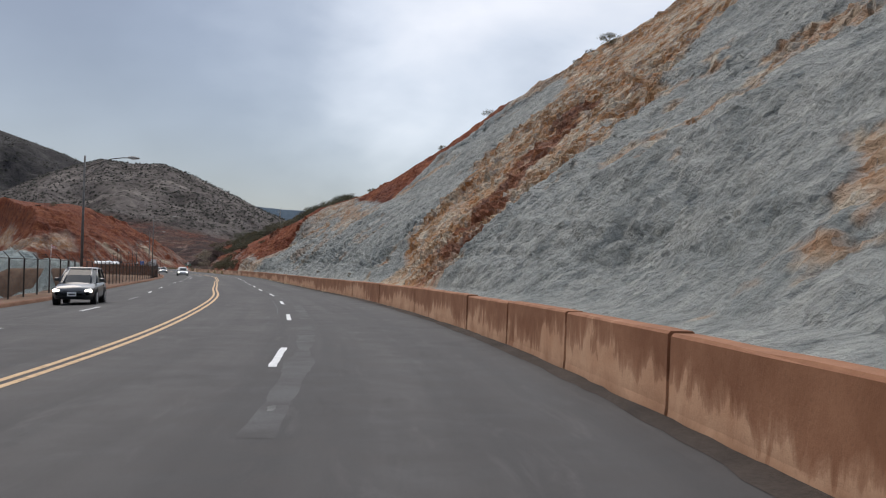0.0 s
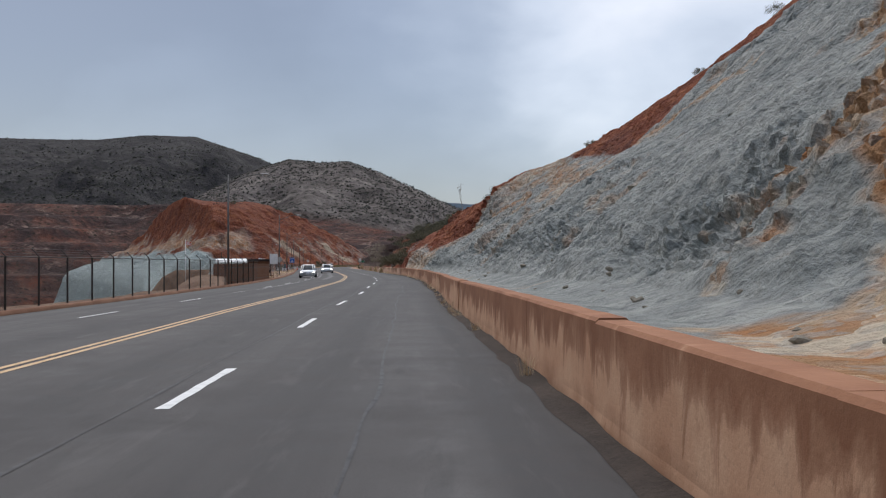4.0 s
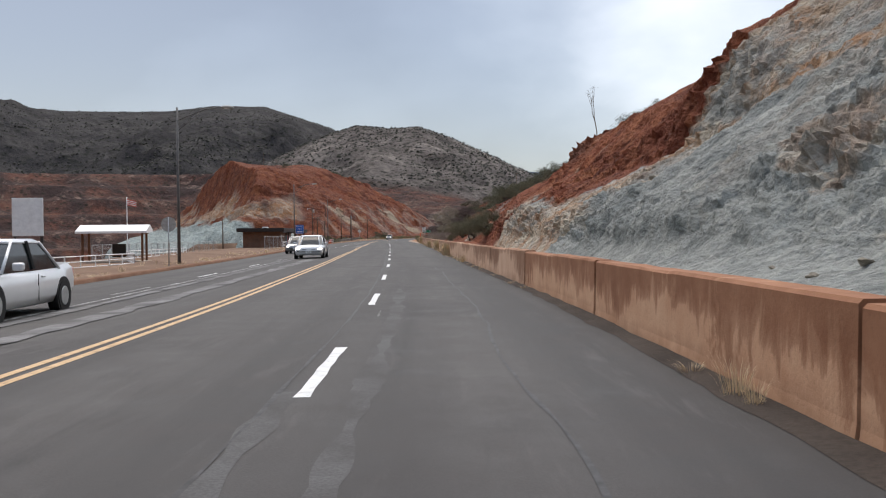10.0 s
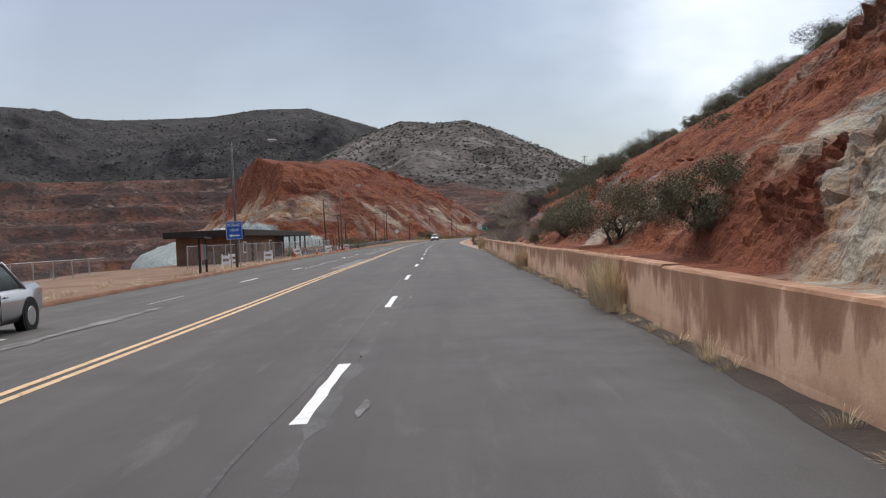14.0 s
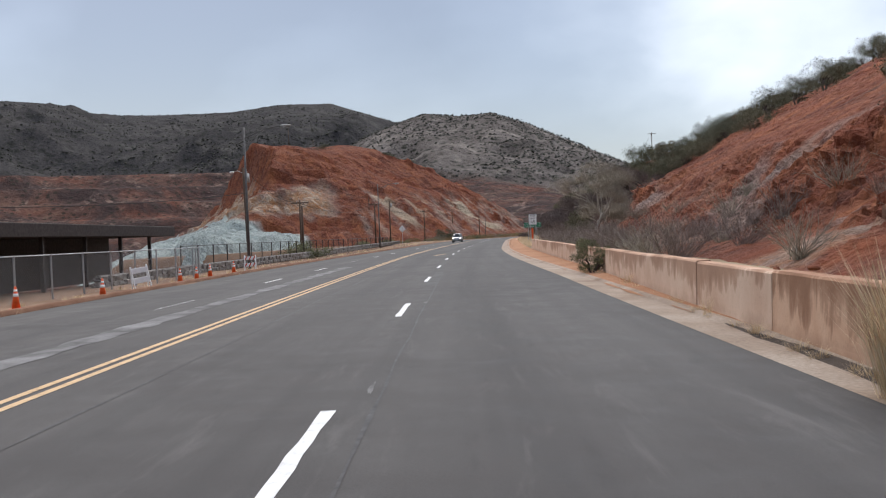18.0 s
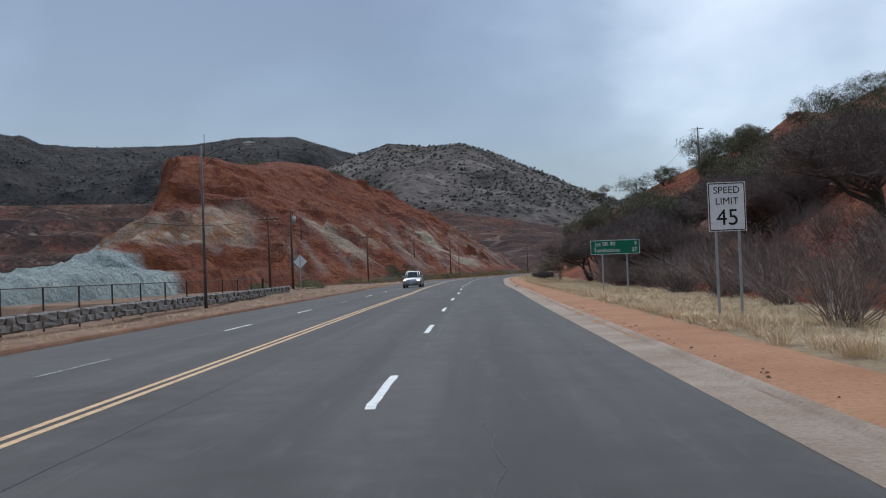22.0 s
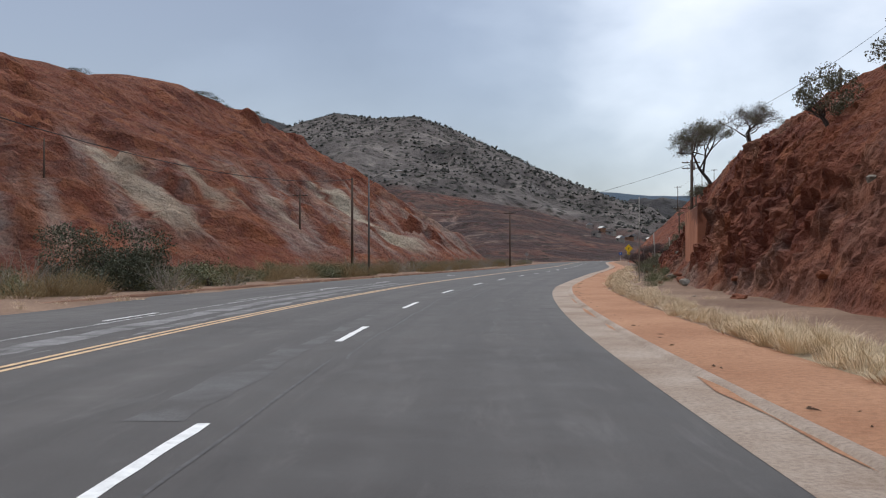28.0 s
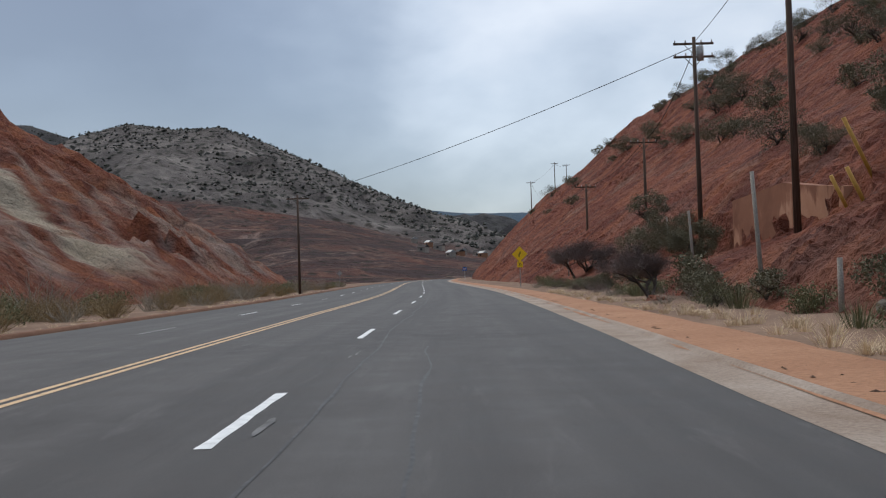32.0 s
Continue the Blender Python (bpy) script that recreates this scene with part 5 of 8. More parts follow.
for s, o, z, h in ((60.7, -10.9, -0.3, 8.4), (139, -11.7, -0.3, 8.8), (206.3, -12.0, -0.25, 9.0), (283, -13.2, -0.3, 8.9), (356.2, -13.5, -0.3, 9.6), (432.6, -14.6, -0.25, 9.7), (590, -15.1, -0.25, 9.5)):
    street_lamp(s, o, z, h)


# ---- utility poles ----
def utility_pole(s, o, z, h, arms=1, transformer=False, lean=0.0, light=False):
    t = thing("utility_pole", "weathered brown wooden utility pole with crossarm" if arms else "bare weathered wooden pole", "utility pole", at(s, o, z) @ pose(0, 0, 0, 0, lean, 0), "utility poles")
    bar("pole", (0, 0, -0.6), (0, 0, h), 0.15, 0.10, M_WOOD, t, 10)
    for k in range(arms):
        zz = h - 0.35 - 0.75 * k
        arm = part("crossarm", box(bmesh.new(), (2.3, 0.10, 0.12), pose(0, 0.13, zz), 0.01), M_WOOD, t)
        for x in (-1.05, -0.45, 0.45, 1.05):
            part("insulator", rod(bmesh.new(), (x, 0.13, zz + 0.05), (x, 0.13, zz + 0.22), 0.045, 0.03, 8), M_BACKGREY, arm, smooth=True)
        bar("brace", (0.55, 0.12, zz - 0.03), (0.0, 0.10, zz - 0.6), 0.02, 0.02, M_DARKSTEEL, t, 5)
        bar("brace", (-0.55, 0.12, zz - 0.03), (0.0, 0.10, zz - 0.6), 0.02, 0.02, M_DARKSTEEL, t, 5)
    if transformer:
        can = part("transformer", rod(bmesh.new(), (0.33, 0.0, h - 1.35), (0.33, 0.0, h - 0.55), 0.2, 0.2, 14), M_BACKGREY, t, "pale grey transformer can", True)
        part("bushing", rod(bmesh.new(), (0.33, 0, h - 0.55), (0.33, 0, h - 0.35), 0.04, 0.03, 8), M_BACKGREY, can, smooth=True)
    if light:
        part("arm", bent(bmesh.new(), [(0, 0, h - 0.5), (-0.5, 0, h - 0.25), (-0.9, 0, h - 0.3)], 0.03), M_GALV, t, smooth=True)
        part("lamp_head", box(bmesh.new(), (0.4, 0.2, 0.14), pose(-1.05, 0, h - 0.34), 0.05), M_WHITE, t)
    return t


for args in ((377, -18.9, -0.9, 9.2, 0, True, -1.5, True), (415, -22.5, -0.6, 7.4, 1), (482, -19.5, 0.2, 8.6, 0, True), (488, -23.5, 0.2, 8.6, 1), (398, -18.5, -0.4, 5.8, 0),
             (537, -20.0, -0.1, 8.3, 1), (597, -18.8, -0.25, 9.6, 0), (678.6, -12.6, -0.2, 10.1, 1), (345, -34.0, -2.0, 7.0, 0), (619, 15.25, 2.4, 13.2, 1), (636, 16.1, 1.9, 12.5, 2, True),
             (661, 18.8, 2.4, 9.9, 1), (684.5, 18.1, 2.0, 8.8, 1), (577.5, 38.4, 14.5, 14.2, 1), (586.2, 24.6, 10.0, 6.4, 0), (560, 38.0, 15.5, 7.0, 0), (825, 26.9, 17.5, 7.4, 1),
             (859.1, 36.3, 25.0, 8.6, 1), (876.7, 41.6, 26.0, 9.0, 1), (728, -130.5, 39.5, 10.8, 1), (655, -112.0, 37.5, 10.5, 0), (610, -62, 9.0, 7.0, 0), (640, -40, 4.5, 6.5, 1)):
    utility_pole(*args)


def wire(p, q, sag, label="thin black overhead cable"):
    pts = []
    for i in range(13):
        u = i / 12
        v = Vector(p).lerp(Vector(q), u)
        v.z -= sag * 4 * u * (1 - u)
        pts.append(v)
    ob = part("overhead_cable", bent(bmesh.new(), pts, 0.022, 4), M_BLACK)
    return tagged(ob, label, "cable", "overhead cables")


def spot(s, o, z):
    x, y = on_line(s, o)
    return (float(x), float(y), z)


for a, b, sag in (((636, 16.2, 13.9), (678.6, -12.6, 9.6), 0.6), ((628, 17.9, 17.2), (636, 16.2, 14.2), 0.2), ((636, 16.2, 14.0), (661, 18.8, 12.0), 0.8), ((661, 18.8, 12.0), (684.5, 18.1, 10.5), 0.7),
                  ((684.5, 18.1, 10.5), (825, 26.9, 24.5), 3.5), ((825, 26.9, 24.5), (859.1, 36.3, 33.2), 0.8), ((859.1, 36.3, 33.2), (876.7, 41.6, 34.6), 0.6), ((577.5, 38.4, 28.0), (628, 17.9, 17.2), 2.0),
                  ((577.5, 38.4, 28.2), (560, 38.0, 22.3), 0.3), ((377, -18.9, 8.0), (415, -22.5, 6.6), 0.9), ((415, -22.5, 6.4), (488, -23.5, 8.6), 1.5), ((488, -23.5, 8.5), (537, -20, 8.0), 1.2),
                  ((537, -20, 8.0), (597, -18.8, 9.2), 1.5), ((345, -34, 4.6), (377, -18.9, 6.0), 0.6)):
    wire(spot(*a), spot(*b), sag)


# ---- signs ----
def sign(name, label, s, o, z, size, foot, face, posts, turn=0.0, post_mat=None, group="", back=None):
    """A flat sheet sign on posts; it faces the traffic that comes along the road. Returns the thing and the sheet."""
    t = thing(name, label, "road sign", at(s, o, z, turn), group)
    w, h = size
    for x in posts:
        part("post", box(bmesh.new(), (0.06, 0.06, foot + h), pose(x, 0.05, (foot + h) / 2 - 0.05), 0.006), post_mat or M_GALV, t)
    sheet = part("sheet", box(bmesh.new(), (w, 0.012, h), pose(0, 0, foot + h / 2), 0.004), face, t)
    return t, sheet




def rim(t, w, h, zc, material, th=0.025, inset=0.03):
    bm = bmesh.new()
    for x, z, a, b in ((0, h / 2 - inset, w - 2 * inset, th), (0, -h / 2 + inset, w - 2 * inset, th), (w / 2 - inset, 0, th, h - 2 * inset), (-w / 2 + inset, 0, th, h - 2 * inset)):
        box(bm, (a, 0.004, b), pose(x, -0.0085, zc + z))
    return part("border", bm, material, t)


sg, sh = sign("speed_sign", "white speed limit sign on two grey posts", 401.5, 7.5, 0.15, (0.92, 1.2), 2.1, M_WHITE, (-0.28, 0.28))
rim(sh, 0.92, 1.2, 2.7, M_BLACKPAINT)
words("lettering", "SPEED", 0.24, M_BLACKPAINT, sh, pose(0, -0.009, 3.10, 90, 0, 0))
words("lettering", "LIMIT", 0.24, M_BLACKPAINT, sh, pose(0, -0.009, 2.83, 90, 0, 0))
words("lettering", "45", 0.56, M_BLACKPAINT, sh, pose(0, -0.009, 2.42, 90, 0, 0))

gx0, gy0 = -111.1, 408.5
t = thing("distance_sign", "green distance sign with white lettering on two posts", "road sign", pose(gx0, gy0, 0.1, 0, 0, 12))
for x in (-0.62, 0.55):
    part("post", box(bmesh.new(), (0.07, 0.07, 2.6), pose(x, 0.06, 1.25), 0.006), M_GALV, t)
sh = part("sheet", box(bmesh.new(), (2.36, 0.014, 0.70), pose(0, 0, 2.28), 0.01), M_GREEN, t)
rim(sh, 2.36, 0.70, 2.28, M_WHITE, 0.02, 0.02)
for txt, x, z in (("Jct SR 90", -0.46, 2.43), ("9", 0.98, 2.43), ("Tombstone", -0.40, 2.13), ("27", 0.92, 2.13)):
    words("lettering", txt, 0.265, M_WHITE, sh, pose(x, -0.011, z, 90, 0, 0))

sg, sh = sign("scenic_sign", "blue scenic view sign with white arrow", 276.5, -11.9, -0.25, (1.05, 1.15), 1.95, M_BLUE, (-0.28, 0.28), 0, M_BACKGREY)
rim(sh, 1.05, 1.15, 2.52, M_WHITE, 0.02)
words("lettering", "SCENIC", 0.25, M_WHITE, sh, pose(0, -0.009, 2.86, 90, 0, 0))
words("lettering", "VIEW", 0.25, M_WHITE, sh, pose(0, -0.009, 2.54, 90, 0, 0))
bm = bmesh.new()
for co in (((-0.34, 0), (-0.17, 0.12), (-0.17, 0.045), (0.34, 0.045), (0.34, -0.045), (-0.17, -0.045), (-0.17, -0.12)),):
    bm.faces.new([bm.verts.new((x, -0.010, 2.20 + z)) for x, z in co])
part("arrow", bm, M_WHITE, sh)


def diamond_sign(s, o, z, material, side, zc, label, turn=0.0, post_h=None, black=None, plate=False):
    t = thing("warning_sign", label, "road sign", at(s, o, z, turn), "warning signs")
    part("post", box(bmesh.new(), (0.06, 0.06, zc + side * 0.6), pose(0, 0.05, (zc + side * 0.6) / 2), 0.006), M_GALV, t)
    sheet = part("sheet", box(bmesh.new(), (side, 0.012, side), pose(0, 0, zc) @ pose(0, 0, 0, 0, 45, 0), 0.004), material, t)
    if black:
        bm = bmesh.new()
        bent_pts = [(-0.10, 0.28), (0.0, 0.28), (0.0, 0.12), (0.12, 0.0), (0.12, -0.28), (0.02, -0.28), (0.02, -0.04), (-0.10, 0.08)]
        bm.faces.new([bm.verts.new((-x * 0.8, -0.010, zc + zz * 0.8)) for x, zz in bent_pts])
        part("symbol", bm, M_BLACKPAINT, sheet)
    if plate:
        p = part("plate", box(bmesh.new(), (0.5, 0.012, 0.5), pose(0, 0, zc - 0.88), 0.004), material, t)
        words("lettering", "35", 0.34, M_BLACKPAINT, p, pose(0, -0.009, zc - 0.88, 90, 0, 0))
    return t


diamond_sign(663.4, 8.3, 0.1, M_YELLOW, 0.95, 2.8, "yellow winding road warning sign with speed plate", 0, black=True, plate=True)
diamond_sign(462.2, -14.5, 0.2, M_WHITE, 0.88, 2.65, "back of a pale diamond warning sign", 180)
diamond_sign(792, -19, -0.2, M_BACKGREY, 0.9, 2.6, "back of a pale diamond warning sign", 180)
sg, sh = sign("guide_sign", "small blue guide sign on one post", 793, 9.0, 0.0, (0.9, 0.75), 2.2, M_BLUE, (0.0,))
bm = bmesh.new()
for z in (2.70, 2.5):
    box(bm, (0.55, 0.004, 0.09), pose(0, -0.009, z))
part("bars", bm, M_WHITE, sh)

# white board on two posts, back of a stop sign
t = thing("notice_board", "blank white notice board on two dark posts", "notice board", at(183.4, -11.7, -0.3, 4))
for x in (-0.42, 0.42):
    part("post", box(bmesh.new(), (0.08, 0.08, 3.0), pose(x, 0.06, 1.5), 0.008), M_DARKSTEEL, t)
part("board", box(bmesh.new(), (0.98, 0.05, 1.25), pose(0, 0, 2.35), 0.008), M_WHITE, t)
part("bin", rod(bmesh.new(), (-0.5, 0.2, 0.55), (-0.5, 0.2, 1.0), 0.2, 0.2, 10), M_BLACK, t, "small black bin", True)
t = thing("stop_sign", "grey back of an octagonal stop sign", "road sign", at(203.4, -11.9, -0.25, 180))
bar("post", (0, 0.05, 0), (0, 0.05, 2.7), 0.03, 0.03, M_GALV, t, 6)
bm = bmesh.new()
rod(bm, (0, -0.006, 2.3), (0, 0.006, 2.3), 0.42, 0.42, 8)
part("plate", bm, M_BACKGREY, t)


# ---- fences ----
def wire_panel(w, h, gap, thick):
    """A chain-link sheet: crossing diagonal wires as flat strips."""
    vs, fs = [], []

    def strip_(x0, z0, x1, z1):
        d = Vector((x1 - x0, z1 - z0)).normalized() * thick
        k = len(vs)
        vs.extend([(x0 - d.y, 0, z0 + d.x), (x0 + d.y, 0, z0 - d.x), (x1 + d.y, 0, z1 - d.x), (x1 - d.y, 0, z1 + d.x)])
        fs.append((k, k + 1, k + 2, k + 3))

    n = int((w + h) / gap)
    for i in range(n):
        c = -h + i * gap
        x0, z0 = max(c, 0), max(-c, 0)
        run = min(w - x0, h - z0)
        if run > 0.02:
            strip_(x0, z0, x0 + run, z0 + run)
            strip_(w - x0, z0, w - x0 - run, z0 + run)
    return vs, [], fs


def fence_line(name, label, pts, h, step, post_mat, wire_mat, arms=False, gap=0.16, thick=0.006, top=True, r=0.04):
    """A chain-link fence along points (x, y, z)."""
    root = thing(name, label, "fence", pose(0, 0, 0))
    shared = {}
    for (a, b) in zip(pts, pts[1:]):
        a, b = Vector(a), Vector(b)
        n = max(1, round((b - a).length / step))
        ang = math.degrees(math.atan2((b - a).y, (b - a).x))
        seg = (b - a).length / n
        for i in range(n):
            p = a.lerp(b, i / n)
            key = round(seg, 3)
            if key not in shared:
                me = bpy.data.meshes.new("mesh_panel")
                me.from_pydata(*wire_panel(seg, h - 0.08, gap, thick))
                me.materials.append(wire_mat)
                pm = bpy.data.meshes.new("post")
                bm = rod(bmesh.new(), (0, 0, -0.3), (0, 0, h), r, r, 7)
                if arms:
                    rod(bm, (0, 0, h), (0, 0.28, h + 0.3), r * 0.6, r * 0.5, 5)
                bm.to_mesh(pm)
                bm.free()
                pm.materials.append(post_mat)
                rm = bpy.data.meshes.new("top_rail")
                bm = rod(bmesh.new(), (0, 0, h - 0.03), (seg, 0, h - 0.03), 0.022, 0.022, 6)
                if arms:
                    for k in (0.33, 0.66, 1.0):
                        rod(bm, (0, 0.28 * k, h + 0.3 * k), (seg, 0.28 * k, h + 0.3 * k), 0.006, 0.006, 3)
                bm.to_mesh(rm)
                bm.free()
                rm.materials.append(post_mat)
                shared[key] = (me, pm, rm)
            for part_name, me in zip(("mesh_panel", "post", "top_rail"), shared[key]):
                ob = new(part_name, me)
                ob.parent = root
                ob.matrix_local = pose(p.x, p.y, p.z, 0, 0, ang)
    return root


fence_line("security_fence", "tall dark chain-link fence with barbed wire arms", [spot(s, o, -0.3) for s, o in ((20, -12.2), (60, -12.0), (95, -12.0), (130, -11.4), (154, -11.1))], 2.0, 3.0, M_DARKSTEEL, M_DARKSTEEL, True, 0.13, 0.006)
fence_line("site_fence", "grey temporary chain-link fence before the building", [spot(s, o, -0.4) for s, o in ((288, -18.0), (300, -16.8), (318, -14.9), (345, -13.9), (352, -15.5))], 1.8, 2.8, M_GALV, M_GALV, False, 0.13, 0.004)
fence_line("pit_fence", "thin dark chain-link fence along the pit edge", [spot(s, o, -0.6) for s, o in ((352, -16.8), (395, -16.4), (420, -16.6), (452, -15.6), (470, -20))], 2.1, 3.4, M_DARKSTEEL, M_DARKSTEEL, False, 0.2, 0.003)
fence_line("lot_fence", "grey chain-link fence at the rim of the parking area", [spot(s, o, -0.7) for s, o in ((232, -25), (262, -25.5), (290, -25))], 1.5, 3.0, M_GALV, M_GALV, False, 0.16, 0.004)


def slat_fence():
    root = thing("board_fence", "rusty brown upright board fence", "fence", pose(0, 0, 0))
    me = bpy.data.meshes.new("board")
    bm = box(bmesh.new(), (0.22, 0.03, 1.75), pose(0, 0, 0.87), 0.006)
    bm.to_mesh(me)
    bm.free()
    me.materials.append(M_RUST)
    pts = [spot(s, o, -0.3) for s, o in ((138, -11.7), (154, -11.5), (168, -11.3), (186, -16.2), (207, -21.7))]
    rnd = random.Random(9)
    for a, b in zip(pts, pts[1:]):
        a, b = Vector(a), Vector(b)
        n = round((b - a).length / 0.25)
        ang = math.degrees(math.atan2((b - a).y, (b - a).x))
        for i in range(n):
            p = a.lerp(b, (i + 0.5) / n)
            ob = new("board", me)
            ob.parent = root
            ob.matrix_local = pose(p.x, p.y, p.z + rnd.uniform(-0.03, 0.03), 0, rnd.uniform(-1, 1), ang)
        for z in (0.35, 1.4):
            part("rail", rod(bmesh.new(), a + Vector((0, 0, z)), b + Vector((0, 0, z)), 0.03, 0.03, 5), M_DARKSTEEL, root)
    return root


slat_fence()


def hand_rail(name, label, pts, h, material, step=2.0, rails=2):
    root = thing(name, label, "railing", pose(0, 0, 0))
    for a, b in zip(pts, pts[1:]):
        a, b = Vector(a), Vector(b)
        n = max(1, round((b - a).length / step))
        for i in range(n + 1):
            p = a.lerp(b, i / n)
            part("post", rod(bmesh.new(), p, p + Vector((0, 0, h)), 0.035, 0.035, 6), material, root)
        for k in range(rails):
            z = h * (1 - 0.42 * k) - 0.02
            part("rail", rod(bmesh.new(), a + Vector((0, 0, z)), b + Vector((0, 0, z)), 0.03, 0.03, 6), material, root)
    return root


hand_rail("pipe_railing", "brown pipe railing beside the board fence", [spot(169, -10.9, -0.3), spot(180, -13.2, -0.3), spot(192, -16.3, -0.3)], 0.75, M_RUST, 1.6, 3)
hand_rail("lot_railing", "white pipe railing round the viewing shelter", [spot(196, -18.5, -0.4), spot(214, -16.6, -0.4), spot(232, -22.5, -0.5), spot(262, -23.6, -0.6)], 0.75, M_WHITE, 1.9, 3)
hand_rail("culvert_railing", "pale steel railing over a culvert", [spot(474, 9.2, 0.15), spot(506, 8.8, 0.1)], 0.9, M_CONC, 2.6, 2)
t = thing("culvert_wall", "low whitish concrete culvert wall", "wall", at(467, 8.6, 0.05))
part("wall", box(bmesh.new(), (0.25, 15.0, 0.9), pose(0, 0, 0.3), 0.02), M_GUTTER, t)
part("coping", box(bmesh.new(), (0.34, 15.1, 0.1), pose(0, 0, 0.79), 0.02), M_GUTTER, t)

# ---- viewing shelter, flag, building ----
t = thing("shelter", "open viewing shelter with a white roof", "shelter", at(223.5, -20.6, -0.5, 8))
for x in (-2.1, 2.1):
    for y in (-1.3, 1.3):
        part("post", box(bmesh.new(), (0.16, 0.16, 2.35), pose(x, y, 1.17), 0.01), M_RUST, t)
bm = bmesh.new()
loft(bm, [[(x, -2.0, 2.2), (x, -2.0, 2.36), (x, 0.2, 2.85), (x, 2.0, 2.45), (x, 2.0, 2.28)] for x in (-2.5, 2.5)])
part("roof", bm, M_WHITE, t)
part("floor", box(bmesh.new(), (5.0, 3.4, 0.22), pose(0, 0, 0.02), 0.02), M_CONC, t)
part("bench", box(bmesh.new(), (2.6, 0.4, 0.08), pose(0, 0.7, 0.55), 0.02), M_RUST, t)
part("panel", box(bmesh.new(), (1.0, 0.06, 1.0), pose(0.1, 1.2, 0.9), 0.02), M_DARKSTEEL, t)
t = thing("flagpole", "tall white flagpole with a limp striped flag", "flagpole", at(282.6, -35.9, -6.0))
bar("pole", (0, 0, 0), (0, 0, 13.0), 0.07, 0.045, M_WHITE, t, 8)
bm = bmesh.new()
rows_ = []
for i in range(9):
    x = 0.05 + 1.25 * i / 8
    rows_.append([bm.verts.new((x, 0.12 * math.sin(i * 1.3), 12.7 - 0.32 * i / 8 - 0.8 * k / 7)) for k in range(8)])
for a, b in zip(rows_, rows_[1:]):
    for k in range(7):
        fc = bm.faces.new((a[k], a[k + 1], b[k + 1], b[k]))
        fc.material_index = k % 2
part("flag", bm, [M_REDPAINT, M_WHITE], t)


def brick_material():
    m = Mat("brown_brick", 0.9, 0.0, 0.2)
    n = m.t.nodes.new("ShaderNodeTexBrick")
    mp = m.t.nodes.new("ShaderNodeMapping")
    m.put(mp.inputs["Vector"], m.vec())
    mp.inputs["Rotation"].default_value = (radians(90), 0, 0)
    m.put(n.inputs["Vector"], mp.outputs[0])
    n.inputs["Color1"].default_value, n.inputs["Color2"].default_value = (0.20, 0.095, 0.060, 1), (0.27, 0.135, 0.085, 1)
    n.inputs["Mortar"].default_value = (0.20, 0.16, 0.13, 1)
    n.inputs["Scale"].default_value = 4.0
    grime = m.noise(m.vec(), 1.2, 5.0)
    return m.done(m.mix(m.ramp(grime, (0.4, 0.0), (0.7, 0.5)), n.outputs[0], (0.10, 0.06, 0.045)))


M_BRICK = brick_material()
bld = thing("visitor_building", "long low brick visitor building with dark roof", "building", at(329, -21.0, -0.5, 1.0))
part("wall", box(bmesh.new(), (6.0, 20.0, 2.7), pose(0, -13.5, 1.35), 0.01), M_BRICK, bld)
# near-black colour here stands for the shade under the porch roof
part("wall", box(bmesh.new(), (3.0, 27.0, 2.7), pose(-1.5, 10.0, 1.35), 0.01), M_DARKSTEEL, bld, "porch wall with the porch's shade in its near-black colour")
part("roof", box(bmesh.new(), (7.6, 50.0, 0.62), pose(0, 0, 2.95), 0.03), M_ROOF, bld)
for y in (1, 6, 11, 16, 21):
    part("porch_post", box(bmesh.new(), (0.18, 0.18, 2.7), pose(3.4, y, 1.33), 0.01), M_DARKSTEEL, bld)
for y, w, h, mm in ((-21, 1.6, 1.1, M_WHITE), (-13, 2.0, 1.0, M_RUST), (-6, 1.4, 1.3, M_WHITE)):
    wdw = part("window", box(bmesh.new(), (0.06, w, h), pose(3.02, y, 1.55), 0.01), mm, bld)
    part("pane", box(bmesh.new(), (0.02, w - 0.2, h - 0.2), pose(3.065, y, 1.55)), M_GLASS, wdw)
part("door", box(bmesh.new(), (0.06, 1.0, 2.05), pose(3.02, -17, 1.04), 0.01), M_ROOF, bld)
for y in (-18, 5):
    part("roof_vent", box(bmesh.new(), (0.8, 2.4, 0.25), pose(0, y, 3.38), 0.04), M_WHITE, bld)
t = thing("mural_kiosk", "painted information kiosk in red and teal", "kiosk", at(273.5, -13.2, -0.35, 10))
for y in (-2.6, 2.6):
    part("post", box(bmesh.new(), (0.14, 0.14, 2.2), pose(0, y, 1.1), 0.01), M_DARKSTEEL, t)
part("panel", box(bmesh.new(), (0.06, 2.4, 0.95), pose(0, -1.25, 1.35), 0.01), plain("faded_red_paint", (0.30, 0.09, 0.085), 0.7), t, "faded red painted panel")
part("panel", box(bmesh.new(), (0.06, 2.4, 0.95), pose(0, 1.25, 1.35), 0.01), plain("teal_paint", (0.055, 0.115, 0.125), 0.7), t, "dark teal painted panel")
part("roof", box(bmesh.new(), (0.7, 5.8, 0.12), pose(0, 0, 2.2), 0.02), M_ROOF, t)


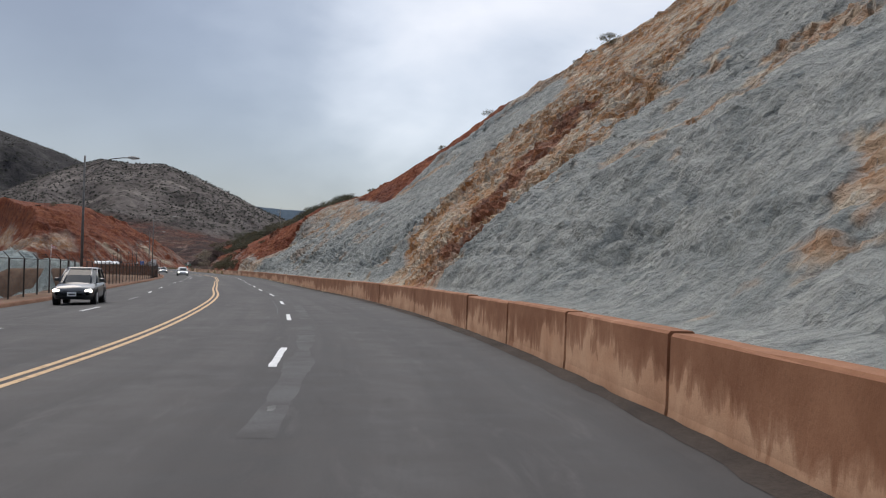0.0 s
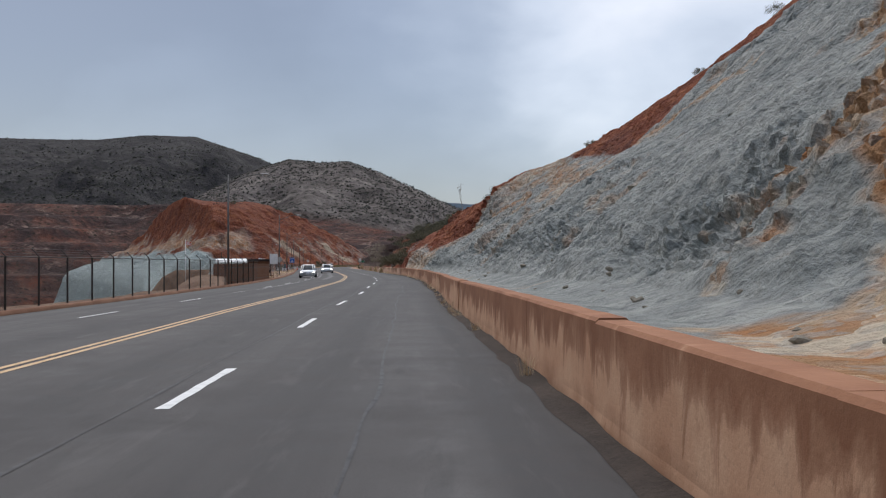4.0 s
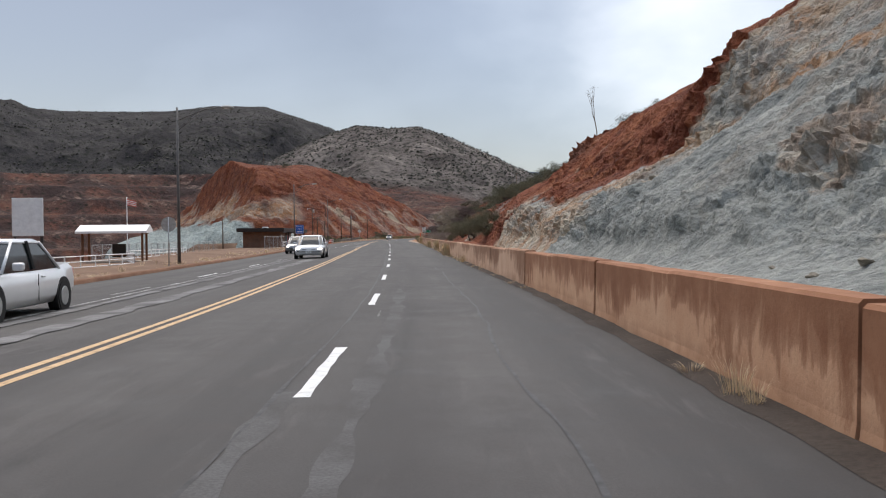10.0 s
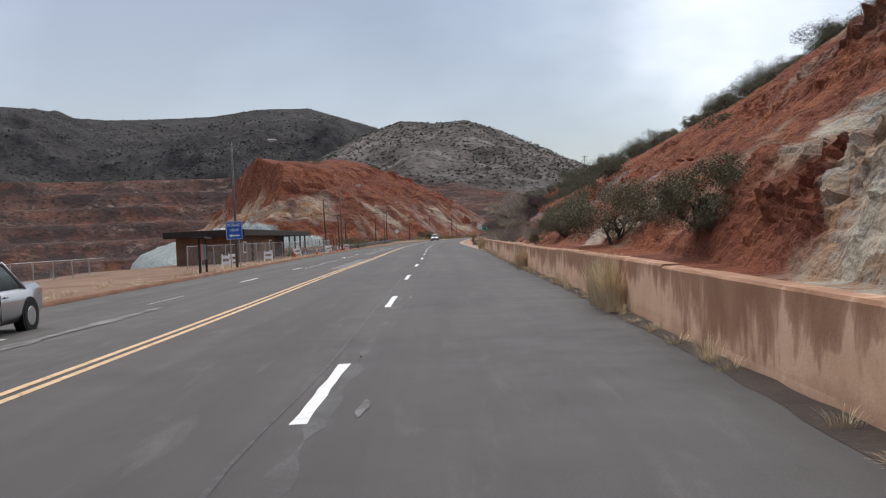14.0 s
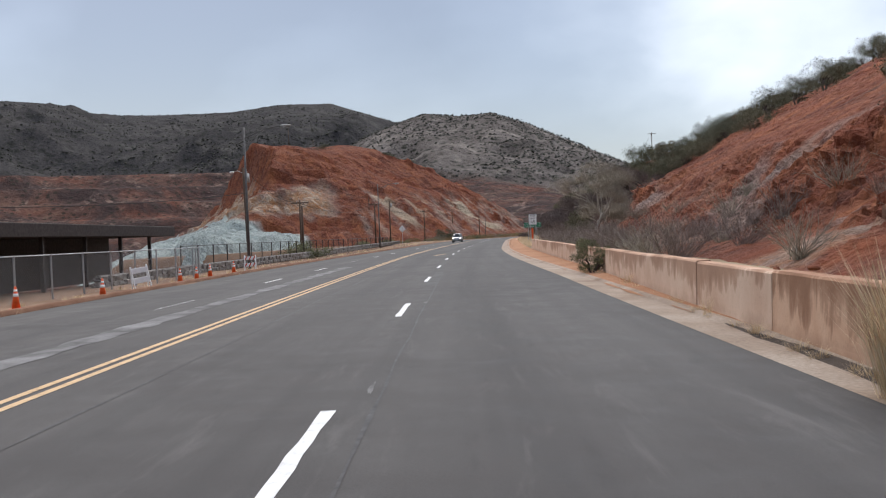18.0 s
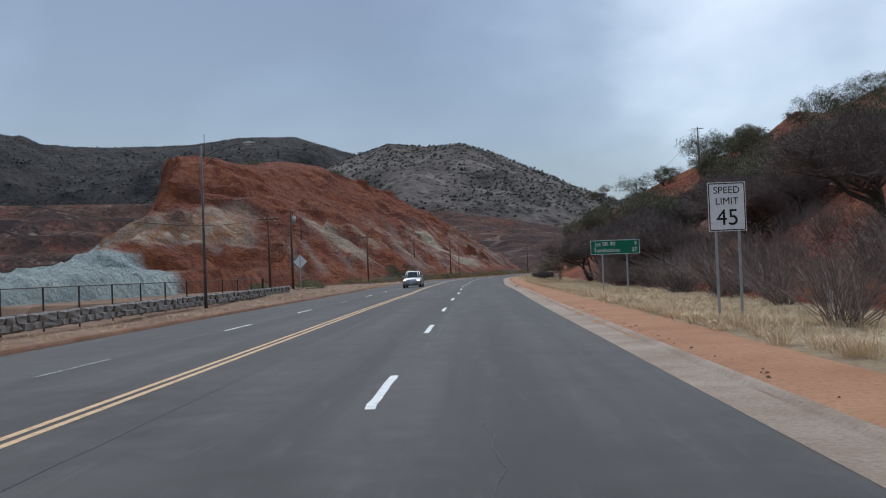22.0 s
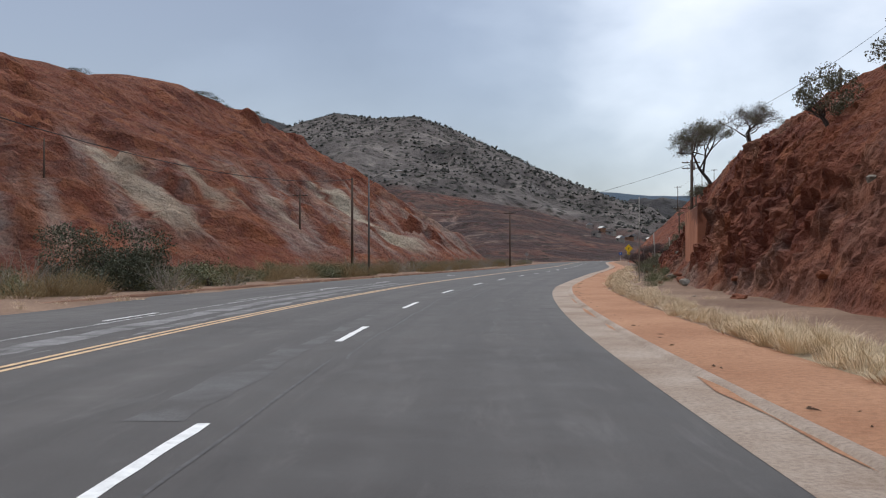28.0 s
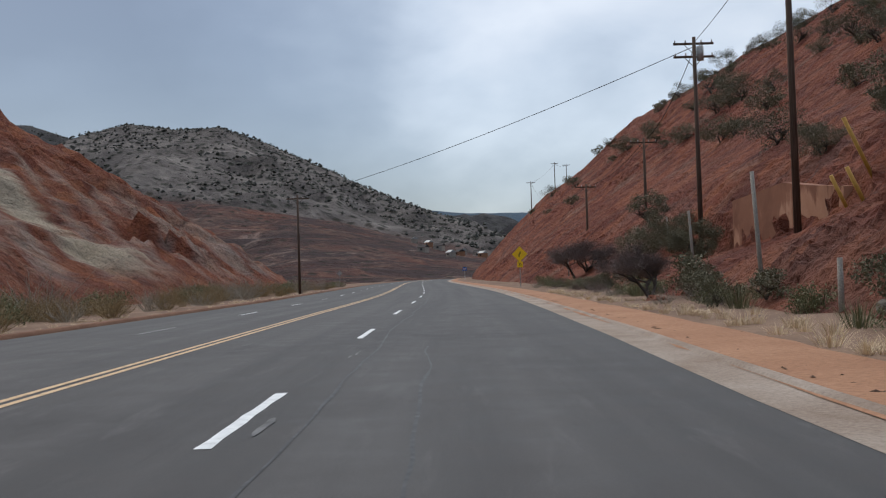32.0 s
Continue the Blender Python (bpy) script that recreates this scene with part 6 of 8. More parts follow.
# ---- road works: cones and barricades ----
def cone_proto():
    t = thing("traffic_cone", "orange traffic cone with two white bands", "traffic cone", at(314, -13.75, -0.24), "traffic cones")
    part("base", box(bmesh.new(), (0.37, 0.37, 0.035), pose(0, 0, 0.018), 0.01), M_ORANGE, t)
    c = part("cone", rod(bmesh.new(), (0, 0, 0.03), (0, 0, 0.72), 0.135, 0.03, 16), M_ORANGE, t, smooth=True)
    for z, w in ((0.40, 0.10), (0.56, 0.07)):
        r0, r1 = 0.137 - 0.152 * (z - 0.03) + 0.004, 0.137 - 0.152 * (z + w - 0.03) + 0.004
        part("band", rod(bmesh.new(), (0, 0, z), (0, 0, z + w), r0, r1, 16), M_WHITE, c, smooth=True)
    return t


cone = cone_proto()
for s, o in ((321.9, -12.5), (326.2, -11.5), (336, -11.8), (337.9, -11.6), (341.8, -12.05), (347.2, -12.2)):
    copy_thing(cone, at(s, o, -0.24, s * 37 % 90))


def barricade(s, o, z, turn, striped, tilt=0.0):
    t = thing("barricade", "white folding barricade with red stripes" if striped else "white folding sign frame", "barricade", at(s, o, z, turn) @ pose(0, 0, 0, 0, tilt, 0), "barricades")
    for y in (-0.22, 0.22):
        leaf = [(-0.34, y), (0.34, y)]
        for x, yy in leaf:
            part("leg", rod(bmesh.new(), (x, yy, 0), (x, yy * 0.15, 1.0), 0.03, 0.03, 5), M_WHITE, t)
        for z0 in (0.80, 0.38):
            b = part("board", box(bmesh.new(), (0.74, 0.03, 0.22), pose(0, y * (1 - z0 * 0.85), z0), 0.006), M_WHITE, t)
            if striped:
                for x in (-0.25, 0.0, 0.25):
                    bm = bmesh.new()
                    yy = y * (1 - z0 * 0.85) + (0.018 if y > 0 else -0.018)
                    bm.faces.new([bm.verts.new(p) for p in ((x - 0.09, yy, z0 - 0.11), (x - 0.01, yy, z0 - 0.11), (x + 0.10, yy, z0 + 0.11), (x + 0.02, yy, z0 + 0.11))])
                    part("stripe", bm, M_REDPAINT, b)
    return t


for args in ((316.5, -13.8, -0.25, 20, False, -9), (333, -12.5, -0.25, 35, False, -8), (352.0, -12.4, -0.25, 5, True, 0), (300, -14.0, -0.3, 0, False, 0), (292.5, -15.5, -0.3, 10, False, 0), (283.5, -14.0, -0.3, 0, False, 0)):
    barricade(*args)

# ---- right verge: posts, slab, block, drain ----
t = thing("marker_post", "flat orange marker post beside the wall end", "post", at(380.6, 6.8, 0.1))
part("post", box(bmesh.new(), (0.17, 0.05, 1.7), pose(0, 0, 0.85), 0.01), M_ORANGE, t)
for s, o, z, h, mm in ((385, 7.1, 0.1, 1.15, M_TWIG), (660, 12.0, 0.5, 2.6, M_PALEBARK), (610.0, 10.9, 0.4, 3.6, M_PALEBARK), (626, 13.0, 1.3, 2.6, M_PALEBARK), (603.4, 10.4, 0.3, 1.1, M_PALEBARK), (641, 15.5, 2.3, 2.2, M_PALEBARK)):
    t = thing("wooden_post", "weathered pale wooden post in brush", "post", at(s, o, z) @ pose(0, 0, 0, 0, -3 if h > 2 else 0, 0), "wooden posts")
    part("post", rod(bmesh.new(), (0, 0, -0.4), (0, 0, h), 0.07, 0.06, 7), mm, t, smooth=True)
t = thing("thin_pole", "thin pale pole standing in yucca", "pole", at(558.6, 8.5, 0.05))
bar("pole", (0, 0, 0), (0, 0, 4.6), 0.035, 0.02, M_PALEBARK, t, 7)
t = thing("concrete_slab", "tall red-stained concrete slab against the rock", "slab", at(563.2, 11.8, 0.1, 0))
part("slab", box(bmesh.new(), (0.45, 8.8, 4.2), pose(0.02, 0, 2.0), 0.03), M_SLAB, t)
part("rib", box(bmesh.new(), (0.55, 0.35, 4.35), pose(0.0, -4.5, 2.05), 0.03), M_SLAB, t)
t = thing("concrete_headwall", "tan concrete headwall half buried in red rubble", "wall", at(623.8, 16.5, 0.0, -0.5))
bm = bmesh.new()
loft(bm, [[(-0.3, y, 0.4), (0.3, y, 0.4), (0.3, y, top), (-0.3, y, top)] for y, top in ((-7.0, 4.05), (-3.6, 4.4), (-0.6, 4.8), (3.0, 4.7), (6.9, 4.6))])
part("wall", bm, M_HEADWALL, t)
for k, (s, o, z) in enumerate(((616.1, 16.0, 3.1), (613.3, 15.4, 3.1), (615.3, 16.6, 4.1))):
    t = thing("yellow_pipe", "leaning yellow pipe bollard on the slope", "bollard", at(s, o, z) @ pose(0, 0, 0, 0, -24, 0), "yellow pipes")
    part("pipe", rod(bmesh.new(), (0, 0, -0.4), (0, 0, 1.4 if k < 2 else 2.4), 0.075, 0.075, 8), plain("old_yellow_paint", (0.48, 0.27, 0.05), 0.6) if k == 0 else bpy.data.materials["old_yellow_paint"], t, smooth=True)
t = thing("drain_inlet", "rusty storm drain inlet in the kerb", "drain", at(456.6, 4.6, -0.09))
part("frame", box(bmesh.new(), (0.35, 1.2, 0.17), pose(0.1, 0, 0.07), 0.01), M_RUST, t)
# solid black block: the hollow's darkness is painted, no hole is cut
part("dark_opening", box(bmesh.new(), (0.1, 0.9, 0.09), pose(-0.05, 0, 0.06)), M_BLACKPAINT, t)


# ---- vehicles ----
def car(s, o, z, turn, paint, kind, label, lit=True):
    """A car built of lofted body sections; y is its nose."""
    t = thing("car", label, "car", at(s, o, z, turn))
    L, W, H = {"hatch": (3.7, 1.6, 1.50), "sedan": (4.75, 1.82, 1.46), "suv": (4.75, 1.84, 1.70)}[kind]
    hl, hw = L / 2, W / 2
    belt = H * (0.60 if kind != "suv" else 0.62)
    nose = {"hatch": 0.66, "sedan": 0.70, "suv": 0.86}[kind]
    tail = {"hatch": 0.95, "sedan": 0.98, "suv": 1.02}[kind]
    # body up to the belt line
    secs = []
    for y, w, zt, zb in ((-hl, 0.78, tail * 0.80, 0.42), (-hl + 0.12, 0.93, tail * 0.97, 0.30), (-hl + 0.8, 1.0, belt + 0.02, 0.22), (-0.2, 1.0, belt, 0.20), (hl - 1.45, 1.0, belt * 0.985, 0.20),
                         (hl - 1.15, 1.0, belt * 0.95, 0.20), (hl - 0.35, 0.94, nose + 0.08, 0.22), (hl - 0.08, 0.84, nose - 0.04, 0.26), (hl, 0.70, nose - 0.18, 0.34)):
        w *= hw
        secs.append([(-w * 0.90, y, zb), (-w * 0.99, y, zb + 0.16), (-w, y, (zt + zb) / 2), (-w * 0.96, y, zt - 0.10), (-w * 0.84, y, zt), (0, y, zt + 0.035), (w * 0.84, y, zt), (w * 0.96, y, zt - 0.10), (w, y, (zt + zb) / 2), (w * 0.99, y, zb + 0.16), (w * 0.90, y, zb)])
    bm = loft(bmesh.new(), secs)
    bmesh.ops.recalc_face_normals(bm, faces=bm.faces)
    body = part("body", bm, paint, t, smooth=True)
    # cabin: dark glass with a painted roof
    rear = {"hatch": -hl + 0.15, "sedan": -hl + 0.75, "suv": -hl + 0.12}[kind]
    rear_top = {"hatch": -hl + 0.55, "sedan": -hl + 1.45, "suv": -hl + 0.45}[kind]
    front, front_top = hl - 1.12, hl - 1.92 + (0.12 if kind == "suv" else 0)

    def cab(zf, grow):
        z = belt - 0.03 + (H - belt) * zf
        w = hw * (0.88 - 0.17 * zf) + grow
        y0, y1 = rear + (rear_top - rear) * zf - grow, front + (front_top - front) * zf + grow
        return [(-w, y0 + 0.1, z), (-w * 0.8, y0, z), (w * 0.8, y0, z), (w, y0 + 0.1, z), (w, y1 - 0.18, z), (w * 0.72, y1, z), (-w * 0.72, y1, z), (-w, y1 - 0.18, z)]

    bm = loft(bmesh.new(), [cab(0, 0), cab(0.5, 0.01), cab(0.9, 0)])
    bmesh.ops.recalc_face_normals(bm, faces=bm.faces)
    part("window_glass", bm, M_GLASS, t)
    bm = loft(bmesh.new(), [cab(0.88, 0.012), cab(0.97, 0.0), [(x * 0.9, y * 0.96, z + 0.03) for x, y, z in cab(0.98, -0.02)]])
    bmesh.ops.recalc_face_normals(bm, faces=bm.faces)
    part("roof", bm, paint, t, smooth=True)
    for sx in (-1, 1):
        for k0, k1 in ((0, 0), (4, 4), (5, 5)):
            i = {0: (0, 3), 4: (7, 4), 5: (6, 5)}[k0][0 if sx < 0 else 1]
            a, b = Vector(cab(0, 0.012)[i]), Vector(cab(0.92, 0.012)[i])
            part("pillar", rod(bmesh.new(), a, b, 0.032, 0.028, 8), paint, t, smooth=True)
        ym = (rear + front) / 2 - 0.1
        xm0, xm1 = sx * hw * 0.885, sx * hw * 0.735
        part("pillar", rod(bmesh.new(), (xm0, ym, belt), (xm1, ym, belt + (H - belt) * 0.9), 0.045, 0.04, 5), M_BLACKPAINT, t)
        mir = part("mirror", box(bmesh.new(), (0.2, 0.14, 0.14), pose(sx * (hw + 0.06), front - 0.5, belt + 0.08), 0.04, 2), paint, t)
        lamp = part("headlight", box(bmesh.new(), (0.30, 0.30, 0.11), pose(sx * hw * 0.70, hl - 0.20, nose - 0.07) @ pose(0, 0, 0, -18, 0, sx * -22), 0.05, 2), M_LAMPLIT if lit else M_WHITE, t, "lit headlight" if lit else "")
        part("taillight", box(bmesh.new(), (0.26, 0.14, 0.18), pose(sx * hw * 0.74, -hl + 0.07, tail * 0.78), 0.03), M_REDPAINT, t)
        part("door_seam", box(bmesh.new(), (0.01, 0.015, 0.5), pose(sx * (hw * 0.995), ym, belt - 0.34)), M_BLACKPAINT, t)
        part("door_handle", box(bmesh.new(), (0.03, 0.17, 0.03), pose(sx * hw * 0.99, ym - 0.25, belt - 0.14), 0.008), paint, t)
        for yw in (hl - 0.86, -hl + 0.84):
            r = 0.31 if kind != "suv" else 0.35
            part("wheel_arch", rod(bmesh.new(), (sx * (hw - 0.2), yw, r + 0.01), (sx * (hw + 0.004), yw, r + 0.01), r + 0.06, r + 0.06, 20), M_BLACKPAINT, t)
            tyre = part("tyre", rod(bmesh.new(), (sx * (hw - 0.19), yw, r), (sx * (hw + 0.015), yw, r), r, r, 20), M_BLACK, t)
            rm = part("rim", rod(bmesh.new(), (sx * (hw - 0.0), yw, r), (sx * (hw + 0.022), yw, r), r * 0.66, r * 0.6, 16), M_GALV, tyre)
    part("grille", box(bmesh.new(), (hw * 0.9, 0.06, 0.14), pose(0, hl - 0.05, nose - 0.16), 0.02), M_BLACKPAINT, t)
    part("lower_grille", box(bmesh.new(), (hw * 1.2, 0.06, 0.14), pose(0, hl - 0.06, 0.36), 0.02), M_BLACKPAINT, t)
    part("bumper", box(bmesh.new(), (hw * 1.5, 0.10, 0.10), pose(0, hl - 0.06, nose - 0.29), 0.03), paint, t)
    pl = part("number_plate", box(bmesh.new(), (0.34, 0.02, 0.16), pose(0, hl + 0.01, 0.43), 0.006), M_WHITE, t)
    part("plate_bar", box(bmesh.new(), (0.24, 0.006, 0.05), pose(0, hl + 0.022, 0.43)), M_BLACKPAINT, pl)
    for x in (-0.4, 0.25):
        part("wiper", rod(bmesh.new(), (x, front - 0.06, belt + 0.0), (x + 0.42, front - 0.2, belt + 0.06), 0.01, 0.008, 4), M_BLACK, t)
    return t


P_WHITE = car_paint("white_car_paint", (0.66, 0.67, 0.67))
P_SILVER = car_paint("silver_car_paint", (0.36, 0.36, 0.36), 0.5)
P_DARK = car_paint("dark_car_paint", (0.022, 0.026, 0.030))
car(40.2, -8.1, -0.155, 180, P_DARK, "hatch", "small dark hatchback with lit headlights on the road")
car(169.5, -7.1, -0.12, 180, P_WHITE, "sedan", "white sedan with lit headlights in the far lanes")
car(211.5, -4.9, -0.06, 180, P_WHITE, "sedan", "white sedan close to the centre line")
car(234.0, -8.0, -0.14, 180, P_SILVER, "sedan", "silver sedan with lit headlights in the outer lane")
car(475.5, -5.4, -0.06, 180, P_SILVER, "suv", "silver sport utility car with lit headlights")

# ---- far houses at the valley's end ----
HOUSE_Z = (10.6, 11.3, 12.7, 11.5, 10.1, 15.2, 17.4, 13.1, 20.1)
for k in range(9):
    rnd = random.Random(k)
    aa = radians(2.0 + 0.55 * k + rnd.uniform(-0.2, 0.2))
    d = 470 + rnd.uniform(-30, 60)
    t = thing("house", "small pale far house with a low roof", "house", pose(-151 - math.sin(aa) * d, 561 + math.cos(aa) * d, HOUSE_Z[k], 0, 0, rnd.uniform(0, 90)), "far houses")
    w, l, h = rnd.uniform(3.0, 4.2), rnd.uniform(3.8, 5.5), rnd.uniform(1.9, 2.4)
    part("wall", box(bmesh.new(), (w, l, h + 3), pose(0, 0, h / 2 - 1.5), 0.05), M_CONC if k % 3 else M_SHOULDER, t)
    bm = loft(bmesh.new(), [[(-w / 2 - 0.3, y, h), (0, y, h + 1.3), (w / 2 + 0.3, y, h)] for y in (-l / 2 - 0.3, l / 2 + 0.3)])
    part("roof", bm, M_ROOF if k % 2 else M_BACKGREY, t)
    part("window", box(bmesh.new(), (w + 0.1, 1.2, 1.0), pose(0, 0, h * 0.55)), M_GLASS, t)


# ---- lookout on the red spur ----
hx, hy = spot(670, -117, 0)[:2]
hz = spur_height(hx, hy)
t = thing("lookout_hut", "small red-brown hut on the spur's top", "hut", pose(hx, hy, hz - 0.3, 0, 0, 20))
part("wall", box(bmesh.new(), (3.4, 2.6, 2.4), pose(0, 0, 1.1), 0.03), M_RUST, t)
part("roof", box(bmesh.new(), (4.2, 3.4, 0.22), pose(0, 0, 2.4, 4, 0, 0), 0.03), M_DARKSTEEL, t)
part("window", box(bmesh.new(), (1.1, 0.06, 0.8), pose(0.3, -1.32, 1.5), 0.01), M_BLACK, t)
root = thing("ridge_railing", "thin steel railing along the spur's top", "railing", pose(0, 0, 0))
tops = []
for k in range(13):
    x, y, _ = spot(652 + 5 * k, -113.5 - 0.6 * k, 0)
    z = spur_height(x, y)
    bar("post", (x, y, z - 0.4), (x, y, z + 1.2), 0.06, 0.06, M_DARKSTEEL, root, 5)
    tops.append(Vector((x, y, z + 1.15)))
for a, b in zip(tops, tops[1:]):
    bar("rail", tuple(a), tuple(b), 0.05, 0.05, M_DARKSTEEL, root, 5)

# ---- plants ----
def leaf_cloud(rnd, centres, radii, count, size, flat=0.75):
    """Many small leaf quads in clumps: vertices and faces."""
    rs = np.random.RandomState(rnd)
    n = count
    c = np.array(centres, float)
    r = np.array(radii, float)
    w = r ** 2 / (r ** 2).sum()
    i = rs.choice(len(c), n, p=w)
    v = rs.normal(size=(n, 3))
    v /= np.linalg.norm(v, axis=1)[:, None]
    p = c[i] + v * (r[i] * rs.uniform(0.45, 1.05, n))[:, None] * np.array([1, 1, flat])
    a = rs.normal(size=(n, 3))
    a /= np.linalg.norm(a, axis=1)[:, None]
    b = np.cross(a, rs.normal(size=(n, 3)))
    b /= np.linalg.norm(b, axis=1)[:, None]
    s = size * rs.uniform(0.5, 1.4, n)[:, None]
    q = np.stack([p - a * s, p - b * s * 0.5, p + a * s, p + b * s * 0.5], 1).reshape(-1, 3)
    f = np.arange(4 * n).reshape(n, 4)
    return q.tolist(), [], f.tolist()


def limbs(seed, height, spread, levels=4, r0=0.12, forks=3, lean=0.25, up=0.55):
    """A branching skeleton: list of (start, end, radius0, radius1), and the twig ends."""
    rnd = random.Random(seed)
    out, tips = [], []

    def grow(p, d, length, r, lev):
        mid = p + d * length * 0.5 + Vector((rnd.uniform(-1, 1), rnd.uniform(-1, 1), rnd.uniform(-0.5, 0.5))) * length * 0.09
        q = p + d * length + Vector((rnd.uniform(-1, 1), rnd.uniform(-1, 1), 0)) * length * 0.08
        knee = mid.lerp(q, 0.6)
        out.append((p, mid, r, r * 0.82))
        out.append((mid, knee, r * 0.82, r * 0.70))
        out.append((knee, q, r * 0.70, r * 0.62))
        if lev == 0:
            tips.append(q)
            return
        for k in range(forks if lev > 1 else forks + 1):
            a = rnd.uniform(0, 2 * math.pi)
            side = Vector((math.cos(a), math.sin(a), 0)) * spread
            nd = (d * up + side * rnd.uniform(0.5, 1.1) + Vector((0, 0, rnd.uniform(-0.1, 0.35)))).normalized()
            grow(q if k else knee, nd, length * rnd.uniform(0.55, 0.8), r * 0.58, lev - 1)

    trunks = 1 if lean < 0.5 else 3
    foot = Vector((0, 0, -0.15))
    for k in range(trunks):
        a = rnd.uniform(0, 6.28)
        d = Vector((math.cos(a) * lean, math.sin(a) * lean, 1)).normalized()
        grow(foot, d, height * 0.34, r0, levels)
    return out, tips


def sticks(segs, sides=4):
    """Tapered bars as one mesh; a bar that starts where another ends grows out of its ring."""
    vs, fs, rings = [], [], {}
    for p, q, r1, r2 in segs:
        d = (q - p)
        if d.length < 1e-5:
            continue
        t = d.to_track_quat("Z", "Y")
        n = sides if r1 > 0.02 else 3
        spokes = [t @ Vector((math.cos(j * 2 * math.pi / n), math.sin(j * 2 * math.pi / n), 0)) for j in range(n)]
        key = (round(p.x, 4), round(p.y, 4), round(p.z, 4), n)
        if key not in rings:
            rings[key] = list(range(len(vs), len(vs) + n))
            vs.extend(tuple(p + e * r1) for e in spokes)
        base = rings[key]
        first = Vector(vs[base[0]]) - p
        turn = max(range(n), key=lambda j: first.dot(spokes[j]))
        end = list(range(len(vs), len(vs) + n))
        vs.extend(tuple(q + spokes[(j + turn) % n] * r2) for j in range(n))
        rings[(round(q.x, 4), round(q.y, 4), round(q.z, 4), n)] = end
        for j in range(n):
            fs.append((base[j], base[(j + 1) % n], end[(j + 1) % n], end[j]))
    return vs, [], fs


def twigs(rnd_seed, tips, length, r, per=4):
    rnd = random.Random(rnd_seed)
    out = []
    for t in tips:
        for _ in range(per):
            d = Vector((rnd.uniform(-1, 1), rnd.uniform(-1, 1), rnd.uniform(-0.35, 0.9))).normalized()
            m = t + d * length * rnd.uniform(0.4, 0.7)
            e = m + (d + Vector((rnd.uniform(-.6, .6), rnd.uniform(-.6, .6), rnd.uniform(-.3, .5)))).normalized() * length * rnd.uniform(0.3, 0.7)
            out += [(t, m, r, r * 0.7), (m, e, r * 0.7, r * 0.35)]
    return out


def bare_tree(name, label, seed, m, height, spread, bark, twig_mat, levels=5, r0=0.16, lean=0.25, forks=3, tw=0.5, group="", up=0.55):
    t = thing(name, label, "tree", m, group)
    segs, tips = limbs(seed, height, spread, levels, r0, forks, lean, up)
    part("trunk", sticks([q for q in segs if q[2] > r0 * 0.3], 7), bark, t, smooth=True)
    part("crown", sticks([q for q in segs if q[2] <= r0 * 0.3] + twigs(seed, tips, tw, 0.010, 4), 4), twig_mat, t)
    return t


def leafy_tree(name, label, seed, m, height, width, leaf, bark=None, count=2600, size=0.085, group="", low=0.25, lean=0.6):
    """An evergreen shrub or small oak: limbs, and a broken crown of leaf clumps."""
    t = thing(name, label, "bush" if height < 3.2 else "tree", m, group)
    rnd = random.Random(seed)
    segs, tips = limbs(seed, height * 0.9, 0.75, 2, 0.05 * height ** 0.7, 3, lean)
    part("trunk", sticks(segs, 6), bark or M_BARK, t, smooth=True)
    cs, rs = [], []
    for k in range(26):
        a, u = rnd.uniform(0, 6.28), rnd.random() ** 0.5
        z = rnd.uniform(low, 0.92)
        edge = math.sqrt(max(0.05, 1 - ((z - 0.5) / 0.56) ** 2))
        cs.append((math.cos(a) * u * width * 0.5 * edge, math.sin(a) * u * width * 0.5 * edge, height * z))
        rs.append(rnd.uniform(0.10, 0.22) * width)
    part("crown", leaf_cloud(seed, cs, rs, count, size), leaf, t)
    return t


def hill_height(s, o):
    """Height of the ground right of the road at one place."""
    return float(hill_profile(np.array([s, s + 0.1]), np.array([o, o + 0.05]))[0, 0])


# prototypes, each at a place of its own; copies go beside them
def plant_at(s, o, turn=0.0, scale=1.0, sink=0.15):
    return at(s, o, hill_height(s, o) - sink, turn) @ Matrix.Scale(scale, 4)


near_a = leafy_tree("juniper_bush", "wide feathery olive juniper bush", 1, plant_at(262.0, 9.6), 2.9, 5.4, M_LEAF2, count=25000, size=0.040, group="slope bushes", low=0.06)
near_b = leafy_tree("oak_bush", "tall dense olive scrub oak on red rock", 2, plant_at(248.5, 10.3), 3.0, 3.2, M_LEAF2, count=22000, size=0.040, group="slope bushes", low=0.06)
bush_a = leafy_tree("juniper_bush", "dense olive green juniper bush", 5, plant_at(322, 17.4), 2.3, 4.0, M_LEAF2, count=6000, size=0.058, group="slope bushes")
bush_b = leafy_tree("oak_bush", "dark olive scrub oak on red rock", 6, plant_at(340, 24.0), 2.8, 3.2, M_LEAF2, count=4600, size=0.062, group="slope bushes")
bush_c = leafy_tree("scrub_oak", "twiggy dark green scrub oak on the slope", 3, plant_at(333, 22.0), 3.6, 5.2, M_LEAF, count=6000, size=0.055, group="slope bushes", low=0.12)
bush_d = leafy_tree("low_bush", "low olive bush on bare soil", 4, plant_at(292, 24.0), 1.5, 2.6, M_LEAF2, count=1800, size=0.07, group="slope bushes", low=0.1)


def put(proto, s, o, scale, turn, sink=0.2):
    x, y = on_line(s, o)
    m = pose(float(x), float(y), hill_height(s, o) - sink, 0, 0, turn)
    ob = copy_thing(proto, m)
    ob.scale = (scale, scale, scale * random.uniform(0.85, 1.1))
    return ob


random.seed(21)
